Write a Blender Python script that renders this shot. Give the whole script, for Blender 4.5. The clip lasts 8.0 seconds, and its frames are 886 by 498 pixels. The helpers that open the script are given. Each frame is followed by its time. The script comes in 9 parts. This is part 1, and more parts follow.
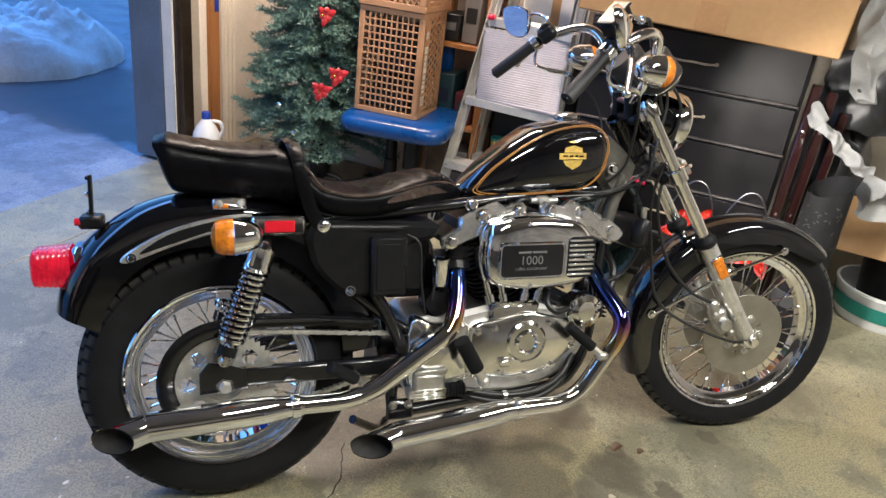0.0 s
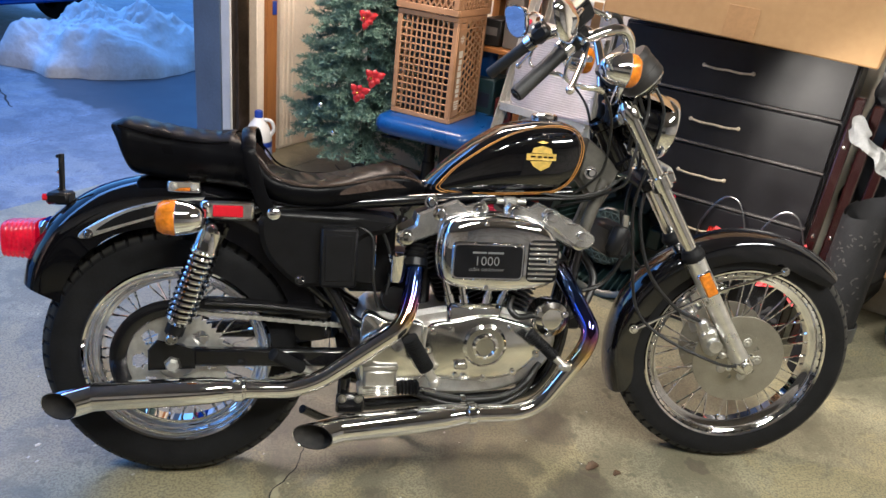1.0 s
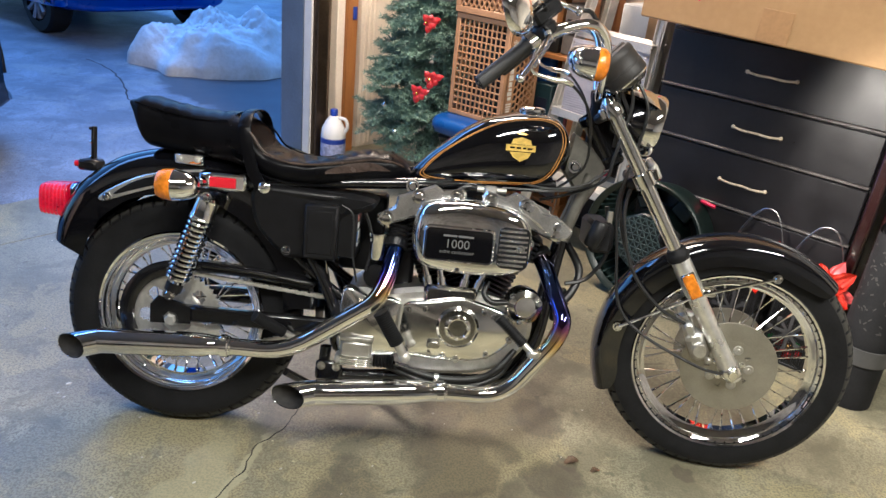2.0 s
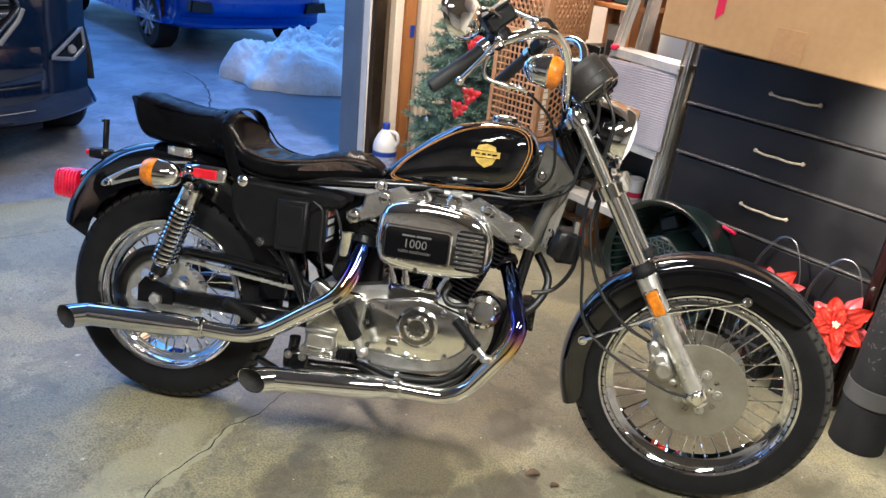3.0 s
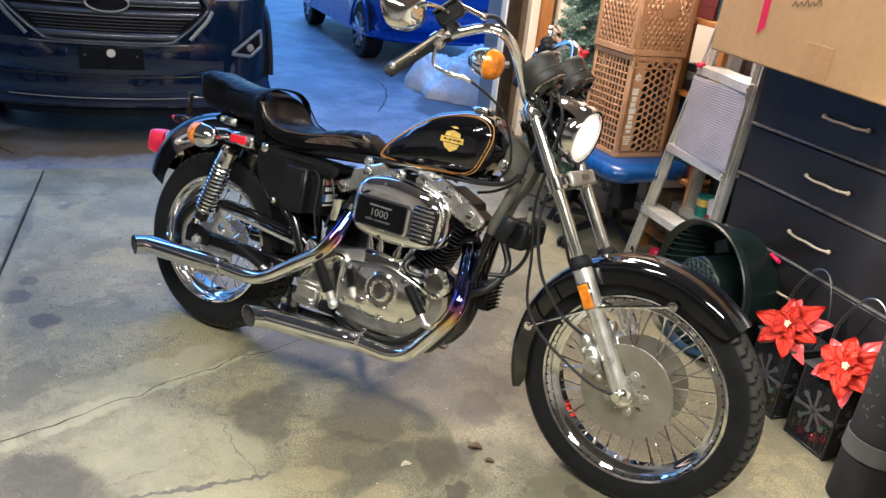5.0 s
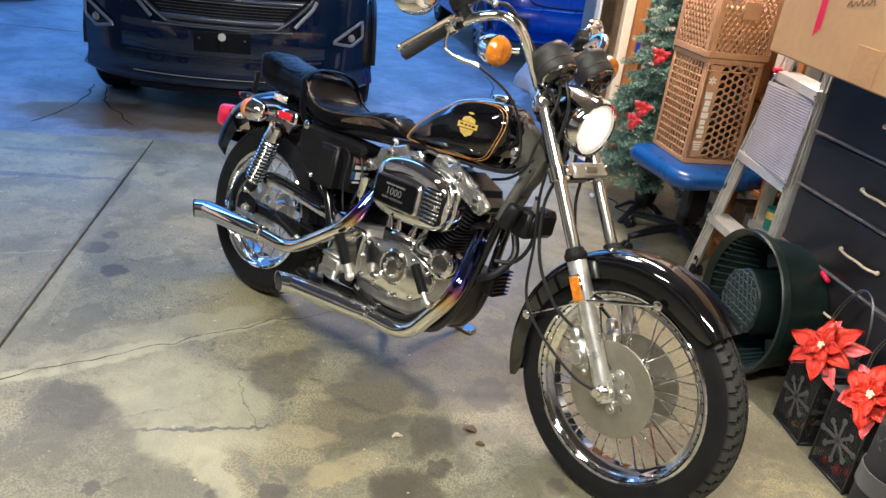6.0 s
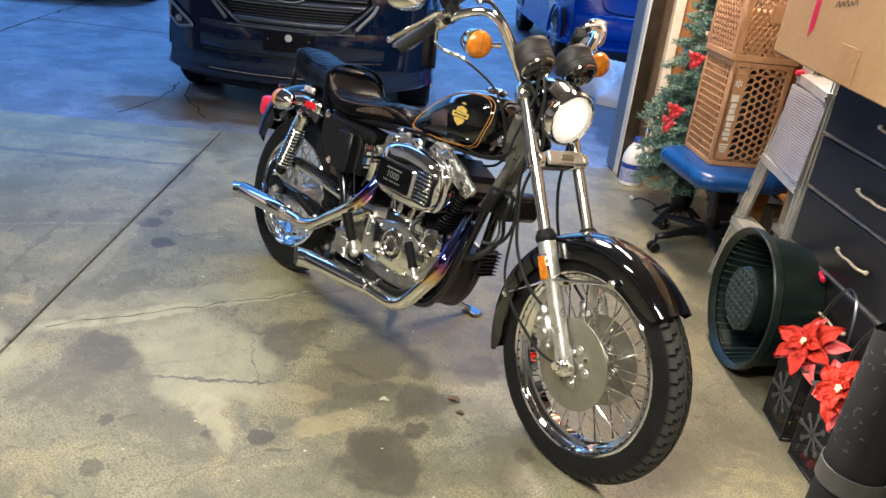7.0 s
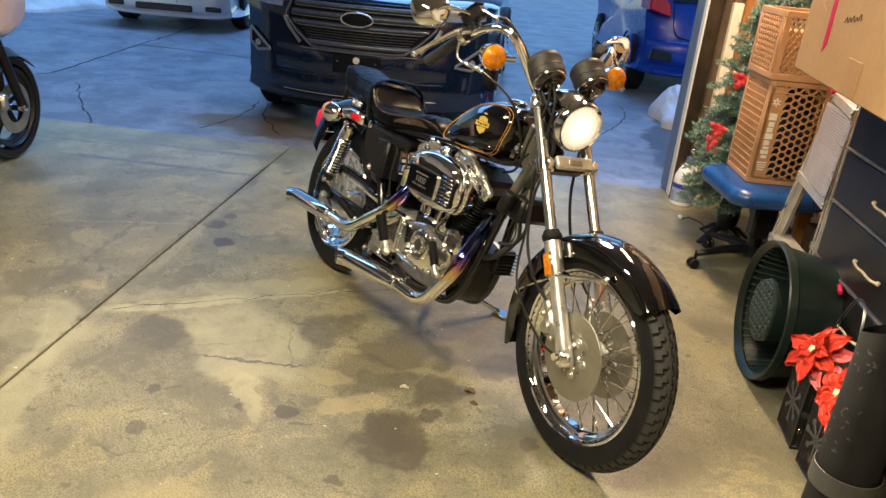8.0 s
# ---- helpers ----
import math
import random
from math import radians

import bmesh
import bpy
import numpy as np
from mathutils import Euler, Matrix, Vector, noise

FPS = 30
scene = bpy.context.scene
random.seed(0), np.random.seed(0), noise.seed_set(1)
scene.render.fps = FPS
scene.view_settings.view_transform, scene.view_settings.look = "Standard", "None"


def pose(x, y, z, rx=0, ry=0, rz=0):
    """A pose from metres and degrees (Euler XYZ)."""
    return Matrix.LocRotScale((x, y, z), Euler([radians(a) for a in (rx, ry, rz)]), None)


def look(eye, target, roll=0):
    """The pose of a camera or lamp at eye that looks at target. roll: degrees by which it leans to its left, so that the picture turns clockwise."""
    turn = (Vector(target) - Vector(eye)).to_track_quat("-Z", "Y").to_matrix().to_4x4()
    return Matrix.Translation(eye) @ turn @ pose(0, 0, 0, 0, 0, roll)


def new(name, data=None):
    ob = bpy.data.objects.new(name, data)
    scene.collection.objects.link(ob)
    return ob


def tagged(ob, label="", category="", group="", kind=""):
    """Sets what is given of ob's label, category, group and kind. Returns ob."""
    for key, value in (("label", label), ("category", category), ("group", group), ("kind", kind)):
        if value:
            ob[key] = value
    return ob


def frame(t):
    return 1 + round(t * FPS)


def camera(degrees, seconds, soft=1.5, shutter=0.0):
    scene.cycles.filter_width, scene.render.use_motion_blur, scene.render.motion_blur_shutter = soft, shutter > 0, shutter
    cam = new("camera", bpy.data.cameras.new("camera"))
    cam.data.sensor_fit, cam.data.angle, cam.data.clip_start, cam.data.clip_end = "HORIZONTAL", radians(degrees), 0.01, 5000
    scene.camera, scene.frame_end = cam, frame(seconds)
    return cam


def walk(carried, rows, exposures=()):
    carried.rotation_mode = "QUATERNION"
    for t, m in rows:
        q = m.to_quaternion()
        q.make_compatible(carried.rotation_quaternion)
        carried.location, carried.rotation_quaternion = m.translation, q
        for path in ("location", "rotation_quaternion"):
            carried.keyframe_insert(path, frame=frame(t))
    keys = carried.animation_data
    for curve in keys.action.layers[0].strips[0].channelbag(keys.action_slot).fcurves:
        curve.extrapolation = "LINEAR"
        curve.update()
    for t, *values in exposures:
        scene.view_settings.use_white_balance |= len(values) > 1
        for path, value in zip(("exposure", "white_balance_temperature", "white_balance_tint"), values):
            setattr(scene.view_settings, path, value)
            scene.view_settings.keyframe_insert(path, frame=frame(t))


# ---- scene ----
cam = camera(61.6, 8.0)
PATH = [
    (0, (-0.063, -1.569, 1.384), (0.578, 0.131, 0.549), 7.1),
    (0.5, (0.147, -1.672, 1.393), (0.65, 0.072, 0.553), 7.7),
    (1, (0.295, -1.647, 1.375), (0.659, 0.135, 0.543), 6.7),
    (1.5, (0.48, -1.719, 1.376), (0.674, 0.09, 0.546), 6.6),
    (1.7, (0.554, -1.762, 1.378), (0.69, 0.05, 0.543), 6.6),
    (2.8, (0.946, -1.798, 1.366), (0.708, 0.025, 0.579), 5.5),
    (3, (1.031, -1.806, 1.37), (0.769, 0.011, 0.577), 6.1),
    (3.5, (1.184, -1.848, 1.369), (0.786, -0.06, 0.565), 5.4),
    (4, (1.408, -1.845, 1.381), (0.827, -0.105, 0.583), 5.2),
    (4.5, (1.608, -1.824, 1.382), (0.879, -0.134, 0.599), 5.2),
    (5.8, (2.057, -1.649, 1.394), (0.989, -0.168, 0.579), 7.1),
    (6, (2.119, -1.621, 1.388), (0.983, -0.192, 0.571), 6.8),
    (6.5, (2.305, -1.59, 1.383), (1.072, -0.259, 0.54), 6.3),
    (7, (2.466, -1.536, 1.405), (1.147, -0.275, 0.585), 6.3),
    (7.5, (2.615, -1.472, 1.405), (1.197, -0.299, 0.622), 6.1),
    (8, (2.743, -1.494, 1.408), (1.26, -0.397, 0.635), 5.3),
]
walk(cam, [(t, look(eye, target, roll)) for t, eye, target, roll in PATH],
     [(0, 0.36, 4900, 13), (1.5, 0.46, 4900, 13), (4.0, 0.58, 4880, 12), (4.5, 0.56, 4900, 12), (7, 0.5, 5080, 11), (8, 0.42, 6100, 9)])

# ------------------------------------------------------------------ world, sun and exposure
G_ANGLE = -41.0                       # the garage's side wall runs along this heading
CA, SA = math.cos(radians(G_ANGLE)), math.sin(radians(G_ANGLE))
GARAGE = pose(0, 0, 0, 0, 0, G_ANGLE)  # garage axes: x away from the door, y to the side wall


world = bpy.data.worlds.new("dusk")
scene.world = world
world.use_nodes = True
wn = world.node_tree
sky = wn.nodes.new("ShaderNodeTexSky")
sky.sky_type = "NISHITA"
sky.sun_disc = False
sky.sun_elevation = radians(14.0)
sky.sun_rotation = radians(150.0)
sky.air_density, sky.dust_density, sky.ozone_density = 1.0, 0.3, 4.0
wn.links.new(sky.outputs[0], wn.nodes["Background"].inputs[0])
wn.nodes["Background"].inputs[1].default_value = 0.15

sun = new("sun", bpy.data.lights.new("sun", "SUN"))
sun.data.energy, sun.data.angle, sun.data.color = 2.9, radians(40), (0.27, 0.53, 1.0)
sun.matrix_world = look((-20, 32, 72), (0, 0, 0))


def area(name, m, sx, sy, watts, colour):
    ob = new(name, bpy.data.lights.new(name, "AREA"))
    ob.data.shape, ob.data.size, ob.data.size_y = "RECTANGLE", sx, sy
    ob.data.energy, ob.data.color = watts, colour
    ob.matrix_world = m
    return ob


LAMP, WARM = (1.0, 0.815, 0.53), (1.0, 0.69, 0.40)
LAMPS = ((1.35, -0.85, 90, 52, LAMP), (2.7, 0.25, 90, 84, LAMP), (-0.55, 1.40, 0, 73, WARM))   # place along and across, heading, watts, colour
for u, w, turn, watts, tint in LAMPS:
    area("lamp_light", GARAGE @ pose(u, w, 2.50, 0, 0, turn), 1.2, 0.12, watts, tint)

# unseen lamp added under the door opening's head for the evening sky's blue light
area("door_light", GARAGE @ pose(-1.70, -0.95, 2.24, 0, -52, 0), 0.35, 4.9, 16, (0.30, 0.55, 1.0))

# the motorcycle's own headlamp, switched on
beam = new("headlamp_beam", bpy.data.lights.new("headlamp_beam", "SPOT"))
beam.data.energy, beam.data.spot_size, beam.data.spot_blend, beam.data.shadow_soft_size = 80, radians(95), 1.0, 0.05
beam.data.color = (1.0, 0.78, 0.5)
beam.matrix_world = look((1.262, 0.112, 0.905), (2.2, 0.24, 0.55))

# ------------------------------------------------------------------ materials


def sh(name, base, rough=0.5, metal=0.0, var=0.12, scale=12.0, bump=0.0, bscale=90.0, coat=0.0, emit=None, power=0.0,
       alpha=1.0, trans=0.0, rvar=0.1, second=None, spec=0.5, rand=0.0, sheen=0.0, stretch=(1, 1, 1)):
    """A principled material with broad and fine variation of colour and roughness, and fine relief."""
    m = bpy.data.materials.new(name)
    m.use_nodes = True
    t = m.node_tree
    b = t.nodes["Principled BSDF"]
    tc = t.nodes.new("ShaderNodeTexCoord")
    mp = t.nodes.new("ShaderNodeMapping")
    mp.inputs["Scale"].default_value = stretch
    t.links.new(tc.outputs["Object"], mp.inputs[0])
    n1 = t.nodes.new("ShaderNodeTexNoise")
    n1.inputs["Scale"].default_value, n1.inputs["Detail"].default_value = scale, 6
    t.links.new(mp.outputs[0], n1.inputs["Vector"])
    n2 = t.nodes.new("ShaderNodeTexNoise")
    n2.inputs["Scale"].default_value, n2.inputs["Detail"].default_value = bscale, 4
    t.links.new(mp.outputs[0], n2.inputs["Vector"])
    mix = t.nodes.new("ShaderNodeMix")
    mix.data_type = "RGBA"
    lo = second or tuple(c * (1 - 2 * var) for c in base)
    hi = base if second else tuple(min(1, c * (1 + var)) for c in base)
    ramp = t.nodes.new("ShaderNodeMapRange")
    ramp.inputs[1].default_value, ramp.inputs[2].default_value = 0.3, 0.7
    add = t.nodes.new("ShaderNodeMath")
    add.operation = "MULTIPLY_ADD"
    add.inputs[1].default_value = 0.35
    t.links.new(n2.outputs[0], add.inputs[0])
    half = t.nodes.new("ShaderNodeMath")
    half.operation = "MULTIPLY"
    half.inputs[1].default_value = 0.65
    t.links.new(n1.outputs[0], half.inputs[0])
    t.links.new(half.outputs[0], add.inputs[2])
    t.links.new(add.outputs[0], ramp.inputs[0])
    t.links.new(ramp.outputs[0], mix.inputs[0])
    mix.inputs[6].default_value, mix.inputs[7].default_value = (*lo, 1), (*hi, 1)
    out = mix.outputs[2]
    if rand:
        oi = t.nodes.new("ShaderNodeObjectInfo")
        hs = t.nodes.new("ShaderNodeHueSaturation")
        rr = t.nodes.new("ShaderNodeMapRange")
        rr.inputs[3].default_value, rr.inputs[4].default_value = 1 - rand, 1 + rand
        t.links.new(oi.outputs["Random"], rr.inputs[0])
        t.links.new(rr.outputs[0], hs.inputs["Value"])
        t.links.new(out, hs.inputs["Color"])
        out = hs.outputs[0]
    t.links.new(out, b.inputs["Base Color"])
    r = t.nodes.new("ShaderNodeMapRange")
    r.inputs[3].default_value, r.inputs[4].default_value = max(0, rough - rvar * rough), min(1, rough + rvar * rough)
    t.links.new(n1.outputs[0], r.inputs[0])
    t.links.new(r.outputs[0], b.inputs["Roughness"])
    b.inputs["Metallic"].default_value = metal
    b.inputs["Specular IOR Level"].default_value = spec
    b.inputs["Coat Weight"].default_value = coat
    b.inputs["Coat Roughness"].default_value = 0.04
    b.inputs["Transmission Weight"].default_value = trans
    b.inputs["Sheen Weight"].default_value = sheen
    b.inputs["Alpha"].default_value = alpha
    if emit:
        b.inputs["Emission Color"].default_value = (*emit, 1)
        b.inputs["Emission Strength"].default_value = power
    if bump:
        bp = t.nodes.new("ShaderNodeBump")
        bp.inputs["Strength"].default_value, bp.inputs["Distance"].default_value = bump, 0.003
        t.links.new(n2.outputs[0], bp.inputs["Height"])
        t.links.new(bp.outputs[0], b.inputs["Normal"])
    return m


CHROME = sh("chrome", (0.90, 0.90, 0.90), 0.03, 1.0, var=0.05, scale=30, rvar=0.4)
OLD_CHROME = sh("aged_chrome", (0.80, 0.79, 0.77), 0.16, 1.0, var=0.12, scale=40, rvar=0.5)
FORK_CHROME = sh("fork_chrome", (0.92, 0.91, 0.88), 0.17, 1.0, var=0.06, scale=30, rvar=0.3)
FORK_ALLOY = sh("satin_fork_alloy", (0.90, 0.89, 0.85), 0.30, 0.9, var=0.10, scale=25, rvar=0.4, bump=0.04, bscale=90)
ALLOY = sh("polished_alloy", (0.90, 0.89, 0.85), 0.10, 1.0, var=0.08, scale=25, rvar=0.6, bump=0.03, bscale=60)
COVER = sh("buffed_alloy_cover", (0.92, 0.91, 0.87), 0.16, 1.0, var=0.08, scale=18, rvar=0.5, bump=0.05, bscale=40)
CAST = sh("cast_alloy", (0.68, 0.67, 0.64), 0.40, 1.0, var=0.15, scale=30, bump=0.15, bscale=300)
STEEL = sh("brushed_steel", (0.38, 0.36, 0.30), 0.40, 0.8, var=0.12, scale=18, rvar=0.3, bump=0.05, bscale=400, stretch=(1, 8, 1))
ZINC = sh("zinc_plated", (0.66, 0.65, 0.60), 0.38, 0.75, var=0.14, scale=30)
PAINT = sh("black_gloss_paint", (0.003, 0.003, 0.004), 0.07, var=0.05, coat=1.0, spec=0.5, rvar=0.3)
FRAME_BLACK = sh("black_frame_enamel", (0.006, 0.006, 0.007), 0.18, var=0.2, scale=25, coat=0.4, rvar=0.4)
SATIN = sh("satin_black_metal", (0.007, 0.007, 0.008), 0.36, spec=0.3, var=0.25, scale=25, bump=0.05, bscale=200)
PLASTIC = sh("black_plastic", (0.008, 0.008, 0.009), 0.38, spec=0.3, var=0.2, scale=30, bump=0.06, bscale=260)
RUBBER = sh("tyre_rubber", (0.009, 0.009, 0.010), 0.62, spec=0.22, var=0.25, scale=20, bump=0.12, bscale=180)
GRIP = sh("grip_rubber", (0.02, 0.02, 0.02), 0.55, var=0.2, bump=0.2, bscale=300)
LEATHER = sh("black_leather", (0.004, 0.004, 0.005), 0.30, var=0.25, scale=14, bump=0.10, bscale=190, rvar=0.4, spec=0.08)
SEAT_BROWN = sh("brown_leather_edge", (0.06, 0.042, 0.034), 0.26, var=0.4, scale=20, bump=0.3, bscale=120, rvar=0.5)
AMBER = sh("amber_lens", (0.68, 0.215, 0.002), 0.14, var=0.25, scale=60, bump=0.5, bscale=150, coat=0.5)
RED_LENS = sh("red_lens", (0.55, 0.01, 0.02), 0.15, var=0.1, coat=0.5, bump=0.2, bscale=200)
TAIL = sh("lit_red_lens", (0.42, 0.001, 0.010), 0.12, var=0.5, scale=25, coat=1.0, emit=(1.0, 0.002, 0.03), power=0.24, bump=0.6, bscale=120)
GOLD = sh("gold_stripe", (0.55, 0.26, 0.045), 0.3, var=0.1, scale=60)
GOLDLEAF = sh("gold_decal", (0.72, 0.50, 0.10), 0.32, 0.3, var=0.15, scale=80)
WHITE_INK = sh("pale_print", (0.45, 0.45, 0.44), 0.5, var=0.05)
LABEL_INK = sh("white_label_print", (0.70, 0.71, 0.72), 0.5, var=0.1)
BLUE_INK = sh("blue_label_print", (0.03, 0.10, 0.30), 0.5, var=0.1)
RED_INK = sh("faded_red_print", (0.40, 0.16, 0.13), 0.5, var=0.1)
DARK = sh("dark_hollow", (0.03, 0.028, 0.026), 0.8, var=0.3, scale=40)
CABLE = sh("cable_sleeve", (0.012, 0.012, 0.012), 0.4, var=0.2)
GAUGE = sh("matt_gauge_cup", (0.022, 0.020, 0.019), 0.55, var=0.2, scale=20, bump=0.08, bscale=220)
ROCKER = sh("bright_cast_alloy", (0.80, 0.79, 0.76), 0.24, 0.95, var=0.15, scale=30, bump=0.06, bscale=200)
GUSSET = sh("khaki_frame_tone", (0.085, 0.080, 0.066), 0.45, var=0.2, scale=15)
MIRROR = sh("mirror_glass", (0.9, 0.92, 0.95), 0.02, 1.0, var=0.01)


def crown_wear(name, R):
    """Tyre rubber whose crown is dusty and worn grey, the sidewall staying black; grooves are blackened apart, as
    shade.
    """
    m = sh(name, (0.009, 0.009, 0.010), 0.62, spec=0.22, var=0.25, scale=20, bump=0.12, bscale=180)
    t = m.node_tree
    b = t.nodes["Principled BSDF"]
    old = b.inputs["Base Color"].links[0].from_socket
    sep = t.nodes.new("ShaderNodeVectorMath")
    sep.operation = "MULTIPLY"
    sep.inputs[1].default_value = (1, 0, 1)
    t.links.new(t.nodes["Texture Coordinate"].outputs["Object"], sep.inputs[0])
    ln = t.nodes.new("ShaderNodeVectorMath")
    ln.operation = "LENGTH"
    t.links.new(sep.outputs[0], ln.inputs[0])
    r = t.nodes.new("ShaderNodeMapRange")
    r.inputs[1].default_value, r.inputs[2].default_value = R - 0.026, R - 0.018
    t.links.new(ln.outputs["Value"], r.inputs[0])
    mx = t.nodes.new("ShaderNodeMix")
    mx.data_type = "RGBA"
    mx.inputs[7].default_value = (0.040, 0.039, 0.035, 1)
    t.links.new(r.outputs[0], mx.inputs[0])
    t.links.new(old, mx.inputs[6])
    t.links.new(mx.outputs[2], b.inputs["Base Color"])
    return m


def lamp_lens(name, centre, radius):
    """A lit lamp glass: bulb glow, dimmer rim and flute bands are painted into its emission."""
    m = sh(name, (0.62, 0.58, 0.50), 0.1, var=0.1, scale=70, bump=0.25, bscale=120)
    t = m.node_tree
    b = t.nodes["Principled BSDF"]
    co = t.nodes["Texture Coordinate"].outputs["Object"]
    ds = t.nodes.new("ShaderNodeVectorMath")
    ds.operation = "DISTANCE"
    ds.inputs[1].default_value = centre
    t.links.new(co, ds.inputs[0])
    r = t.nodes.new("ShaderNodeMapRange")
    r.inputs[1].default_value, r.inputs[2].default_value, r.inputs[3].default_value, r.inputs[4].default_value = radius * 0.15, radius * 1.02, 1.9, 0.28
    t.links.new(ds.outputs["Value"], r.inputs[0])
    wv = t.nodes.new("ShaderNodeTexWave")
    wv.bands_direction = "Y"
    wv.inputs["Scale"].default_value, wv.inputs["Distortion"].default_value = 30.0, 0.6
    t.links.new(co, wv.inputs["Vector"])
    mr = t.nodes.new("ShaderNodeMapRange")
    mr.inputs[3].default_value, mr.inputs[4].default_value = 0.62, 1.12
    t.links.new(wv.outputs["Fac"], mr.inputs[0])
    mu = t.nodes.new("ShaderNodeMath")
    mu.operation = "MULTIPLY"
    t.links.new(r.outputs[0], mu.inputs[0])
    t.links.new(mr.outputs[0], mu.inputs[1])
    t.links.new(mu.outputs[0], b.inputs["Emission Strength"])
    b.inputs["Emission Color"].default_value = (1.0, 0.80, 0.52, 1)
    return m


def blued(name, axis, stops):
    """Chrome that heat has stained, along one axis of the part's own box."""
    m = sh(name, (0.72, 0.71, 0.69), 0.04, 1.0, var=0.06, scale=30, rvar=0.5)
    t = m.node_tree
    b = t.nodes["Principled BSDF"]
    tc = t.nodes["Texture Coordinate"]
    sp = t.nodes.new("ShaderNodeSeparateXYZ")
    t.links.new(tc.outputs["Generated"], sp.inputs[0])
    cr = t.nodes.new("ShaderNodeValToRGB")
    while len(cr.color_ramp.elements) < len(stops):
        cr.color_ramp.elements.new(0.5)
    for e, (p, c) in zip(cr.color_ramp.elements, stops):
        e.position, e.color = p, (*c, 1)
    ns = t.nodes.new("ShaderNodeTexNoise")
    ns.inputs["Scale"].default_value = 14
    t.links.new(tc.outputs["Object"], ns.inputs["Vector"])
    ad = t.nodes.new("ShaderNodeMath")
    ad.operation = "MULTIPLY_ADD"
    ad.inputs[1].default_value, ad.inputs[2].default_value = 0.14, -0.07
    t.links.new(ns.outputs[0], ad.inputs[0])
    a2 = t.nodes.new("ShaderNodeMath")
    t.links.new(ad.outputs[0], a2.inputs[0])
    t.links.new(sp.outputs[axis], a2.inputs[1])
    t.links.new(a2.outputs[0], cr.inputs[0])
    t.links.new(cr.outputs[0], b.inputs["Base Color"])
    return m


# ------------------------------------------------------------------ shape tools


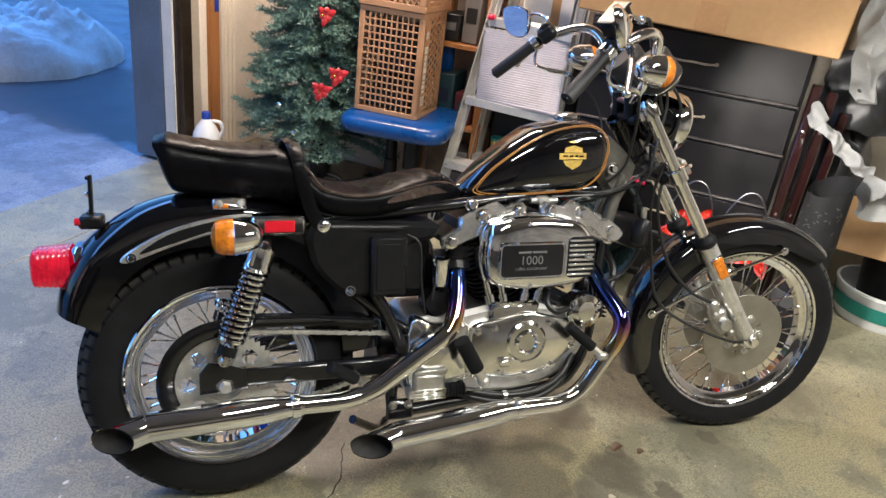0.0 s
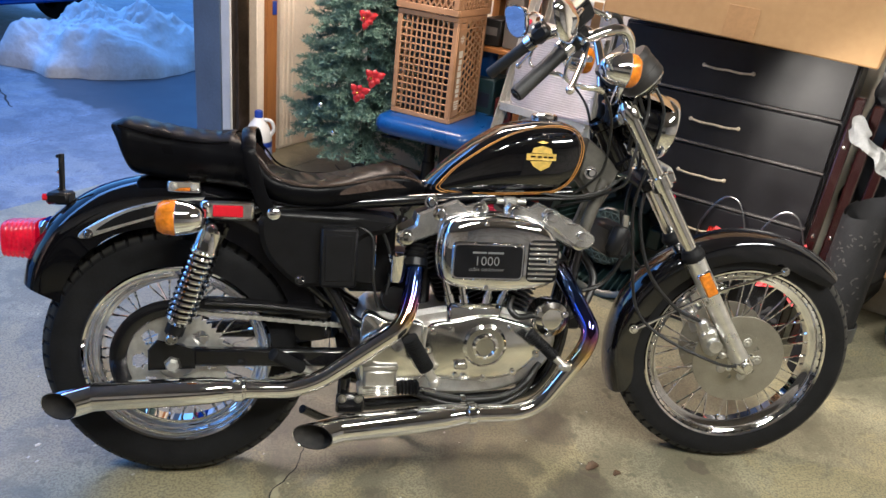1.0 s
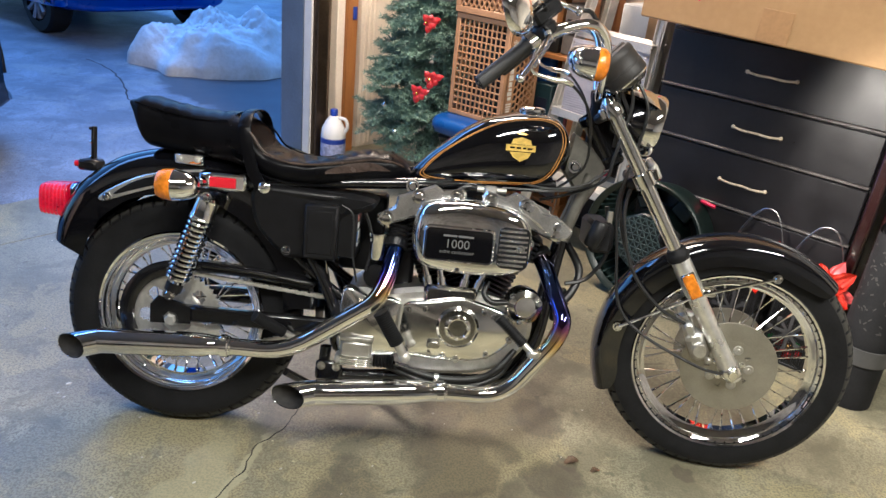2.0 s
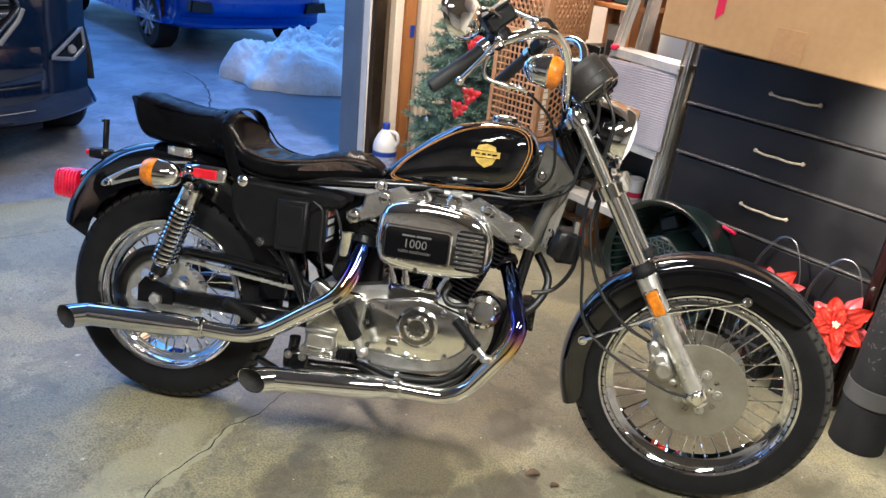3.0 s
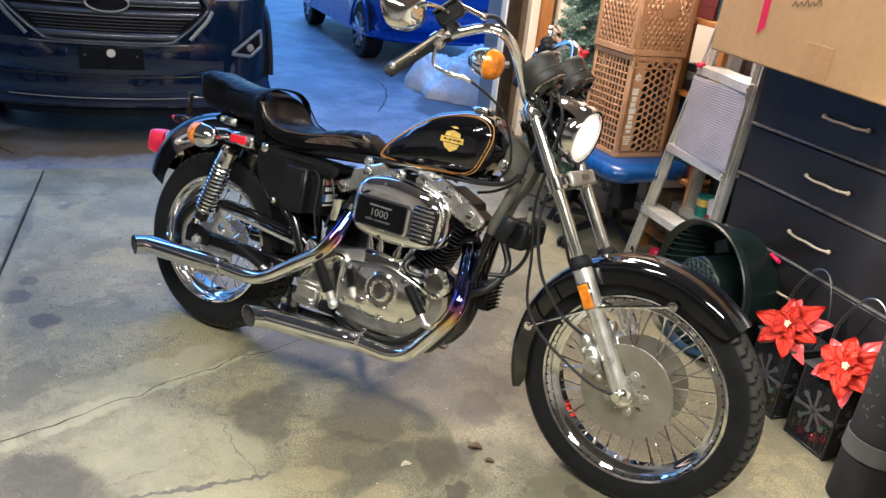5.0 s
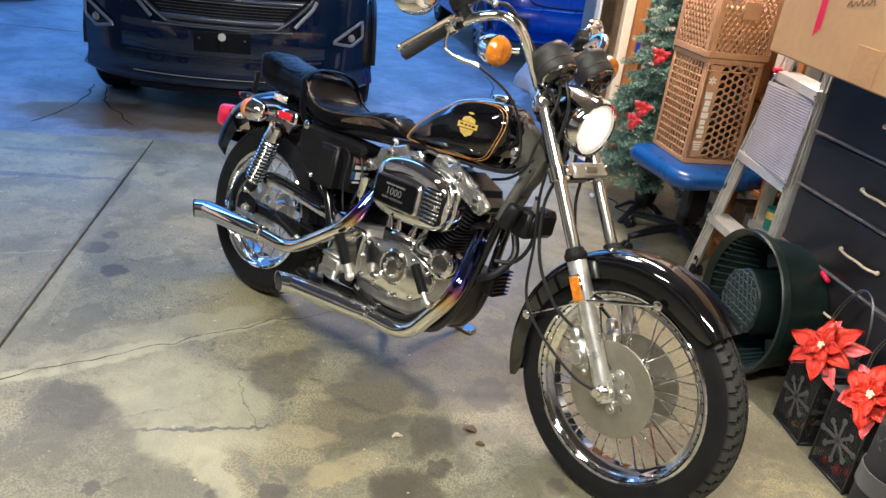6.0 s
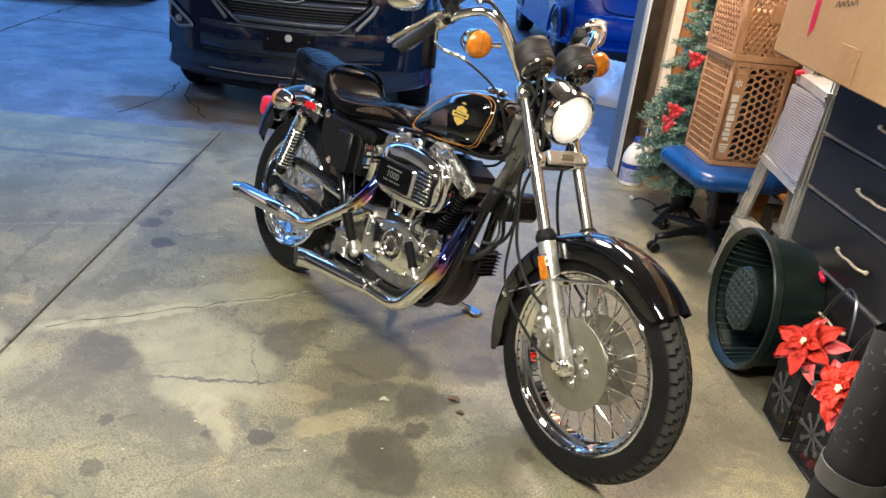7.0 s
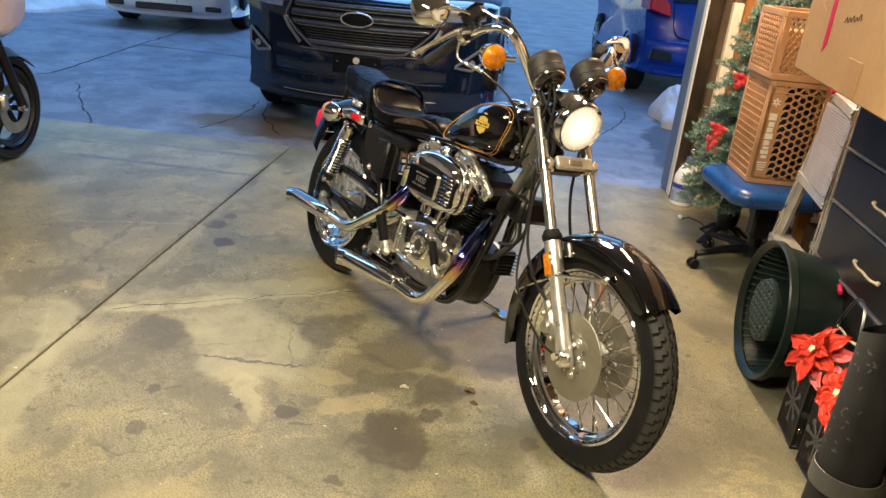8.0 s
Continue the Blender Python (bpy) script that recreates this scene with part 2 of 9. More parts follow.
class Geo:
    """Points and faces of one mesh, added to shape by shape."""

    def __init__(self):
        self.v, self.f = [], []

    def add(self, v, f, m=None):
        k = len(self.v)
        self.v += [tuple(m @ Vector(p)) for p in v] if m is not None else [tuple(p) for p in v]
        self.f += [tuple(i + k for i in q) for q in f]
        return self

    def box(self, c, s, bev=0.004, m=None):
        """A box at centre c of size s with chamfered edges, in the frame m."""
        h = [x / 2 for x in s]
        bev = min(bev, *(0.49 * x for x in s))
        v, idx = [], {}
        for sx in (-1, 1):
            for sy in (-1, 1):
                for sz in (-1, 1):
                    sg = (sx, sy, sz)
                    for ax in range(3):
                        p = [sg[i] * (h[i] - (0 if i == ax else bev)) for i in range(3)]
                        idx[sg, ax] = len(v)
                        v.append([p[i] + c[i] for i in range(3)])
        f = []
        for ax in range(3):
            o = [i for i in range(3) if i != ax]
            for s0 in (-1, 1):
                q = []
                for a, b in ((-1, -1), (1, -1), (1, 1), (-1, 1)):
                    sg = [0, 0, 0]
                    sg[ax], sg[o[0]], sg[o[1]] = s0, a, b
                    q.append(idx[tuple(sg), ax])
                f.append(q if (s0 > 0) == (ax != 1) else q[::-1])
        for ax in range(3):
            o = [i for i in range(3) if i != ax]
            for a in (-1, 1):
                for b in (-1, 1):
                    q = []
                    for s0, k in ((-1, 0), (1, 0), (1, 1), (-1, 1)):
                        sg = [0, 0, 0]
                        sg[ax], sg[o[0]], sg[o[1]] = s0, a, b
                        q.append(idx[tuple(sg), o[k]])
                    f.append(q if (a * b > 0) == (ax == 1) else q[::-1])
        for sx in (-1, 1):
            for sy in (-1, 1):
                for sz in (-1, 1):
                    q = [idx[(sx, sy, sz), i] for i in range(3)]
                    f.append(q if sx * sy * sz > 0 else q[::-1])
        return self.add(v, f, m)

    def tube(self, pts, r, n=10, caps=True, closed=False, squash=None, m=None):
        """A round bar along pts; r is one radius or one for each point."""
        pts = [Vector(p) for p in pts]
        k = len(pts)
        rs = r if isinstance(r, (list, tuple)) else [r] * k
        tang = []
        for i in range(k):
            a = pts[(i - 1) % k] if closed or i else pts[0]
            b = pts[(i + 1) % k] if closed or i < k - 1 else pts[-1]
            tang.append((b - a).normalized())
        nrm = tang[0].orthogonal().normalized() if squash is None else Vector(squash).normalized()
        nrm = (nrm - tang[0] * nrm.dot(tang[0])).normalized()
        v, f = [], []
        for i in range(k):
            nrm = (nrm - tang[i] * nrm.dot(tang[i])).normalized()
            bi = tang[i].cross(nrm)
            ra, rb = rs[i] if isinstance(rs[i], (list, tuple)) else (rs[i], rs[i])
            for j in range(n):
                w = 2 * math.pi * j / n
                v.append(pts[i] + nrm * (ra * math.cos(w)) + bi * (rb * math.sin(w)))
        for i in range(k if closed else k - 1):
            for j in range(n):
                a, b = i * n + j, i * n + (j + 1) % n
                c, d = ((i + 1) % k) * n + (j + 1) % n, ((i + 1) % k) * n + j
                f.append((a, b, c, d))
        if caps and not closed:
            f.append(tuple(range(n))[::-1])
            f.append(tuple((k - 1) * n + j for j in range(n)))
        return self.add(v, f, m)

    def lathe(self, prof, centre=(0, 0, 0), axis=(0, 0, 1), n=32, closed=False, m=None, arc=1.0):
        """Turns the profile (radius, height along the axis) about the axis."""
        ax = Vector(axis).normalized()
        e1 = ax.orthogonal().normalized()
        e2 = ax.cross(e1)
        k, v, f = len(prof), [], []
        for i in range(n):
            w = 2 * math.pi * i / n
            d = e1 * math.cos(w) + e2 * math.sin(w)
            for r, h in prof:
                v.append(Vector(centre) + d * r + ax * h)
        for i in range(n):
            for j in range(k if closed else k - 1):
                a, b = i * k + j, i * k + (j + 1) % k
                c, d = ((i + 1) % n) * k + (j + 1) % k, ((i + 1) % n) * k + j
                f.append((a, d, c, b))
        return self.add(v, f, m)

    def prism(self, poly, a, b, bev=0.004, plane="xz", m=None):
        """A polygon drawn in a plane and given depth from a to b, with chamfered rims."""
        k = len(poly)
        area2 = sum(poly[i][0] * poly[(i + 1) % k][1] - poly[(i + 1) % k][0] * poly[i][1] for i in range(k))
        if area2 < 0:
            poly = poly[::-1]
        inner = []
        for i in range(k):
            p, q, r = (Vector(poly[(i + d) % k]) for d in (-1, 0, 1))
            e1, e2 = (q - p).normalized(), (r - q).normalized()
            n = Vector((-e1.y - e2.y, e1.x + e2.x))
            n = n.normalized() if n.length > 1e-6 else Vector((-e1.y, e1.x))
            inner.append(q + n * bev)
        s = 1 if b > a else -1
        rings = [(inner, a), (poly, a + s * bev), (poly, b - s * bev), (inner, b)] if bev else [(poly, a), (poly, b)]
        put = {"xz": lambda p, d: (p[0], d, p[1]), "xy": lambda p, d: (p[0], p[1], d), "yz": lambda p, d: (d, p[0], p[1])}[plane]
        v = [put(p, d) for ring, d in rings for p in ring]
        f = []
        for j in range(len(rings) - 1):
            for i in range(k):
                f.append((j * k + i, j * k + (i + 1) % k, (j + 1) * k + (i + 1) % k, (j + 1) * k + i))
        f.append(tuple(range(k))[::-1])
        f.append(tuple((len(rings) - 1) * k + i for i in range(k)))
        if (s > 0) == (plane == "xz"):
            f = [q[::-1] for q in f]
        return self.add(v, f, m)

    def sheet(self, fn, nu, nv, cu=False, cv=False, m=None):
        """A surface from fn(u, v), both running from 0 to 1."""
        ku, kv = nu + (0 if cu else 1), nv + (0 if cv else 1)
        v = [fn(i / nu, j / nv) for i in range(ku) for j in range(kv)]
        f = [(i * kv + j, ((i + 1) % ku) * kv + j, ((i + 1) % ku) * kv + (j + 1) % kv, i * kv + (j + 1) % kv)
             for i in range(nu) for j in range(nv)]
        return self.add(v, f, m)

    def ball(self, c, r, nu=16, nv=10, m=None):
        r = r if isinstance(r, (list, tuple)) else (r, r, r)
        return self.sheet(lambda u, w: (c[0] + r[0] * math.sin(math.pi * w) * math.cos(2 * math.pi * u),
                                        c[1] + r[1] * math.sin(math.pi * w) * math.sin(2 * math.pi * u),
                                        c[2] - r[2] * math.cos(math.pi * w)), nu, nv, cu=True, m=m)


def mesh_of(name, g, material, angle=38.0):
    me = bpy.data.meshes.new(name)
    me.from_pydata(g.v, [], g.f)
    bm = bmesh.new()
    bm.from_mesh(me)
    bmesh.ops.remove_doubles(bm, verts=bm.verts, dist=1e-6)
    bmesh.ops.recalc_face_normals(bm, faces=bm.faces)
    bm.to_mesh(me)
    bm.free()
    me.polygons.foreach_set("use_smooth", [True] * len(me.polygons))
    me.set_sharp_from_angle(angle=radians(angle))
    me.materials.append(material)
    return me


def part(name, g, material, parent=None, label="", m=None, angle=38.0):
    """One mesh object, from points and faces or from mesh data that it shares, under a thing or a part."""
    ob = new(name, mesh_of(name, g, material, angle) if isinstance(g, Geo) else g)
    ob.parent = parent
    if m is not None:
        ob.matrix_basis = m
    return tagged(ob, label) if label else ob


def thing(name, label, category, m=None, group="", kind=""):
    """An Empty at a thing's base, which carries its parts."""
    ob = new(name)
    ob.empty_display_size = 0.1
    if m is not None:
        ob.matrix_basis = m
    return tagged(ob, label, category, group, kind)


def spline(pts, n=6, closed=False):
    """A smooth line through the points."""
    pts = [Vector(p) for p in pts]
    k, out = len(pts), []
    for i in range(k if closed else k - 1):
        p = [pts[(i + d) % k] if closed else pts[min(max(i + d, 0), k - 1)] for d in (-1, 0, 1, 2)]
        for j in range(n):
            t = j / n
            out.append(0.5 * ((2 * p[1]) + (p[2] - p[0]) * t + (2 * p[0] - 5 * p[1] + 4 * p[2] - p[3]) * t * t
                              + (3 * p[1] - p[0] - 3 * p[2] + p[3]) * t ** 3))
    if not closed:
        out.append(pts[-1])
    return out


def lerp_table(tab, x):
    """The value at x between the rows (x, value) of a table."""
    if x <= tab[0][0]:
        return tab[0][1]
    for (a, va), (b, vb) in zip(tab, tab[1:]):
        if x <= b:
            t = (x - a) / (b - a)
            return va + (vb - va) * t
    return tab[-1][1]


def text_mesh(words, size, depth=0.0006, bold=0.0):
    cu = bpy.data.curves.new("lettering", "FONT")
    cu.body, cu.size, cu.extrude, cu.offset = words, size, depth, bold
    cu.align_x, cu.align_y = "CENTER", "CENTER"
    cu.resolution_u = 3
    ob = bpy.data.objects.new("lettering", cu)
    me = bpy.data.meshes.new_from_object(ob)
    bpy.data.objects.remove(ob)
    bpy.data.curves.remove(cu)
    return me

# ------------------------------------------------------------------ the motorcycle, leaning on its side stand
BIKE = pose(0, -0.075, 0, -13.0)
motorcycle = thing("motorcycle", "black vintage cruiser motorcycle with chrome pipes on its side stand",
                   "motorcycle", BIKE)
RAKE = Vector((-0.5358, 0, 0.8443))
HEAD = Vector((1.031, 0, 0.947))
STEER = Matrix.Translation(HEAD) @ Matrix.Rotation(radians(-9.5), 4, RAKE) @ Matrix.Translation(-HEAD)
RIGHT, LEFT = -1, 1


def bolt(g, c, r=0.008, h=0.007, axis=(0, -1, 0)):
    """A bolt head with a rounded rim on a washer."""
    g.lathe([(0, h), (r * 0.7, h), (r, h * 0.6), (r, 0.001), (r * 1.4, 0.001), (r * 1.4, -0.002)], c, axis, 10)
    return g


def shared(name, g, material):
    return mesh_of(name, g, material)


def tyre_geo(R, half, depth, groove, blocks):
    """A tyre with a rounded crown, cut by stair-shaped grooves and a zigzag along its middle; also says which points lie in a groove."""
    prof = []
    for i in range(65):
        a = math.pi * i / 64
        r = R - depth + depth * math.sin(a) ** 0.60
        if 0.30 < math.sin(a) < 0.36 or 0.52 < math.sin(a) < 0.56:
            r += 0.0016
        prof.append((-math.cos(a) * half * (0.74 + 0.26 * min(1.0, (math.sin(a) * 1.7) ** 0.7)), r))
    n = blocks * 8
    v, f, cut = [], [], set()
    for i in range(n):
        th = 2 * math.pi * i / n
        for y, r in prof:
            side = 1 if y > 0 else -1
            s, k = abs(y) / half, (i + (4 if side > 0 else 0)) % 8
            d = 0.0
            if (k == 1 and 0.52 < s < 0.80) or (abs(s - 0.52) < 0.028 and 1 <= k <= 4) or (k == 4 and 0.30 < s < 0.54) or (abs(s - 0.30) < 0.028 and 4 <= k <= 6):
                d = groove
            if abs(y / half - (0.045 if i % 8 < 4 else -0.045)) < 0.026 or (i % 4 == 0 and abs(y / half) < 0.05):
                d = groove
            if d:
                cut.add(len(v))
            v.append(((r - d) * math.cos(th), y, (r - d) * math.sin(th)))
    k = len(prof)
    for i in range(n):
        for j in range(k - 1):
            f.append((i * k + j, i * k + j + 1, ((i + 1) % n) * k + j + 1, ((i + 1) % n) * k + j))
    return Geo().add(v, f), cut


def tyre(name, R, half, depth, groove, blocks, parent, label, m=None):
    g, cut = tyre_geo(R, half, depth, groove, blocks)
    ob = part(name, g, crown_wear("worn_tyre_rubber", R), parent, label, m, angle=25)
    ob.data.materials.append(RUBBER)
    # groove faces take black rubber, painting the shade inside the tread
    for p in ob.data.polygons:
        if sum(i in cut for i in p.vertices) >= 2:
            p.material_index = 1
    return ob


def rim_geo(R, half):
    """A chromed steel rim: a rolled lip, then steps down to the well that holds the spokes."""
    edge = [(R + 0.004, half - 0.004), (R + 0.006, half + 0.002), (R + 0.002, half + 0.006), (R - 0.003, half + 0.004), (R - 0.006, half - 0.002),
            (R - 0.012, half - 0.005), (R - 0.0145, half - 0.008), (R - 0.016, half * 0.62), (R - 0.0225, half * 0.52), (R - 0.026, half * 0.44), (R - 0.034, half * 0.36)]
    p = edge + [(r, -h) for r, h in edge[::-1]] + [(R - 0.022, -half * 0.3), (R - 0.022, half * 0.3)]
    return Geo().lathe(p, (0, 0, 0), (0, 1, 0), 96, closed=True)


def wheel(name, centre, R, half, rim_r, rim_half, hub_r, hub_half, spokes, label, m=None, depth=0.05, blocks=58):
    base = Matrix.Translation(centre)
    hub = Geo().lathe([(0.012, -hub_half - 0.012), (hub_r * 0.75, -hub_half - 0.01), (hub_r, -hub_half), (hub_r, -hub_half + 0.008), (hub_r * 0.62, -hub_half + 0.018),
                       (hub_r * 0.55, 0), (hub_r * 0.62, hub_half - 0.018), (hub_r, hub_half - 0.008), (hub_r, hub_half), (hub_r * 0.75, hub_half + 0.01),
                       (0.012, hub_half + 0.012)], (0, 0, 0), (0, 1, 0), 32)
    w = part(name, hub, CAST, motorcycle, label, (m or Matrix.Identity(4)) @ base)
    tyre("tyre", R, half, depth, 0.0065, blocks, w, "black rubber tyre with stepped tread")
    part("rim", rim_geo(rim_r, rim_half), CHROME, w, "chrome wheel rim")
    data = {}
    for i in range(spokes):
        side = 1 if i % 2 else -1
        lead = 0.62 if (i // 2) % 2 else -0.62
        a = 2 * math.pi * i / spokes
        p0 = Vector((hub_r * 0.94 * math.cos(a + lead), side * (hub_half - 0.003), hub_r * 0.94 * math.sin(a + lead)))
        p1 = Vector(((rim_r - 0.033) * math.cos(a), side * 0.006, (rim_r - 0.033) * math.sin(a)))
        d = p1 - p0
        if side not in data:
            g = Geo().tube([(0, 0, 0), (0, 0, d.length)], 0.0021, 6)
            g.tube([(0, 0, d.length - 0.016), (0, 0, d.length)], 0.0034, 6)
            data[side] = shared("spoke", g, CHROME)
        part("spoke", data[side], None, w, m=Matrix.Translation(p0) @ d.to_track_quat("Z", "Y").to_matrix().to_4x4())
    return w


def disc_geo(r, y, t=0.005):
    """The flat outer ring of a brake disc."""
    g = Geo().lathe([(0.075, y), (r - 0.001, y), (r, y - 0.001), (r, y - t + 0.001), (r - 0.001, y - t), (0.075, y - t)], (0, 0, 0), (0, 1, 0), 64)
    return g


def disc_centre(y, t=0.006):
    """The disc's drilled carrier: a flat ring pierced by round holes."""
    g = Geo()
    n, ro, ri = 60, 0.0755, 0.030
    k = 10
    v, f, gone = [], [], set()
    hole = [(0.053, 0.0135, a * 72) for a in range(5)] + [(0.055, 0.0075, 36 + a * 72) for a in range(5)]
    for s in (0, 1):
        for i in range(n):
            a = 2 * math.pi * i / n
            for j in range(k + 1):
                rr = ri + (ro - ri) * j / k
                v.append((rr * math.cos(a), y - t * s, rr * math.sin(a)))
    M = n * (k + 1)
    for i in range(n):
        for j in range(k):
            a = 2 * math.pi * (i + 0.5) / n
            rr = ri + (ro - ri) * (j + 0.5) / k
            for hr, hs, ha in hole:
                if math.hypot(rr * math.cos(a) - hr * math.cos(radians(ha)), rr * math.sin(a) - hr * math.sin(radians(ha))) < hs:
                    gone.add((i, j))
    for i in range(n):
        for j in range(k):
            if (i, j) in gone:
                continue
            q = [i * (k + 1) + j, ((i + 1) % n) * (k + 1) + j, ((i + 1) % n) * (k + 1) + j + 1, i * (k + 1) + j + 1]
            f += [tuple(q), tuple(x + M for x in q[::-1])]
            for (di, dj), (a, b) in {(-1, 0): (0, 3), (1, 0): (1, 2), (0, -1): (0, 1), (0, 1): (3, 2)}.items():
                if ((i + di) % n, j + dj) in gone or not 0 <= j + dj < k:
                    f.append((q[a], q[b], q[b] + M, q[a] + M))
    g.add(v, f)
    return g


rear_wheel = wheel("rear_wheel", (0, 0, 0.319), 0.319, 0.064, 0.217, 0.052, 0.062, 0.055, 40, "spoked rear wheel with chrome rim", depth=0.109)
front_wheel = wheel("front_wheel", (1.490, 0, 0.330), 0.330, 0.050, 0.250, 0.036, 0.040, 0.045, 40, "spoked front wheel with chrome rim", STEER, depth=0.087)
for side in (RIGHT, LEFT):
    d = part("brake_disc", disc_geo(0.127, side * 0.058 + 0.0025), STEEL, front_wheel, "dull steel brake disc with drilled centre")
    part("disc_carrier", disc_centre(side * 0.058 + 0.003), STEEL, front_wheel)
    for i in range(5):
        a = radians(i * 72 + 18)
        part("disc_bolt", bolt(Geo(), (0.036 * math.cos(a), side * 0.062, 0.036 * math.sin(a)), 0.006, 0.005, (0, side, 0)), CHROME, front_wheel)


    for i in range(5):
        a = radians(i * 72)
        part("disc_cap", Geo().lathe([(0, 0.006), (0.004, 0.006), (0.006, 0.003), (0.0115, 0.0035), (0.0135, 0.001), (0.0135, -0.006)], (0.053 * math.cos(a), side * 0.060, 0.053 * math.sin(a)), (0, side, 0), 18), CAST, front_wheel, "bright dished rivet")


# sprocket on the rear wheel: toothed, pierced by eight holes
def sprocket():
    g = Geo()
    n, k, ri, ro, y0, y1 = 96, 12, 0.045, 0.116, -0.086, -0.080
    v, f, gone = [], [], set()
    for s in (y0, y1):
        for i in range(n):
            a = 2 * math.pi * i / n
            for j in range(k + 1):
                rr = ri + (ro - ri) * j / k
                if j == k:
                    rr += 0.008 if i % 2 else -0.002
                v.append((rr * math.cos(a), s, rr * math.sin(a)))
    M = n * (k + 1)
    for i in range(n):
        for j in range(k - 1):
            a, rr = 2 * math.pi * (i + 0.5) / n, ri + (ro - ri) * (j + 0.5) / k
            for h in range(8):
                if math.hypot(rr * math.cos(a) - 0.080 * math.cos(h * math.pi / 4), rr * math.sin(a) - 0.080 * math.sin(h * math.pi / 4)) < 0.0185:
                    gone.add((i, j))
    for i in range(n):
        for j in range(k):
            if (i, j) in gone:
                continue
            q = [i * (k + 1) + j, ((i + 1) % n) * (k + 1) + j, ((i + 1) % n) * (k + 1) + j + 1, i * (k + 1) + j + 1]
            f += [tuple(q), tuple(x + M for x in q[::-1])]
            for (di, dj), (a, b) in {(-1, 0): (0, 3), (1, 0): (1, 2), (0, -1): (0, 1), (0, 1): (3, 2)}.items():
                if ((i + di) % n, j + dj) in gone or not 0 <= j + dj < k:
                    f.append((q[a], q[b], q[b] + M, q[a] + M))
    return g.add(v, f)


part("sprocket", sprocket(), ZINC, rear_wheel, "dull plated sprocket with round holes", angle=25)

# ---- frame, swing arm, chain

def bar(name, pts, r, mat_=FRAME_BLACK, n=10, m=None, label="", smooth=6, parent=None, squash=None):
    return part(name, Geo().tube(spline(pts, smooth) if smooth and len(pts) > 2 else pts, r, n, squash=squash), mat_, parent or motorcycle, label, m)


for s in (RIGHT, LEFT):
    part("swing_arm", Geo().box((0.215, s * 0.105, 0.338), (0.47, 0.026, 0.044), 0.006), FRAME_BLACK, motorcycle)
    bar("frame_tube", [(0.43, s * 0.10, 0.36), (0.36, s * 0.10, 0.50), (0.24, s * 0.095, 0.66), (0.20, s * 0.09, 0.70)], 0.016)
    bar("frame_tube", [(0.30, s * 0.09, 0.52), (0.40, s * 0.09, 0.44), (0.47, s * 0.09, 0.40)], 0.013)
    bar("frame_tube", [(1.048, s * 0.020, 0.79), (1.006, s * 0.026, 0.655), (0.992, s * 0.030, 0.580), (0.978, s * 0.040, 0.48), (0.962, s * 0.056, 0.36), (0.925, s * 0.062, 0.27), (0.850, s * 0.066, 0.222), (0.60, s * 0.075, 0.212), (0.42, s * 0.09, 0.21), (0.40, s * 0.09, 0.28)], 0.0155)
    bar("frame_tube", [(0.96, s * 0.03, 0.76), (0.80, s * 0.04, 0.745), (0.62, s * 0.07, 0.735), (0.40, s * 0.085, 0.715), (0.15, s * 0.09, 0.69)], 0.0145)
    part("axle_plate", Geo().prism([(-0.055, 0.31), (-0.055, 0.36), (-0.035, 0.385), (0.02, 0.372), (0.05, 0.36), (0.05, 0.315)], s * 0.122, s * 0.128, 0.002), FRAME_BLACK, motorcycle)
    nut = Geo().lathe([(0, 0.014), (0.012, 0.014), (0.015, 0.011), (0.015, 0), (0.021, 0), (0.021, -0.004)], (0, s * 0.128, 0.325), (0, s, 0), 6)
    part("axle_nut", nut, ZINC, motorcycle, "yellowed plated axle nut")
bar("backbone", [(0.99, 0, 0.86), (0.85, 0, 0.83), (0.62, 0, 0.76), (0.45, 0, 0.72)], 0.02)
part("steering_head", Geo().lathe([(0.03, -0.075), (0.034, -0.07), (0.034, -0.05), (0.028, -0.045), (0.028, 0.045), (0.034, 0.05), (0.034, 0.07), (0.03, 0.075)], HEAD - RAKE * 0.07, RAKE, 20), FRAME_BLACK, motorcycle)
part("neck_gusset", Geo().prism([(0.975, 0.80), (0.995, 0.90), (1.04, 0.87), (1.088, 0.82), (1.070, 0.76), (1.035, 0.70), (1.015, 0.75)], -0.026, 0.026, 0.006), GUSSET, motorcycle)
bolt_g = Geo()
bolt(bolt_g, (1.00, -0.05, 0.815), 0.012, 0.012)
part("tank_bolt", bolt_g, CHROME, motorcycle)
for p in ((1.05, -0.028, 0.778), (1.03, -0.028, 0.745)):
    part("gusset_bolt", bolt(Geo(), p, 0.008, 0.008), CHROME, motorcycle)

part("chain_guard", Geo().prism([tuple(p) for p in spline([(0.02, 0.455), (0.06, 0.478), (0.20, 0.472), (0.345, 0.456), (0.345, 0.434), (0.20, 0.447), (0.06, 0.450)], 4, True)], -0.105, -0.072, 0.005), FRAME_BLACK, motorcycle, "gloss black chain guard")
part("chain_guard_tube", Geo().tube([(0.07, -0.107, 0.470), (0.20, -0.107, 0.466), (0.345, -0.107, 0.451)], 0.006, 8), FRAME_BLACK, motorcycle)


def rear_hoop():
    """The hoop round the sprocket, seen behind the shock."""
    pts = [(0.128 * math.cos(a), -0.094, 0.325 + 0.128 * math.sin(a)) for a in [radians(70 + 8 * i) for i in range(18)]]
    return Geo().tube(pts, [(0.004, 0.020)] * 18, 8, squash=(0, 1, 0))


part("sprocket_guard", rear_hoop(), FRAME_BLACK, motorcycle)


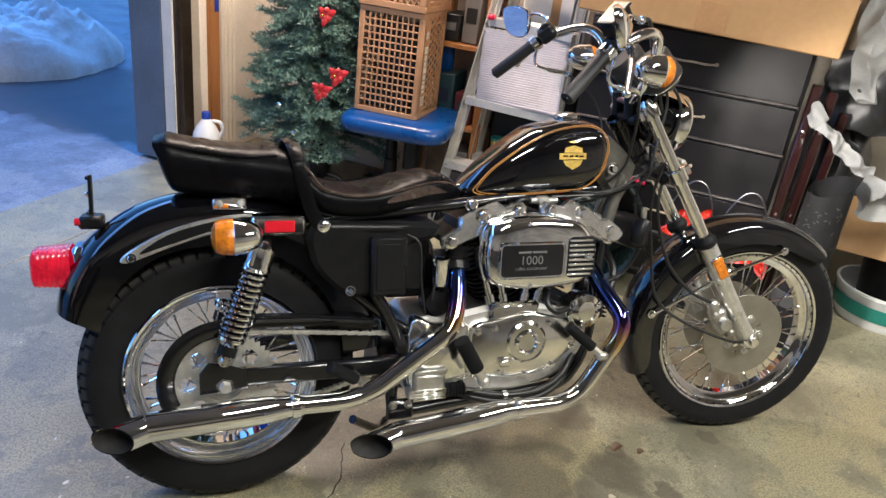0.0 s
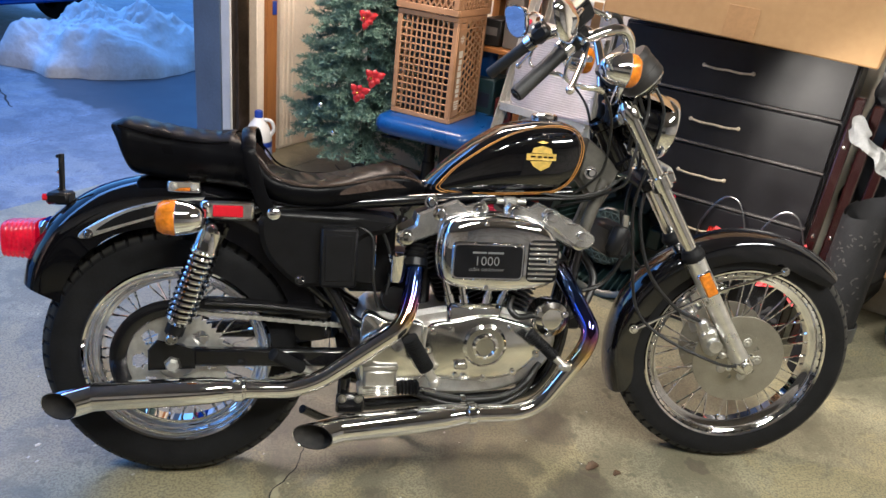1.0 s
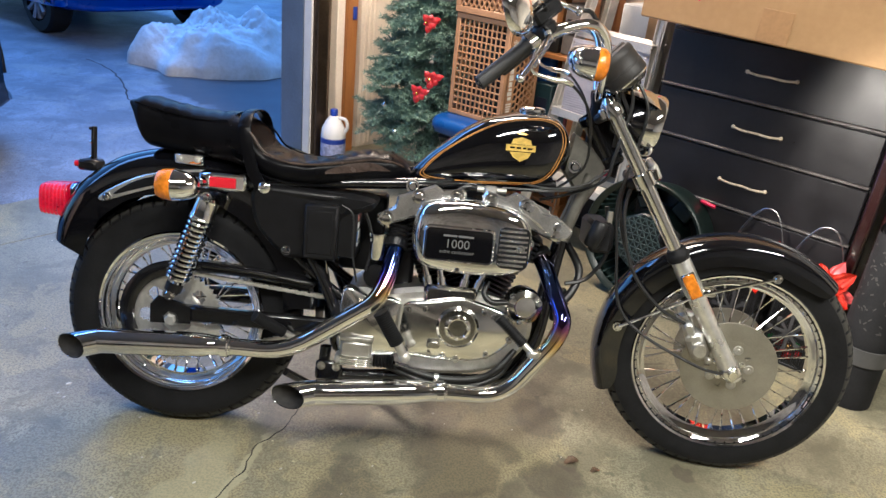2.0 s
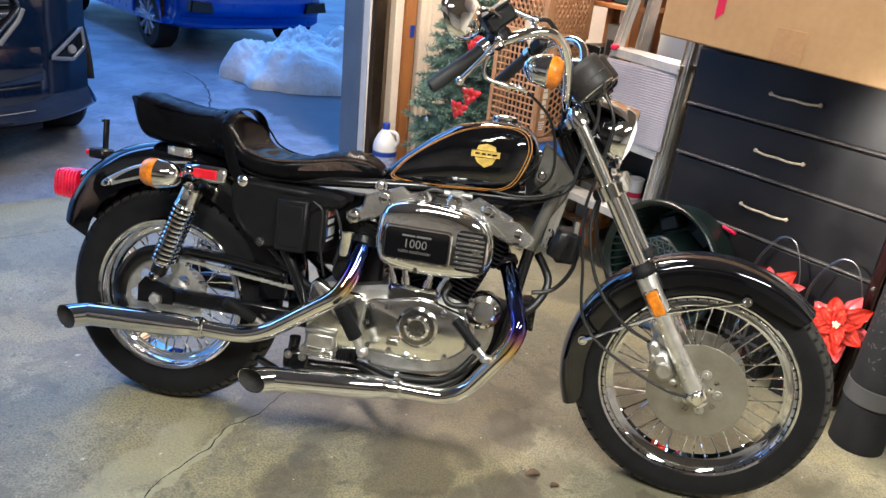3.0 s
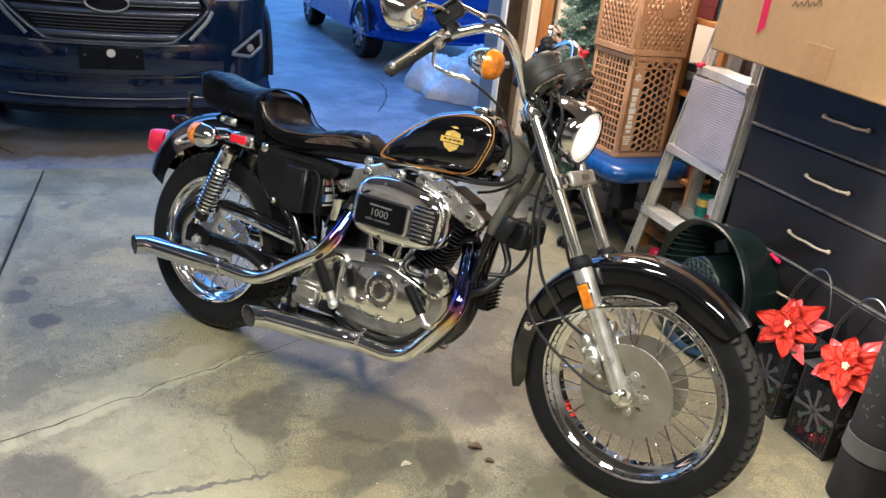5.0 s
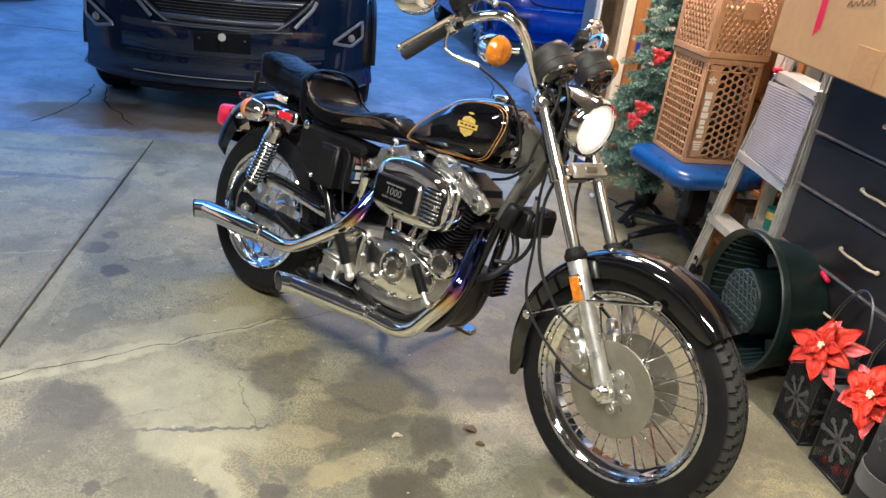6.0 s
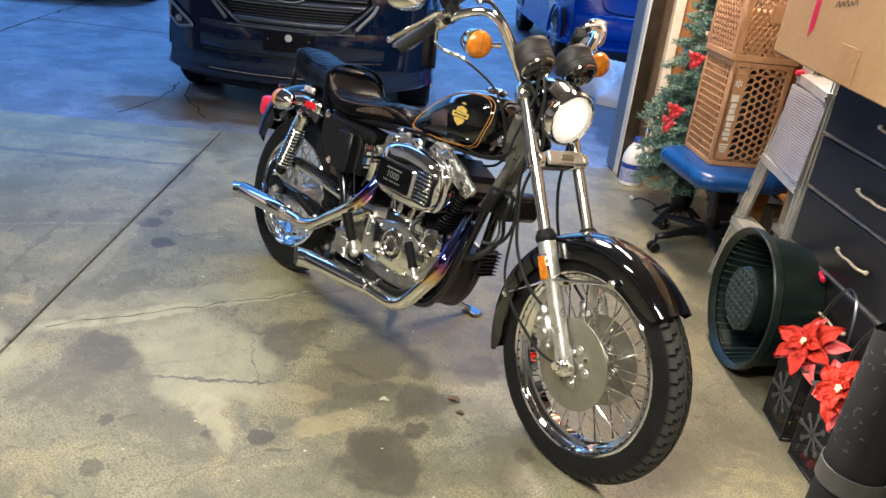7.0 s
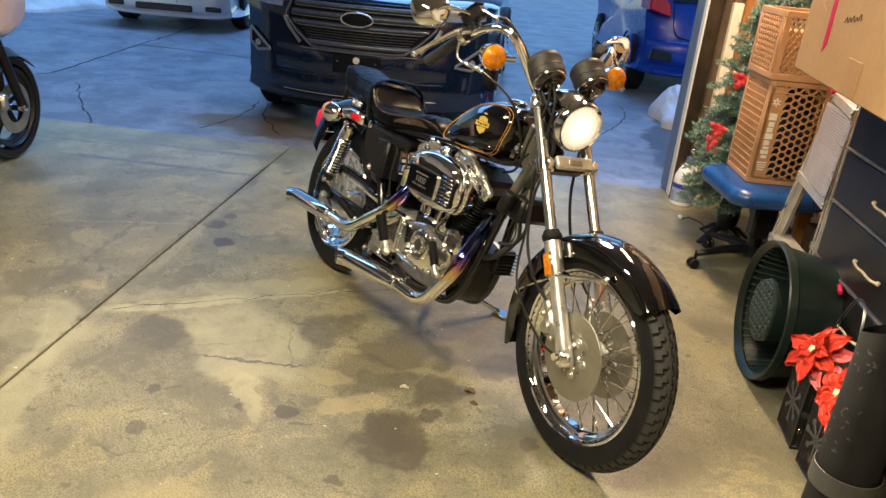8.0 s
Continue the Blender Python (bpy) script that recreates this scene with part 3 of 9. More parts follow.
def chain():
    g = Geo()
    top = [(0.04 + 0.0127 * i, 0.441 - 0.0127 * i * 0.085) for i in range(34)]
    low = [(0.06 + 0.0127 * i, 0.222 + 0.0127 * i * 0.30) for i in range(32)]
    for run in (top, low):
        for i, (x, z) in enumerate(run):
            w = 0.0042 if i % 2 else 0.0066
            for s in (-1, 1):
                g.box((x, -0.083 + s * w, z), (0.0165, 0.0016, 0.0095), 0.0025)
            g.tube([(x + 0.0062, -0.090, z), (x + 0.0062, -0.076, z)], 0.0042, 6)
    return g


tagged(part("drive_chain", chain(), ZINC, motorcycle, "dull plated roller chain", angle=20), kind="stuff")

# ---- fenders


def rear_fender():
    tab = [(8, 0.395), (40, 0.415), (70, 0.428), (95, 0.432), (115, 0.436), (132, 0.428), (145, 0.410), (155, 0.388)]

    def fn(u, v):
        a = radians(8 + 146 * u)
        r = lerp_table(tab, math.degrees(a))
        skirt = 0.112 if u < 0.9 else 0.112 - 0.1 * (u - 0.9)
        w = -1 + 2 * v
        half = 0.079 - 0.012 * max(0, (u - 0.82) / 0.18)
        if abs(w) < 0.6:
            y, d = half * math.sin(w / 0.6 * math.pi / 2) * 0.99, 0.045 * (1 - math.cos(w / 0.6 * math.pi / 2))
        else:
            y, d = math.copysign(half, w), 0.045 + (abs(w) - 0.6) / 0.4 * (skirt - 0.045)
        return ((r - d) * math.cos(a), y, 0.325 + (r - d) * math.sin(a))
    g = Geo().sheet(fn, 40, 24)
    g.sheet(lambda u, v: tuple(a * 0.994 + b * 0.006 for a, b in zip(fn(u, v), (0, 0, 0.325))), 40, 24)
    return g


part("rear_fender", rear_fender(), PAINT, motorcycle, "gloss black rear fender")


def fork_pt(d, off=0.0, y=0.0):
    """A point d metres up the fork from the axle, off metres ahead of the tubes."""
    return Vector((1.487 - 0.5358 * d + 0.8443 * off, y, 0.334 + 0.8443 * d + 0.5358 * off))


def front_fender():
    tab = [(-8, 0.358), (20, 0.362), (60, 0.365), (100, 0.365), (150, 0.366), (196, 0.368)]

    def fn(u, v):
        deg = 47 + 154 * u
        a = radians(deg)
        r = 0.357
        w = -1 + 2 * v
        half = 0.064
        taper = min(1.0, u / 0.10, (1 - u) / 0.06)
        if abs(w) < 0.7:
            y, d = half * math.sin(w / 0.7 * math.pi / 2), 0.030 * (1 - math.cos(w / 0.7 * math.pi / 2))
        else:
            y, d = math.copysign(half, w), 0.030 + (abs(w) - 0.7) / 0.3 * (0.012 + 0.028 * math.sqrt(max(0, taper)))
        return ((r - d) * math.cos(a), y, (r - d) * math.sin(a))
    g = Geo().sheet(fn, 44, 22)
    g.sheet(lambda u, v: tuple(c * 0.992 for c in fn(u, v)), 44, 22)
    return g


ffender = part("front_fender", front_fender(), PAINT, motorcycle, "gloss black front fender", STEER @ Matrix.Translation((1.483, 0, 0.328)))
for s in (RIGHT, LEFT):
    st = Geo()
    st.tube([(0.075, s * 0.078, 0.268), (-0.11, s * 0.098, 0.205)], 0.0042, 8)
    st.tube([(-0.11, s * 0.098, 0.205), (-0.30, s * 0.074, 0.075)], 0.0042, 8)
    bolt(st, (0.075, s * 0.078, 0.268), 0.009, 0.008, (0, s, 0))
    bolt(st, (-0.30, s * 0.070, 0.075), 0.009, 0.008, (0, s, 0))
    part("fender_stay", st, CHROME, ffender, "bright steel fender stay")
    part("fender_bracket", Geo().box((-0.095, s * 0.080, 0.21), (0.05, 0.030, 0.022), 0.005), ALLOY, ffender)

# ---- fork and steering
for s in (RIGHT, LEFT):
    y = s * 0.0835
    g = Geo().tube([fork_pt(0.34, 0, y), fork_pt(0.775, 0, y)], 0.0175, 20)
    part("fork_tube", g, FORK_CHROME, motorcycle, "chrome fork tube", STEER)
    prof = [(0.010, -0.035), (0.020, -0.033), (0.024, -0.02), (0.025, 0.02), (0.0225, 0.05), (0.0225, 0.21), (0.0235, 0.225), (0.0255, 0.24), (0.0255, 0.335), (0.024, 0.34)]
    low = part("fork_slider", Geo().lathe(prof, fork_pt(0, 0, y), -fork_pt(0) + fork_pt(1), 24), FORK_ALLOY, motorcycle, "polished alloy fork slider", STEER)
    part("dust_boot", Geo().lathe([(0.018, 0.368), (0.023, 0.366), (0.0255, 0.358), (0.0285, 0.354), (0.0300, 0.350), (0.0300, 0.340), (0.0285, 0.338), (0.0270, 0.334), (0.024, 0.332)], fork_pt(0, 0, y), -fork_pt(0) + fork_pt(1), 24), RUBBER, low, "black rubber dust boot")
    part("axle_clamp", Geo().box((0, 0, 0), (0.05, 0.034, 0.05), 0.010, pose(1.490, s * 0.092, 0.328, 0, 32, 0)).lathe([(0, 0.02), (0.011, 0.02), (0.013, 0.016), (0.013, 0)], (1.490, s * 0.105, 0.332), (0, s, 0), 12), ALLOY, low)
    rf = Geo().box((0, 0, 0), (0.030, 0.006, 0.066), 0.003, Matrix.Translation(fork_pt(0.262, 0.0, s * 0.112)) @ pose(0, 0, 0, 0, -32.4, 0))
    part("fork_reflector", rf, AMBER, low, "amber reflector")
    part("reflector_backing", Geo().box((0, 0, 0), (0.036, 0.008, 0.074), 0.003, Matrix.Translation(fork_pt(0.262, 0.0, s * 0.107)) @ pose(0, 0, 0, 0, -32.4, 0)), CHROME, low)
    part("lower_clamp", Geo().lathe([(0.019, -0.02), (0.027, -0.018), (0.027, 0.018), (0.019, 0.02)], fork_pt(0.565, 0, y), RAKE, 20).box((0, 0, 0), (0.02, 0.02, 0.03), 0.004, Matrix.Translation(fork_pt(0.565, 0.028, y)) @ pose(0, 0, 0, 0, -32.4, 0)), ALLOY, motorcycle, m=STEER)
    part("upper_clamp", Geo().lathe([(0.0, 0.034), (0.014, 0.034), (0.018, 0.028), (0.021, 0.025), (0.026, 0.018), (0.026, -0.016), (0.019, -0.018)], fork_pt(0.760, 0, y), RAKE, 20).box((0, 0, 0), (0.018, 0.024, 0.028), 0.004, Matrix.Translation(fork_pt(0.76, -0.026, y)) @ pose(0, 0, 0, 0, -32.4, 0)), ALLOY, motorcycle, m=STEER)
tree = Geo().box((0, 0, 0), (0.050, 0.15, 0.030), 0.008, Matrix.Translation(fork_pt(0.565, -0.02)) @ pose(0, 0, 0, 0, -32.4, 0))
part("fork_yoke", tree, SATIN, motorcycle, "", STEER)
part("fork_yoke", Geo().box((0, 0, 0), (0.055, 0.15, 0.024), 0.008, Matrix.Translation(fork_pt(0.752, -0.025)) @ pose(0, 0, 0, 0, -32.4, 0)), SATIN, motorcycle, "", STEER)
tbar = part("fork_cover", Geo().box((0, 0, 0), (0.016, 0.135, 0.040), 0.004, Matrix.Translation(fork_pt(0.565, 0.036)) @ pose(0, 0, 0, 0, -32.4, 0)), ZINC, motorcycle, "plain metal cover across the fork", STEER)
part("cover_badge", Geo().box((0, 0, 0), (0.004, 0.05, 0.018), 0.002, Matrix.Translation(fork_pt(0.565, 0.045)) @ pose(0, 0, 0, 0, -32.4, 0)), STEEL, tbar)

# caliper behind the right slider and one behind the left
for s in (RIGHT, LEFT):
    c = Geo().box((0, 0, 0), (0.048, 0.045, 0.085), 0.012, Matrix.Translation(fork_pt(0.095, -0.050, s * 0.075)) @ pose(0, 0, 0, 0, -25, 0))
    c.lathe([(0, 0.014), (0.017, 0.014), (0.020, 0.010), (0.021, 0)], fork_pt(0.088, -0.050, s * 0.097), (0, s, 0), 18)
    c.box((0, 0, 0), (0.030, 0.030, 0.045), 0.008, Matrix.Translation(fork_pt(0.145, -0.052, s * 0.080)) @ pose(0, 0, 0, 0, -25, 0))
    bolt(c, fork_pt(0.050, -0.040, s * 0.098), 0.007, 0.006, (0, s, 0))
    bolt(c, fork_pt(0.128, -0.062, s * 0.098), 0.007, 0.006, (0, s, 0))
    part("brake_caliper", c, CAST, motorcycle, "cast alloy brake caliper", STEER)
    part("brake_hose", Geo().tube(spline([fork_pt(0.165, -0.055, s * 0.085), fork_pt(0.24, -0.10, s * 0.09), fork_pt(0.36, -0.12, s * 0.085), fork_pt(0.50, -0.08, s * 0.07), fork_pt(0.60, 0.00, s * 0.05), fork_pt(0.70, 0.03, s * 0.06), fork_pt(0.84, 0.035, s * 0.12)], 8), 0.0048, 8), CABLE, motorcycle, "", STEER)
part("speedo_cable", Geo().tube(spline([(1.475, -0.10, 0.325), (1.40, -0.115, 0.34), (1.25, -0.10, 0.40), (1.175, -0.085, 0.47), (1.15, -0.07, 0.60), (1.13, -0.07, 0.74), (1.15, -0.08, 0.86), (1.165, -0.085, 0.98), (1.13, -0.08, 1.05)], 8), 0.0042, 8), CABLE, motorcycle, "", STEER)

# headlamp with its visor
lamp_axis = Vector((0.985, 0, -0.17)).normalized()
lamp_c = Vector((1.195, 0, 0.938))
shell = Geo().lathe([(0.0, -0.125), (0.03, -0.122), (0.054, -0.105), (0.068, -0.07), (0.074, -0.03), (0.075, 0.0)], lamp_c, lamp_axis, 36)
headlamp = part("headlamp", shell, PAINT, motorcycle, "round headlamp, switched on, with a chrome rim", STEER)
part("headlamp_rim", Geo().lathe([(0.074, -0.030), (0.079, -0.028), (0.081, -0.014), (0.080, 0.004), (0.075, 0.012), (0.069, 0.010), (0.067, 0.0)], lamp_c, lamp_axis, 40), CHROME, headlamp, "chrome headlamp rim")
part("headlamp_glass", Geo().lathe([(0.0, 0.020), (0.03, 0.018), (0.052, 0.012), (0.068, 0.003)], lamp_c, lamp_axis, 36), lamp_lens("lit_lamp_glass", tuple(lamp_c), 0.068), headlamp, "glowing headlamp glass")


def visor():
    def fn(u, v):
        w = (v - 0.5) * 2
        x = 1.055 + 0.155 * u
        z = 1.012 + 0.020 * math.sin(u * 2.4) - 0.030 * u * u - 0.030 * abs(w) ** 2.2 * (0.4 + 0.6 * u)
        return (x, w * (0.062 + 0.014 * math.sin(u * math.pi)), z + 0.012)
    g = Geo().sheet(fn, 12, 14)
    g.sheet(lambda u, v: tuple(np.array(fn(u, v)) - np.array((0, 0, 0.008))), 12, 14)
    return g


part("headlamp_visor", visor(), ALLOY, headlamp, "polished headlamp visor")

# gauges, two black cups with chrome rims underneath
for s in (RIGHT, LEFT):
    ax = Vector((-0.74, 0, 0.67)).normalized()
    c0 = Vector((1.118, s * 0.083, 1.044))
    prof = [(0.047, 0.010), (0.0520, 0.014), (0.0535, 0.018), (0.0535, 0.036), (0.0545, 0.037), (0.0545, 0.040), (0.0535, 0.041), (0.0535, 0.066), (0.0550, 0.068), (0.0550, 0.080), (0.0515, 0.086), (0.0, 0.087)]
    cup = part("gauge", Geo().lathe(prof, c0, ax, 36), GAUGE, motorcycle, "black round gauge cup", STEER)
    part("gauge_base", Geo().lathe([(0.0, -0.012), (0.016, -0.012), (0.020, -0.006), (0.034, -0.004), (0.042, 0.002), (0.046, 0.011)], c0, ax, 36), PAINT, cup, "gloss black underside")
    part("gauge_rim", Geo().lathe([(0.0455, 0.008), (0.0490, 0.009), (0.0500, 0.012), (0.0485, 0.014)], c0, ax, 36), CHROME, cup)
    part("gauge_stem", Geo().tube([c0 - ax * 0.02, c0 + ax * 0.002], 0.006, 10), CHROME, cup)
    part("gauge_bracket", Geo().box((1.075, s * 0.05, 1.02), (0.05, 0.05, 0.008), 0.002), CHROME, motorcycle, "", STEER)

# handlebar, grips, controls, mirrors, signals
for s in (RIGHT, LEFT):
    pts = spline([(1.045, 0, 0.992), (1.045, s * 0.05, 0.995), (1.043, s * 0.085, 1.020), (1.043, s * 0.135, 1.085), (1.030, s * 0.178, 1.143), (0.998, s * 0.212, 1.168), (0.945, s * 0.240, 1.158), (0.875, s * 0.263, 1.124)], 8)
    part("handlebar", Geo().tube(pts, 0.0127, 14), CHROME, motorcycle, "chrome handlebar", STEER)
    g0, g1 = Vector((0.862, s * 0.268, 1.115)), Vector((0.764, s * 0.324, 1.020))
    d = (g1 - g0).normalized()
    L_ = (g1 - g0).length
    grip = Geo().lathe([(0.010, L_), (0.0155, L_ - 0.001), (0.017, L_ - 0.006), (0.0165, 0.02), (0.018, 0.012), (0.018, 0.0), (0.012, -0.002)], g0, d, 20)
    grip_ob = part("grip", grip, GRIP, motorcycle, "black rubber grip", STEER)
    part("grip_collar", Geo().lathe([(0.018, -0.018), (0.0225, -0.016), (0.0225, 0.004), (0.018, 0.006)], g0, d, 20), ALLOY, grip_ob)
    part("grip_cap", Geo().lathe([(0, L_ + 0.004), (0.008, L_ + 0.003), (0.009, L_ - 0.002)], g0, d, 14), SATIN, grip_ob)
    hous = g0 - d * 0.046
    box_m = Matrix.Translation(hous) @ d.to_track_quat("X", "Z").to_matrix().to_4x4()
    hs = part("switch_housing", Geo().box((0, 0, 0), (0.056, 0.044, 0.042), 0.010, box_m).box((-0.01, 0, 0.014), (0.03, 0.036, 0.034), 0.006, box_m), PLASTIC, motorcycle, "black switch housing", STEER)
    piv = Vector((0.903, s * 0.299, 1.136))
    if s == RIGHT:
        mc = part("master_cylinder", Geo().box((-0.022, 0.0, 0.038), (0.074, 0.044, 0.040), 0.007, box_m), SATIN, motorcycle, "black brake reservoir", STEER)
        part("reservoir_lid", Geo().box((-0.022, 0.0, 0.061), (0.077, 0.047, 0.006), 0.002, box_m), PLASTIC, mc)
        for k in range(6):
            part("lid_rib", Geo().box((-0.022, -0.017 + 0.0068 * k, 0.0648), (0.066, 0.0030, 0.002), 0.0006, box_m), STEEL, mc)
        ban = Vector((0.962, -0.217, 1.194))
        part("banjo_bolt", Geo().tube([box_m @ Vector((-0.055, 0, 0.040)), ban], 0.006, 10).ball(ban, 0.010, 12, 8).lathe([(0, 0.010), (0.007, 0.009), (0.008, 0.0)], ban, (0.3, 0, 1), 8), CHROME, mc)
        part("brake_hose", Geo().tube(spline([ban, ban + Vector((0.03, 0.02, 0.0)), (1.030, -0.150, 1.135), (1.075, -0.105, 1.045), (1.10, -0.07, 0.96), (1.10, -0.05, 0.88)], 8), 0.0055, 8), CABLE, mc)
    else:
        part("switch_button", Geo().box((0.012, 0, 0.026), (0.014, 0.012, 0.01), 0.003, box_m), CHROME, hs)
    part("lever_perch", Geo().tube([hous + Vector((0.002, s * 0.004, 0.002)), piv], [(0.012, 0.016), (0.009, 0.012)], 12).lathe([(0, 0.012), (0.007, 0.011), (0.008, -0.011), (0, -0.012)], piv, (-0.4, 0, 1), 12), ALLOY, motorcycle, "", STEER)
    tip = Vector((0.859, s * 0.418, 1.046))
    lev = Geo().tube(spline([piv, piv.lerp(tip, 0.18) + Vector((0.006, 0, 0.008)), piv.lerp(tip, 0.55) + Vector((0.006, 0, 0.006)), tip], 8), [(0.006, 0.011)] * 8 + [(0.0055, 0.0095)] * 17, 10, squash=(0.9, 0, -0.4))
    lev.ball(tip, 0.0095, 14, 10)
    part("lever", lev, ALLOY, motorcycle, "alloy hand lever", STEER)
    cab = [Vector((0.880, s * 0.283, 1.105)), Vector((0.872, s * 0.280, 1.075)), Vector((0.881, s * 0.275, 1.054)), Vector((0.920, s * 0.258, 1.043)), Vector((0.968, s * 0.235, 1.034)),
           Vector((1.017, s * 0.152, 0.976)), Vector((1.035, s * 0.105, 0.90)), Vector((1.03, s * 0.075, 0.82)), Vector((0.97, s * 0.05, 0.755))]
    line = spline(cab, 8)
    part("control_cable", Geo().tube(line[30:], 0.0036, 8), CABLE, motorcycle, "", STEER)
    part("cable_elbow", Geo().tube(line[:24], 0.0042, 10), CHROME, motorcycle, "", STEER)
    part("cable_sleeve", Geo().tube(line[22:33], 0.0068, 10), ALLOY, motorcycle, "", STEER)
    # mirror: chrome shell on a bent stem
    mcen = Vector((0.834, s * 0.380, 1.174))
    part("mirror_stem", Geo().tube(spline([hous + Vector((0, 0, 0.02)), hous + Vector((0.0, s * 0.02, 0.045)), Vector((0.876, s * 0.346, 1.200)), mcen + Vector((0.024, -s * 0.006, 0.004))], 6), 0.0052, 8), CHROME, motorcycle, "", STEER)
    mm = Matrix.Translation(mcen) @ pose(0, 0, 0, 0, -14, s * 22)
    outline = [(p[0], p[1]) for p in spline([(-0.062, 0.028), (-0.03, 0.044), (0.04, 0.046), (0.064, 0.022), (0.05, -0.030), (0.0, -0.048), (-0.045, -0.032)], 4, True)]

    def mshell(u, v, o=outline):
        i = int(round(u * len(o))) % len(o)
        k = math.sin(v * math.pi / 2)
        return (0.034 * (1 - v) ** 0.7, o[i][0] * k, o[i][1] * k)
    mir = part("mirror", Geo().sheet(mshell, len(outline), 8, cu=True, m=mm), CHROME, motorcycle, "chrome mirror shell", STEER)
    part("mirror_glass", Geo().prism([(a * 0.94, b * 0.94) for a, b in outline], -0.003, -0.001, 0.0005, "yz", m=mm), MIRROR, mir)
    # turn signal on the bar
    sc = Vector((1.015, s * 0.235, 1.085))
    sig = part("front_turn_signal", Geo().lathe([(0, -0.062), (0.012, -0.060), (0.026, -0.048), (0.035, -0.028), (0.038, -0.008), (0.040, 0.0), (0.038, 0.003)], sc, (1, 0, -0.08), 28), CHROME, motorcycle, "chrome turn signal with amber lens", STEER)
    part("lens", Geo().lathe([(0.038, 0.0), (0.037, 0.016), (0.030, 0.026), (0.015, 0.031), (0, 0.032)], sc, (1, 0, -0.08), 28), AMBER, sig)
    part("signal_stalk", Geo().tube([sc + Vector((-0.01, -s * 0.034, 0)), sc + Vector((0.005, -s * 0.075, 0.005))], 0.009, 10), CHROME, sig)
    part("bar_riser", Geo().lathe([(0.014, -0.03), (0.017, -0.026), (0.015, 0.0), (0.019, 0.02), (0.019, 0.034), (0.01, 0.038)], (1.045, s * 0.04, 0.975), (0, 0, 1), 16), SATIN, motorcycle, "", STEER)
part("tacho_cable", Geo().tube(spline([(1.118, -0.083, 1.03), (1.125, -0.083, 0.98), (1.10, -0.10, 0.86), (1.085, -0.10, 0.80), (1.00, -0.06, 0.745), (0.93, -0.05, 0.72)], 8), 0.0042, 8), CABLE, motorcycle, "", STEER)

# ---- fuel tank with its gold stripes and badge
TOP = [(0.572, 0.748), (0.585, 0.769), (0.605, 0.792), (0.633, 0.820), (0.698, 0.875), (0.765, 0.918), (0.848, 0.939), (0.905, 0.941), (0.945, 0.932), (0.970, 0.908), (0.984, 0.870), (0.988, 0.850)]
BOT = [(0.572, 0.740), (0.585, 0.732), (0.614, 0.731), (0.704, 0.734), (0.850, 0.744), (0.905, 0.752), (0.945, 0.776), (0.970, 0.812), (0.984, 0.838), (0.988, 0.848)]
WID = [(0.572, 0.020), (0.585, 0.045), (0.62, 0.062), (0.70, 0.080), (0.80, 0.096), (0.87, 0.101), (0.93, 0.097), (0.965, 0.083), (0.984, 0.055), (0.988, 0.02)]


def smooth_table(tab, x, w=0.012):
    return (lerp_table(tab, x - w) + 2 * lerp_table(tab, x) + lerp_table(tab, x + w)) / 4


def tank_row(x):
    a, b = smooth_table(TOP, x, 0.008), smooth_table(BOT, x, 0.008)
    return (a + b) / 2, max(0.002, (a - b) / 2), smooth_table(WID, x, 0.01)


def tank_side(x, z, out=0.0):
    """The tank's right-hand surface at x and z."""
    zc, hz, hy = tank_row(x)
    k = min(0.985, abs((z - zc) / hz))
    return Vector((x, -hy * (1 - k ** 2.9) ** (1 / 2.9) - out, z))


def tank():
    def fn(u, v):
        x = 0.572 + 0.416 * (0.5 - 0.5 * math.cos(math.pi * u))
        zc, hz, hy = tank_row(x)
        a = 2 * math.pi * v
        c, s_ = math.cos(a), math.sin(a)
        e = 2 / 2.9
        return (x, hy * math.copysign(abs(c) ** e, c), zc + hz * math.copysign(abs(s_) ** e, s_))
    return Geo().sheet(fn, 44, 56, cv=True)


fuel_tank = part("fuel_tank", tank(), PAINT, motorcycle, "gloss black fuel tank with gold pinstripes and gold badge", angle=60)
STRIPE = [(0.606, 0.756), (0.640, 0.748), (0.720, 0.748), (0.850, 0.757), (0.900, 0.763), (0.935, 0.788), (0.958, 0.840), (0.964, 0.880), (0.950, 0.912), (0.915, 0.926), (0.860, 0.924), (0.790, 0.906), (0.720, 0.868), (0.650, 0.815), (0.614, 0.775)]
cx, cz = 0.79, 0.845
for grow, rad in ((1.0, 0.0013), (0.958, 0.0008)):
    loop = spline([tank_side(cx + (x - cx) * grow, cz + (z - cz) * grow, 0.0006) for x, z in STRIPE], 6, True)
    loop = [tank_side(p.x, p.z, 0.0004) for p in loop]
    part("pinstripe", Geo().tube(loop, rad, 6, closed=True), GOLD, fuel_tank, "gold pinstripe")


def on_tank(poly, out=0.0022):
    """A flat emblem piece laid on the tank's side."""
    g = Geo()
    fine = [(a[0] + (b[0] - a[0]) * i / 4, a[1] + (b[1] - a[1]) * i / 4) for a, b in zip(poly, poly[1:] + poly[:1]) for i in range(4)]
    pts = [tank_side(x, z, out) for x, z in fine]
    mid = sum(pts, Vector()) / len(pts)
    g.add([tuple(mid)] + [tuple(p) for p in pts], [(0, i + 1, (i + 1) % len(pts) + 1) for i in range(len(pts))])
    return g


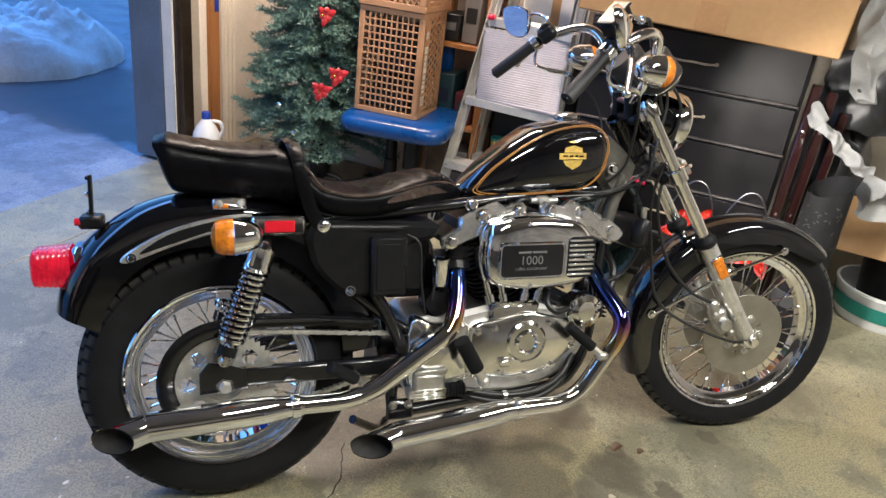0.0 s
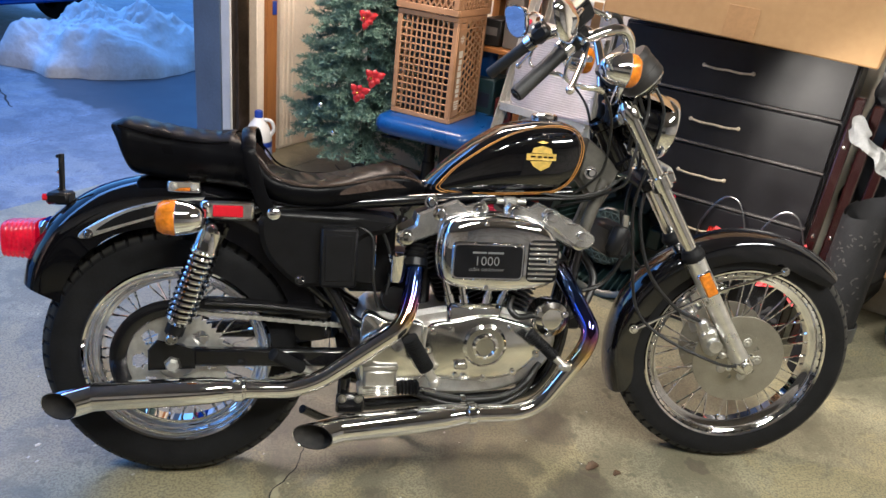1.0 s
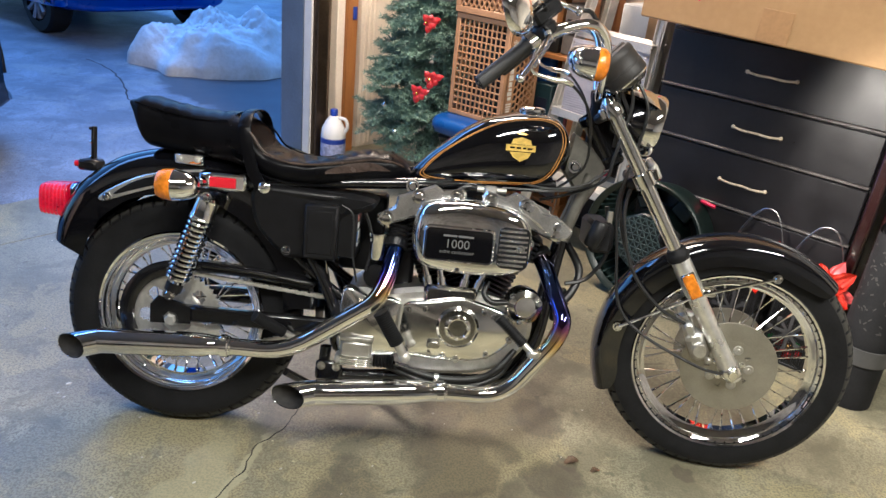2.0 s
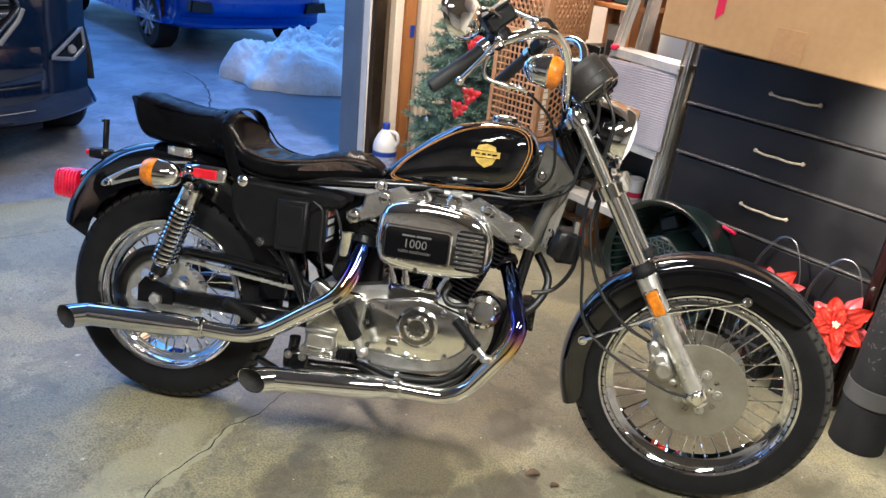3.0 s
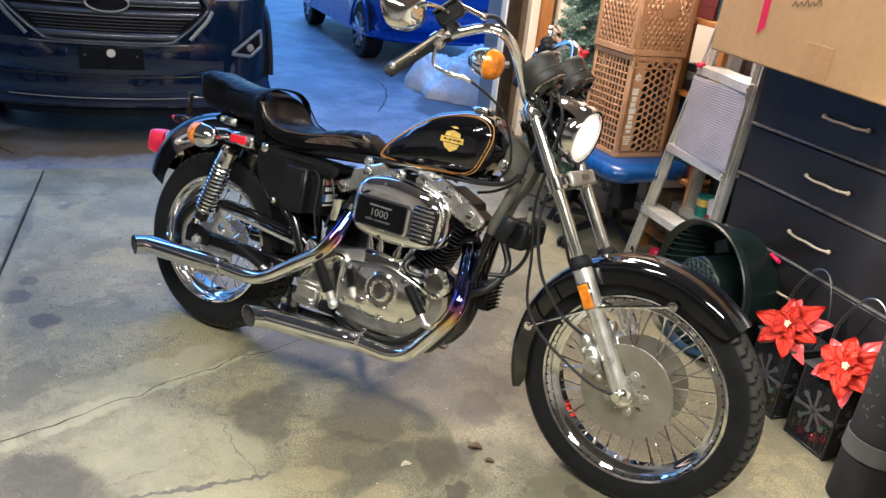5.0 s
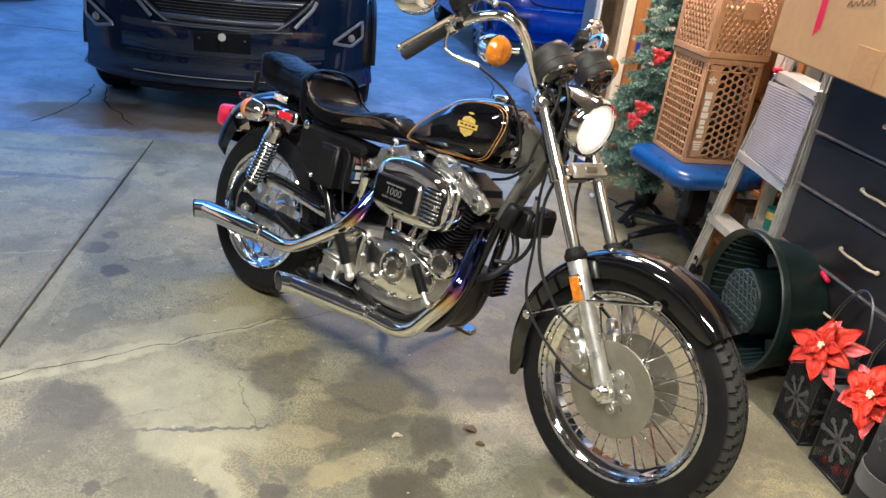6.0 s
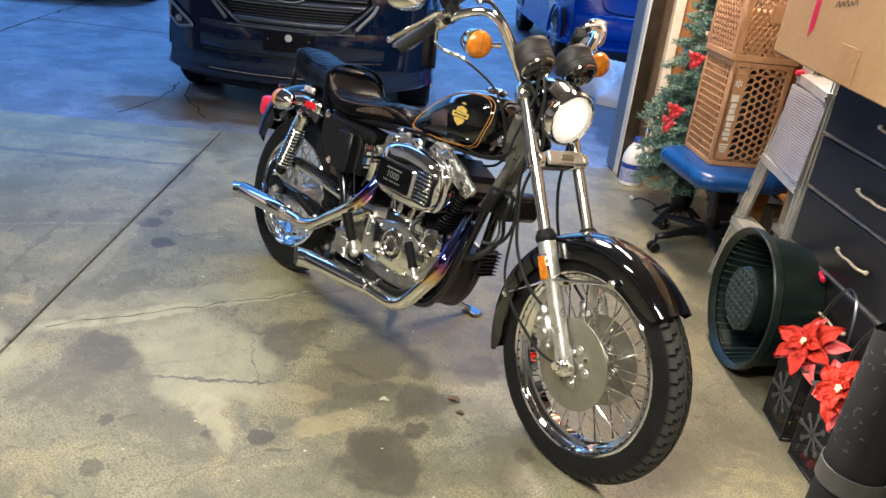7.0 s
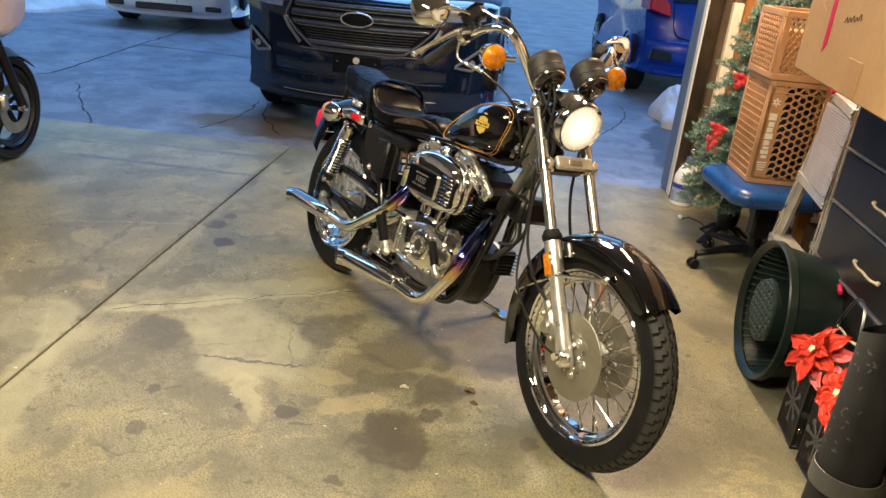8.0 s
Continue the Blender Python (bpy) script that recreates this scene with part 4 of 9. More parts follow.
ex, ez = 0.852, 0.850
part("badge_bar", on_tank([(ex - 0.038, ez + 0.008), (ex + 0.036, ez + 0.010), (ex + 0.036, ez - 0.006), (ex - 0.038, ez - 0.008)]), GOLDLEAF, fuel_tank, "gold bar of the badge")
part("badge_shield", on_tank([(ex - 0.026, ez + 0.010), (ex - 0.022, ez + 0.022), (ex, ez + 0.028), (ex + 0.022, ez + 0.022), (ex + 0.026, ez + 0.010)]), GOLDLEAF, fuel_tank)
part("badge_shield", on_tank([(ex - 0.028, ez - 0.010), (ex + 0.026, ez - 0.008), (ex + 0.020, ez - 0.022), (ex, ez - 0.033), (ex - 0.020, ez - 0.022)]), GOLDLEAF, fuel_tank)
part("badge_bird", on_tank([(ex - 0.014, ez + 0.036), (ex, ez + 0.040), (ex + 0.014, ez + 0.036), (ex, ez + 0.033)]), GOLDLEAF, fuel_tank)
for k, (dx, w) in enumerate(((-0.022, 0.012), (-0.006, 0.010), (0.008, 0.008), (0.022, 0.012))):
    part("badge_print", on_tank([(ex + dx - w / 2, ez + 0.003), (ex + dx + w / 2, ez + 0.0035), (ex + dx + w / 2, ez - 0.0005), (ex + dx - w / 2, ez - 0.001)], 0.0030), PAINT, fuel_tank)
cap = part("filler_cap", Geo().lathe([(0.030, -0.006), (0.034, 0.0), (0.034, 0.010), (0.030, 0.014), (0.022, 0.017), (0, 0.019)], (0.880, 0, 0.938), (-0.03, 0, 1), 28), CHROME, motorcycle, "chrome filler cap")

# ---- seat
S_TOP = [(-0.135, 0.872), (-0.11, 0.884), (-0.06, 0.874), (0.02, 0.862), (0.08, 0.860), (0.125, 0.868), (0.160, 0.868), (0.182, 0.852), (0.200, 0.820), (0.220, 0.796), (0.265, 0.776), (0.32, 0.772), (0.40, 0.785), (0.48, 0.802), (0.53, 0.798), (0.560, 0.782), (0.585, 0.752)]
S_BOT = [(-0.135, 0.862), (-0.128, 0.836), (-0.116, 0.790), (-0.100, 0.758), (-0.02, 0.746), (0.10, 0.738), (0.16, 0.722), (0.215, 0.702), (0.32, 0.695), (0.45, 0.702), (0.53, 0.716), (0.585, 0.742)]
S_WID = [(-0.135, 0.078), (-0.11, 0.098), (0.0, 0.100), (0.10, 0.112), (0.17, 0.125), (0.26, 0.132), (0.34, 0.126), (0.42, 0.105), (0.50, 0.082), (0.55, 0.064), (0.585, 0.030)]


def seat():
    def fn(u, v):
        x = -0.135 + 0.72 * u
        a, b, w = smooth_table(S_TOP, x, 0.008), smooth_table(S_BOT, x, 0.01), smooth_table(S_WID, x, 0.01)
        th = 2 * math.pi * v
        c, s_ = math.cos(th), math.sin(th)
        e = 2 / lerp_table(((-0.135, 3.4), (0.06, 3.2), (0.13, 2.3), (0.20, 2.3), (0.28, 3.4), (0.585, 3.0)), x)
        yy = math.copysign(abs(c) ** e, c)
        zz = math.copysign(abs(s_) ** e, s_)
        z = (a + b) / 2 + (a - b) / 2 * zz
        if zz > 0 and 0.12 < x < 0.42:
            k = math.sin((x - 0.12) / 0.30 * math.pi)
            z -= 0.020 * k * (1 - yy * yy) * zz
        flare = 1 - 0.10 * max(0, -zz)
        xb = x + (0.035 * (1 - yy * yy) * max(0, zz) * -1 if 0.13 < x < 0.24 else 0)
        if zz > 0.3 and abs(yy) < 0.80 and (0.225 < x < 0.53 or x < 0.10):
            bend_ = x + 0.03 * yy
            z += (0.0040 if x > 0.2 else 0.0022) * abs(math.sin(bend_ * 27 * math.pi)) * (1 - (yy / 0.80) ** 4)
        return (xb, w * flare * yy, z)
    return Geo().sheet(fn, 200, 56, cv=True)


seat_ob = part("seat", seat(), LEATHER, motorcycle, "black stitched leather stepped seat, browner at its edge", angle=70)


def seat_side(x, k, side=RIGHT, out=0.002):
    """A point on the seat's flank, k from its bottom (0) to its top (1)."""
    a, b, w = smooth_table(S_TOP, x, 0.008), smooth_table(S_BOT, x, 0.01), smooth_table(S_WID, x, 0.01)
    zz = -1 + 2 * k
    yy = (1 - abs(zz) ** 4.2) ** (1 / 4.2)
    return Vector((x, side * (w * yy * (1 - 0.10 * max(0, -zz)) + out), (a + b) / 2 + (a - b) / 2 * zz))


for s in (RIGHT, LEFT):
    part("piping", Geo().tube(spline([seat_side(x, 0.80, s, 0.001) for x in (0.17, 0.19, 0.22, 0.28, 0.35, 0.42, 0.48, 0.53, 0.56)], 5), 0.003, 6), SEAT_BROWN if s == RIGHT else LEATHER, seat_ob, "seat piping, brownish on the right")
    part("piping", Geo().tube(spline([seat_side(x, 0.12, s, 0.001) for x in (0.18, 0.25, 0.35, 0.45, 0.53)], 4), 0.0025, 6), LEATHER, seat_ob)
    part("piping", Geo().tube(spline([seat_side(x, 0.84, s, 0.0) for x in (-0.12, -0.06, 0.0, 0.06, 0.12)], 4), 0.0025, 6), LEATHER, seat_ob)
# brownish patch laid on the seat's right flank
worn = Geo().sheet(lambda u, v: seat_side(0.37 + 0.16 * u, 0.50 + 0.26 * v * math.sin(math.pi * min(1, u * 1.02 + 0.02)) ** 0.5, RIGHT, 0.0012), 14, 5)
part("brown_patch", worn, SEAT_BROWN, seat_ob, "brownish leather patch")
pts = []
for k in range(13):
    a = math.pi * k / 12
    if k in (0, 12):
        continue
    pts.append((0.170 - 0.012 * math.sin(a), -0.127 * math.copysign(abs(math.cos(a)) ** 0.80, math.cos(a)), 0.795 + 0.078 * math.sin(a) ** 0.80))
pts = [(0.214, -0.118, 0.690), (0.190, -0.128, 0.735)] + pts + [(0.190, 0.128, 0.735), (0.214, 0.118, 0.690)]
part("grab_strap", Geo().tube(spline(pts, 4), [(0.004, 0.016)] * (len(pts) * 4 - 3), 10, squash=(0, -1, 0)), LEATHER, motorcycle, "black leather grab strap over the seat")
for s in (RIGHT, LEFT):
    part("strap_knob", Geo().lathe([(0, 0.012), (0.009, 0.011), (0.015, 0.006), (0.016, 0), (0.012, -0.01)], (0.222, s * 0.120, 0.690), (0, s, 0), 18), CHROME, motorcycle, "chrome strap knob")

# ---- rear lamps, struts, plate bracket
for s in (RIGHT, LEFT):
    st = [tuple(p) for p in spline([(-0.196, 0.610), (-0.200, 0.628), (-0.115, 0.678), (-0.02, 0.705), (0.09, 0.714), (0.09, 0.682), (-0.01, 0.672), (-0.107, 0.642)], 4, True)]
    sg = part("fender_strut", Geo().prism(st, s * 0.080, s * 0.090, 0.003), FORK_ALLOY, motorcycle, "chrome-edged fender strut with black inlay")
    st2 = [tuple(p) for p in spline([(-0.170, 0.630), (-0.110, 0.671), (-0.02, 0.698), (0.06, 0.708), (0.06, 0.689), (-0.01, 0.680), (-0.103, 0.651)], 4, True)]
    part("strut_inlay", Geo().prism(st2, s * 0.089, s * 0.0925, 0.001), SATIN, sg)
    part("strut_bolt", bolt(Geo(), (-0.186, s * 0.092, 0.622), 0.008, 0.006, (0, s, 0)), CHROME, sg)
    blk = part("reflector_block", Geo().box((0.120, s * 0.112, 0.695), (0.118, 0.052, 0.044), 0.006), CHROME, motorcycle, "chrome block with red side reflector")
    part("side_reflector", Geo().box((0.122, s * 0.139, 0.694), (0.066, 0.006, 0.026), 0.002), RED_LENS, blk, "red side reflector")
    rs = Vector((0.026, s * 0.190, 0.684))
    sig = part("rear_turn_signal", Geo().lathe([(0, 0.052), (0.014, 0.050), (0.026, 0.040), (0.034, 0.022), (0.038, 0.002), (0.040, -0.008), (0.038, -0.010)], rs + Vector((0.004, 0, 0)), (1, 0, 0), 28), CHROME, motorcycle, "chrome turn signal with amber lens")
    part("lens", Geo().lathe([(0.0385, -0.002), (0.0390, -0.010), (0.0375, -0.030), (0.032, -0.042), (0.018, -0.049), (0, -0.051)], rs, (1, 0, 0), 28), AMBER, sig)
    part("signal_stalk", Geo().tube([rs + Vector((0.02, -s * 0.03, 0)), (0.06, s * 0.13, 0.690)], 0.011, 10), CHROME, sig)
    plate = part("seat_bracket", Geo().box((0.020, s * 0.084, 0.738), (0.074, 0.014, 0.028), 0.004), CHROME, motorcycle, "small chrome plate with two bolts")
    for dx in (-0.022, 0.022):
        part("bracket_bolt", bolt(Geo(), (0.020 + dx, s * 0.091, 0.738), 0.006, 0.005, (0, s, 0)), ZINC, plate)
tail = part("tail_lamp", Geo().box((-0.292, 0, 0.592), (0.045, 0.086, 0.090), 0.012, None), CHROME, motorcycle, "lit red tail lamp on a chrome base")


def tail_lens():
    def fn(u, v):
        a = 2 * math.pi * v
        c, s_ = math.cos(a), math.sin(a)
        e = 2 / 4.0
        k = (1 - 0.10 * u) * (1 + 0.014 * math.sin(u * 50))
        end = 1.0 if u < 0.86 else 1 - ((u - 0.86) / 0.14) ** 2 * 0.35
        if u > 0.985:
            end = 0.001
        return (-0.312 - 0.080 * min(u, 0.985) / 0.985, 0.046 * k * end * math.copysign(abs(c) ** e, c), 0.589 + 0.046 * k * end * math.copysign(abs(s_) ** e, s_))
    return Geo().sheet(fn, 64, 40, cv=True)


part("tail_lens", tail_lens(), TAIL, tail, "glowing red tail lens")
pb = Geo().box((-0.270, 0.02, 0.735), (0.008, 0.022, 0.105), 0.002).box((-0.268, 0.0, 0.688), (0.05, 0.06, 0.028), 0.006).tube([(-0.268, 0.02, 0.70), (-0.24, 0.01, 0.672), (-0.235, 0.0, 0.66)], 0.007, 8).box((-0.2755, 0.02, 0.782), (0.006, 0.03, 0.008), 0.002)
pbo = part("plate_bracket", pb, SATIN, motorcycle, "bent black number plate bracket")
for z in (0.705, 0.745):
    part("bracket_bolt", bolt(Geo(), (-0.275, 0.02, z), 0.005, 0.006, (-1, 0, 0)), CHROME, pbo)
part("plate_lamp", Geo().lathe([(0, 0.012), (0.008, 0.010), (0.009, 0.0), (0.009, -0.012)], (-0.290, -0.02, 0.690), (-1, 0, 0), 14), RED_LENS, pbo)

# ---- rear shocks
for s in (RIGHT, LEFT):
    t0, t1 = Vector((0.088, s * 0.128, 0.650)), Vector((0.000, s * 0.128, 0.395))
    ax = (t1 - t0).normalized()
    sh_ob = part("rear_shock", Geo().tube([t0, t1], 0.017, 14).tube([t0 + ax * 0.235, t0 + ax * 0.262], 0.022, 12), SATIN, motorcycle, "rear shock with chrome coil spring")
    n = Vector((0, 1, 0))
    b = ax.cross(n)
    coil = []
    turns, steps = 12.5, 16
    for i in range(int(turns * steps) + 1):
        a = 2 * math.pi * i / steps
        coil.append(t0 + ax * (0.048 + 0.175 * i / (turns * steps)) + (n * math.cos(a) + b * math.sin(a)) * 0.0285)
    part("spring", Geo().tube(coil, 0.0054, 8), CHROME, sh_ob, "chrome coil spring")
    part("shock_cap", Geo().lathe([(0.012, -0.004), (0.024, -0.003), (0.0300, 0.003), (0.0300, 0.042), (0.0325, 0.046), (0.0325, 0.052), (0.02, 0.052)], t0, ax, 24), CHROME, sh_ob)
    part("lower_cup", Geo().lathe([(0.032, 0.217), (0.032, 0.224), (0.025, 0.230), (0.018, 0.245)], t0, ax, 20), CHROME, sh_ob)
    part("shock_bolt", bolt(Geo(), t1 + Vector((0, s * 0.018, 0)), 0.011, 0.010, (0, s, 0)), CHROME, sh_ob)
    part("shock_bolt", bolt(Geo(), t0 + Vector((0, s * 0.026, 0.005)), 0.010, 0.010, (0, s, 0)), CHROME, sh_ob)

# ---- oil tank and battery box
ot = [tuple(p) for p in spline([(0.196, 0.690), (0.30, 0.696), (0.49, 0.690), (0.49, 0.655), (0.42, 0.630), (0.40, 0.54), (0.30, 0.515), (0.262, 0.530), (0.20, 0.60)], 4, True)]
oil = part("oil_tank", Geo().prism(ot, -0.122, -0.02, 0.012), SATIN, motorcycle, "satin black oil tank")
part("oil_tank_bolt", bolt(Geo(), (0.285, -0.122, 0.535), 0.009, 0.008), CHROME, oil)
part("seat_rail_cover", Geo().tube([(0.24, -0.105, 0.683), (0.36, -0.108, 0.680), (0.49, -0.10, 0.676)], [(0.015, 0.018)] * 3, 12, squash=(0, 0, 1)), SATIN, motorcycle)
bat = part("battery_box", Geo().box((0.372, -0.115, 0.594), (0.086, 0.060, 0.142), 0.006), PLASTIC, motorcycle, "black battery box")
part("battery_box_rib", Geo().box((0.372, -0.146, 0.594), (0.062, 0.003, 0.110), 0.001), PLASTIC, bat)
battery = part("battery", Geo().box((0.435, -0.05, 0.592), (0.05, 0.12, 0.13), 0.004), PLASTIC, motorcycle, "battery with a pale printed label")
for z, y, w, h, ink in ((0.634, -0.070, 0.066, 0.016, RED_INK), (0.612, -0.075, 0.050, 0.012, LABEL_INK), (0.584, -0.062, 0.058, 0.024, LABEL_INK), (0.584, -0.100, 0.014, 0.026, BLUE_INK), (0.562, -0.070, 0.060, 0.006, LABEL_INK)):
    part("label_bar", Geo().box((0.4606, y, z), (0.0012, w, h), 0.0003), ink, battery)
part("terminal", Geo().box((0.425, -0.095, 0.664), (0.022, 0.018, 0.014), 0.003), sh("brass_terminal", (0.55, 0.42, 0.16), 0.4, 0.8), battery, "yellowed terminal")
bar("battery_wire", [(0.42, -0.12, 0.665), (0.45, -0.125, 0.64), (0.455, -0.13, 0.55), (0.47, -0.12, 0.47)], 0.003, CABLE, 8)
bar("battery_wire", [(0.43, -0.11, 0.67), (0.47, -0.10, 0.66), (0.50, -0.10, 0.58), (0.49, -0.11, 0.50)], 0.004, CABLE, 8)
# added box that fills a see-through gap with darkness
part("dark_gap_block", Geo().box((0.462, 0.060, 0.575), (0.120, 0.09, 0.21), 0.008), PLASTIC, motorcycle, "added dark block filling the gap by the battery")
part("exhaust_boot", Geo().lathe([(0.030, 0.0)] + [(0.027 + (0.003 if i % 2 else 0), 0.004 + 0.005 * i) for i in range(9)] + [(0.024, 0.05)], (0.562, -0.078, 0.578), (0.12, 0.45, 1), 22), SATIN, motorcycle, "black ribbed boot")
# added drum, only there to keep the gap behind the cases dark
part("dark_gap_drum", Geo().lathe([(0, -0.09), (0.040, -0.088), (0.046, -0.08), (0.046, 0.08), (0.040, 0.088), (0, 0.09)], (0.470, 0.02, 0.340), (1, 0, 0.2), 24), SATIN, motorcycle, "added dark drum filling the gap behind the cases")
part("inner_fender", Geo().sheet(lambda u, v: (0.345 * math.cos(radians(-5 + 60 * u)) + 0.02, -0.07 + 0.14 * v, 0.325 + 0.345 * math.sin(radians(-5 + 60 * u))), 16, 4), SATIN, motorcycle)
part("oil_filter", Geo().lathe([(0, -0.035), (0.019, -0.034), (0.021, -0.025), (0.021, 0.022), (0.023, 0.026), (0.023, 0.034), (0, 0.036)], (0.515, -0.095, 0.565), (0, 0, 1), 24), CHROME, motorcycle, "chrome canister")
part("solenoid", Geo().lathe([(0.0, -0.04), (0.030, -0.038), (0.032, 0.03), (0, 0.034)], (0.515, -0.06, 0.480), (0, -1, 0.1), 20), SATIN, motorcycle)

# ---- engine
CRANK = Vector((0.750, 0, 0.365))


def cyl_frame(lean):
    """A frame at the crank whose z runs up one cylinder."""
    return Matrix.Translation(CRANK) @ pose(0, 0, 0, 0, lean, 0)


def rounded(hx, hy, r, n=5):
    out = []
    for sx, sy, a0 in ((1, 1, 0), (-1, 1, 90), (-1, -1, 180), (1, -1, 270)):
        for i in range(n + 1):
            a = radians(a0 + 90 * i / n)
            out.append((sx * (hx - r) + r * math.cos(a), sy * (hy - r) + r * math.sin(a)))
    return out


for lean, nm in ((-22.5, "rear"), (22.5, "front")):
    fm = cyl_frame(lean)
    barrel = Geo().lathe([(0.052, 0.09), (0.052, 0.26), (0, 0.26)], (0, 0, 0), (0, 0, 1), 24, m=fm)
    cyl = part("cylinder", barrel, SATIN, motorcycle, "black finned cylinder")
    for i in range(10):
        z = 0.105 + i * 0.0125
        part("fin", Geo().prism(rounded(0.070, 0.078, 0.03), z, z + 0.0045, 0.001, "xy", m=fm), SATIN, cyl)
    headg = Geo().prism(rounded(0.058, 0.070, 0.02), 0.235, 0.335, 0.004, "xy", m=fm)
    head = part("cylinder_head", headg, SATIN, motorcycle, "black finned cylinder head")
    for i in range(6):
        z = 0.238 + i * 0.0125
        part("fin", Geo().prism(rounded(0.082, 0.080, 0.02), z, z + 0.0045, 0.001, "xy", m=fm), SATIN, head)
    outline = [(-0.112, 0.322), (0.110, 0.322), (0.118, 0.338), (0.112, 0.356), (0.066, 0.362), (0.050, 0.384), (-0.050, 0.386), (-0.066, 0.362), (-0.114, 0.356), (-0.120, 0.338)]
    part("rocker_base", Geo().prism([(x * 0.86, 0.318 + (z - 0.322) * 0.72) for x, z in outline], -0.098, 0.06, 0.008, m=fm), SATIN, head, "black rocker housing")
    rocker = part("rocker_box", Geo().prism(outline, -0.114, -0.090, 0.006, m=fm), ROCKER, motorcycle, "polished alloy rocker plate")
    for bx, bz in ((-0.094, 0.340), (0.092, 0.340), (0.0, 0.368)):
        bg = Geo().lathe([(0, 0.010), (0.010, 0.009), (0.012, 0.005), (0.012, 0), (0.018, -0.001)], (bx, -0.115, bz), (0, -1, 0), 14, m=fm)
        part("rocker_bolt", bg, ALLOY, rocker)
    part("exhaust_flange", Geo().box((0.0, -0.088, 0.268), (0.052, 0.035, 0.045), 0.008, fm), SATIN, head)
arm = part("head_bracket", Geo().prism([tuple(p)[:2] for p in spline([(0.862, 0.716), (0.882, 0.728), (0.908, 0.716), (0.928, 0.694), (0.958, 0.692), (0.985, 0.674), (1.006, 0.655), (0.990, 0.632), (0.955, 0.634), (0.925, 0.655), (0.900, 0.674), (0.868, 0.694)], 3, True)], -0.122, -0.100, 0.005), ROCKER, motorcycle, "bright alloy bracket on the front head")
for bx, bz in ((0.881, 0.710), (0.965, 0.664)):
    part("bracket_bolt", Geo().lathe([(0, 0.010), (0.010, 0.009), (0.012, 0.005), (0.012, 0), (0.017, -0.001)], (bx, -0.122, bz), (0, -1, 0), 14), CHROME, arm)
# added box darkens the opening between rear pipe and air cleaner
part("dark_gap_fill", Geo().box((0.560, 0.02, 0.50), (0.10, 0.12, 0.17), 0.010), SATIN, motorcycle, "added dark block filling the gap below the air cleaner")
part("intake", Geo().tube(spline([(0.60, -0.03, 0.63), (0.705, -0.05, 0.60), (0.81, -0.03, 0.63)], 6), 0.025, 14), CAST, motorcycle)
part("carburettor", Geo().box((0.705, -0.085, 0.60), (0.075, 0.06, 0.10), 0.012).lathe([(0.02, 0), (0.03, 0.01), (0.03, 0.04), (0, 0.045)], (0.705, -0.07, 0.66), (0, 0, 1), 16), CAST, motorcycle, "cast carburettor")
part("fuel_tap", Geo().box((0.79, -0.07, 0.735), (0.035, 0.025, 0.022), 0.005).tube([(0.755, -0.07, 0.735), (0.83, -0.07, 0.735)], 0.008, 10), ZINC, motorcycle, "small plated fuel tap")
bar("fuel_hose", [(0.76, -0.07, 0.735), (0.725, -0.085, 0.74), (0.70, -0.085, 0.715), (0.705, -0.08, 0.67)], 0.0055, CABLE, 8)
bar("plug_wire", [(0.64, -0.06, 0.735), (0.70, -0.03, 0.752), (0.80, -0.04, 0.75), (0.87, -0.05, 0.735)], 0.004, sh("red_wire", (0.45, 0.02, 0.02), 0.4), 8)
bar("plug_wire", [(0.655, -0.06, 0.728), (0.68, -0.055, 0.745), (0.72, -0.06, 0.750)], 0.004, CABLE, 8)
part("head_bolt", bolt(Geo(), (0.590, -0.088, 0.728), 0.012, 0.012), CHROME, motorcycle)

def scaled(poly, k, c):
    return [(c[0] + (x - c[0]) * k, c[1] + (z - c[1]) * k) for x, z in poly]


def loft(rings):
    """Rings of (outline, y) joined one to the next, closed by a face at either end."""
    g = Geo()
    n = len(rings[0][0])
    v = [(x, y, z) for o, y in rings for x, z in o]
    f = [(j * n + i, j * n + (i + 1) % n, (j + 1) * n + (i + 1) % n, (j + 1) * n + i) for j in range(len(rings) - 1) for i in range(n)]
    f += [tuple(range(n)), tuple((len(rings) - 1) * n + i for i in range(n))]
    return g.add(v, f)


def domed(poly, back, front, bulge=0.010, rim=0.014):
    """A cast cover: an outline with a broad rounded rim and a gently bulging face."""
    n = len(poly)
    c = (sum(p[0] for p in poly) / n, sum(p[1] for p in poly) / n)
    rings = [(poly, back), (poly, front + rim)]
    for k in range(1, 6):
        a = math.pi / 2 * k / 5
        rings.append((scaled(poly, 1 - 0.075 * (1 - math.cos(a)), c), front + rim - rim * math.sin(a)))
    for k in (0.80, 0.60, 0.40, 0.20, 0.05):
        rings.append((scaled(poly, k, c), front - bulge * (1 - (k / 0.925) ** 2)))
    return loft(rings)


case = Geo().prism([tuple(p) for p in spline([(0.44, 0.43), (0.55, 0.45), (0.66, 0.47), (0.76, 0.47), (0.86, 0.45), (0.93, 0.42), (0.93, 0.34), (0.87, 0.27), (0.75, 0.235), (0.58, 0.235), (0.44, 0.25)], 4, True)], -0.095, 0.12, 0.012)
engine_case = part("crankcase", case, CAST, motorcycle, "cast alloy crankcase")
cov = [tuple(p) for p in spline([(0.598, 0.425), (0.66, 0.440), (0.74, 0.455), (0.80, 0.445), (0.862, 0.425), (0.893, 0.392), (0.888, 0.352), (0.83, 0.300), (0.74, 0.280), (0.62, 0.285), (0.585, 0.30), (0.578, 0.36)], 5, True)]
cam_cover = part("cam_cover", domed(cov, -0.09, -0.122, 0.012), COVER, motorcycle, "polished alloy cam cover")
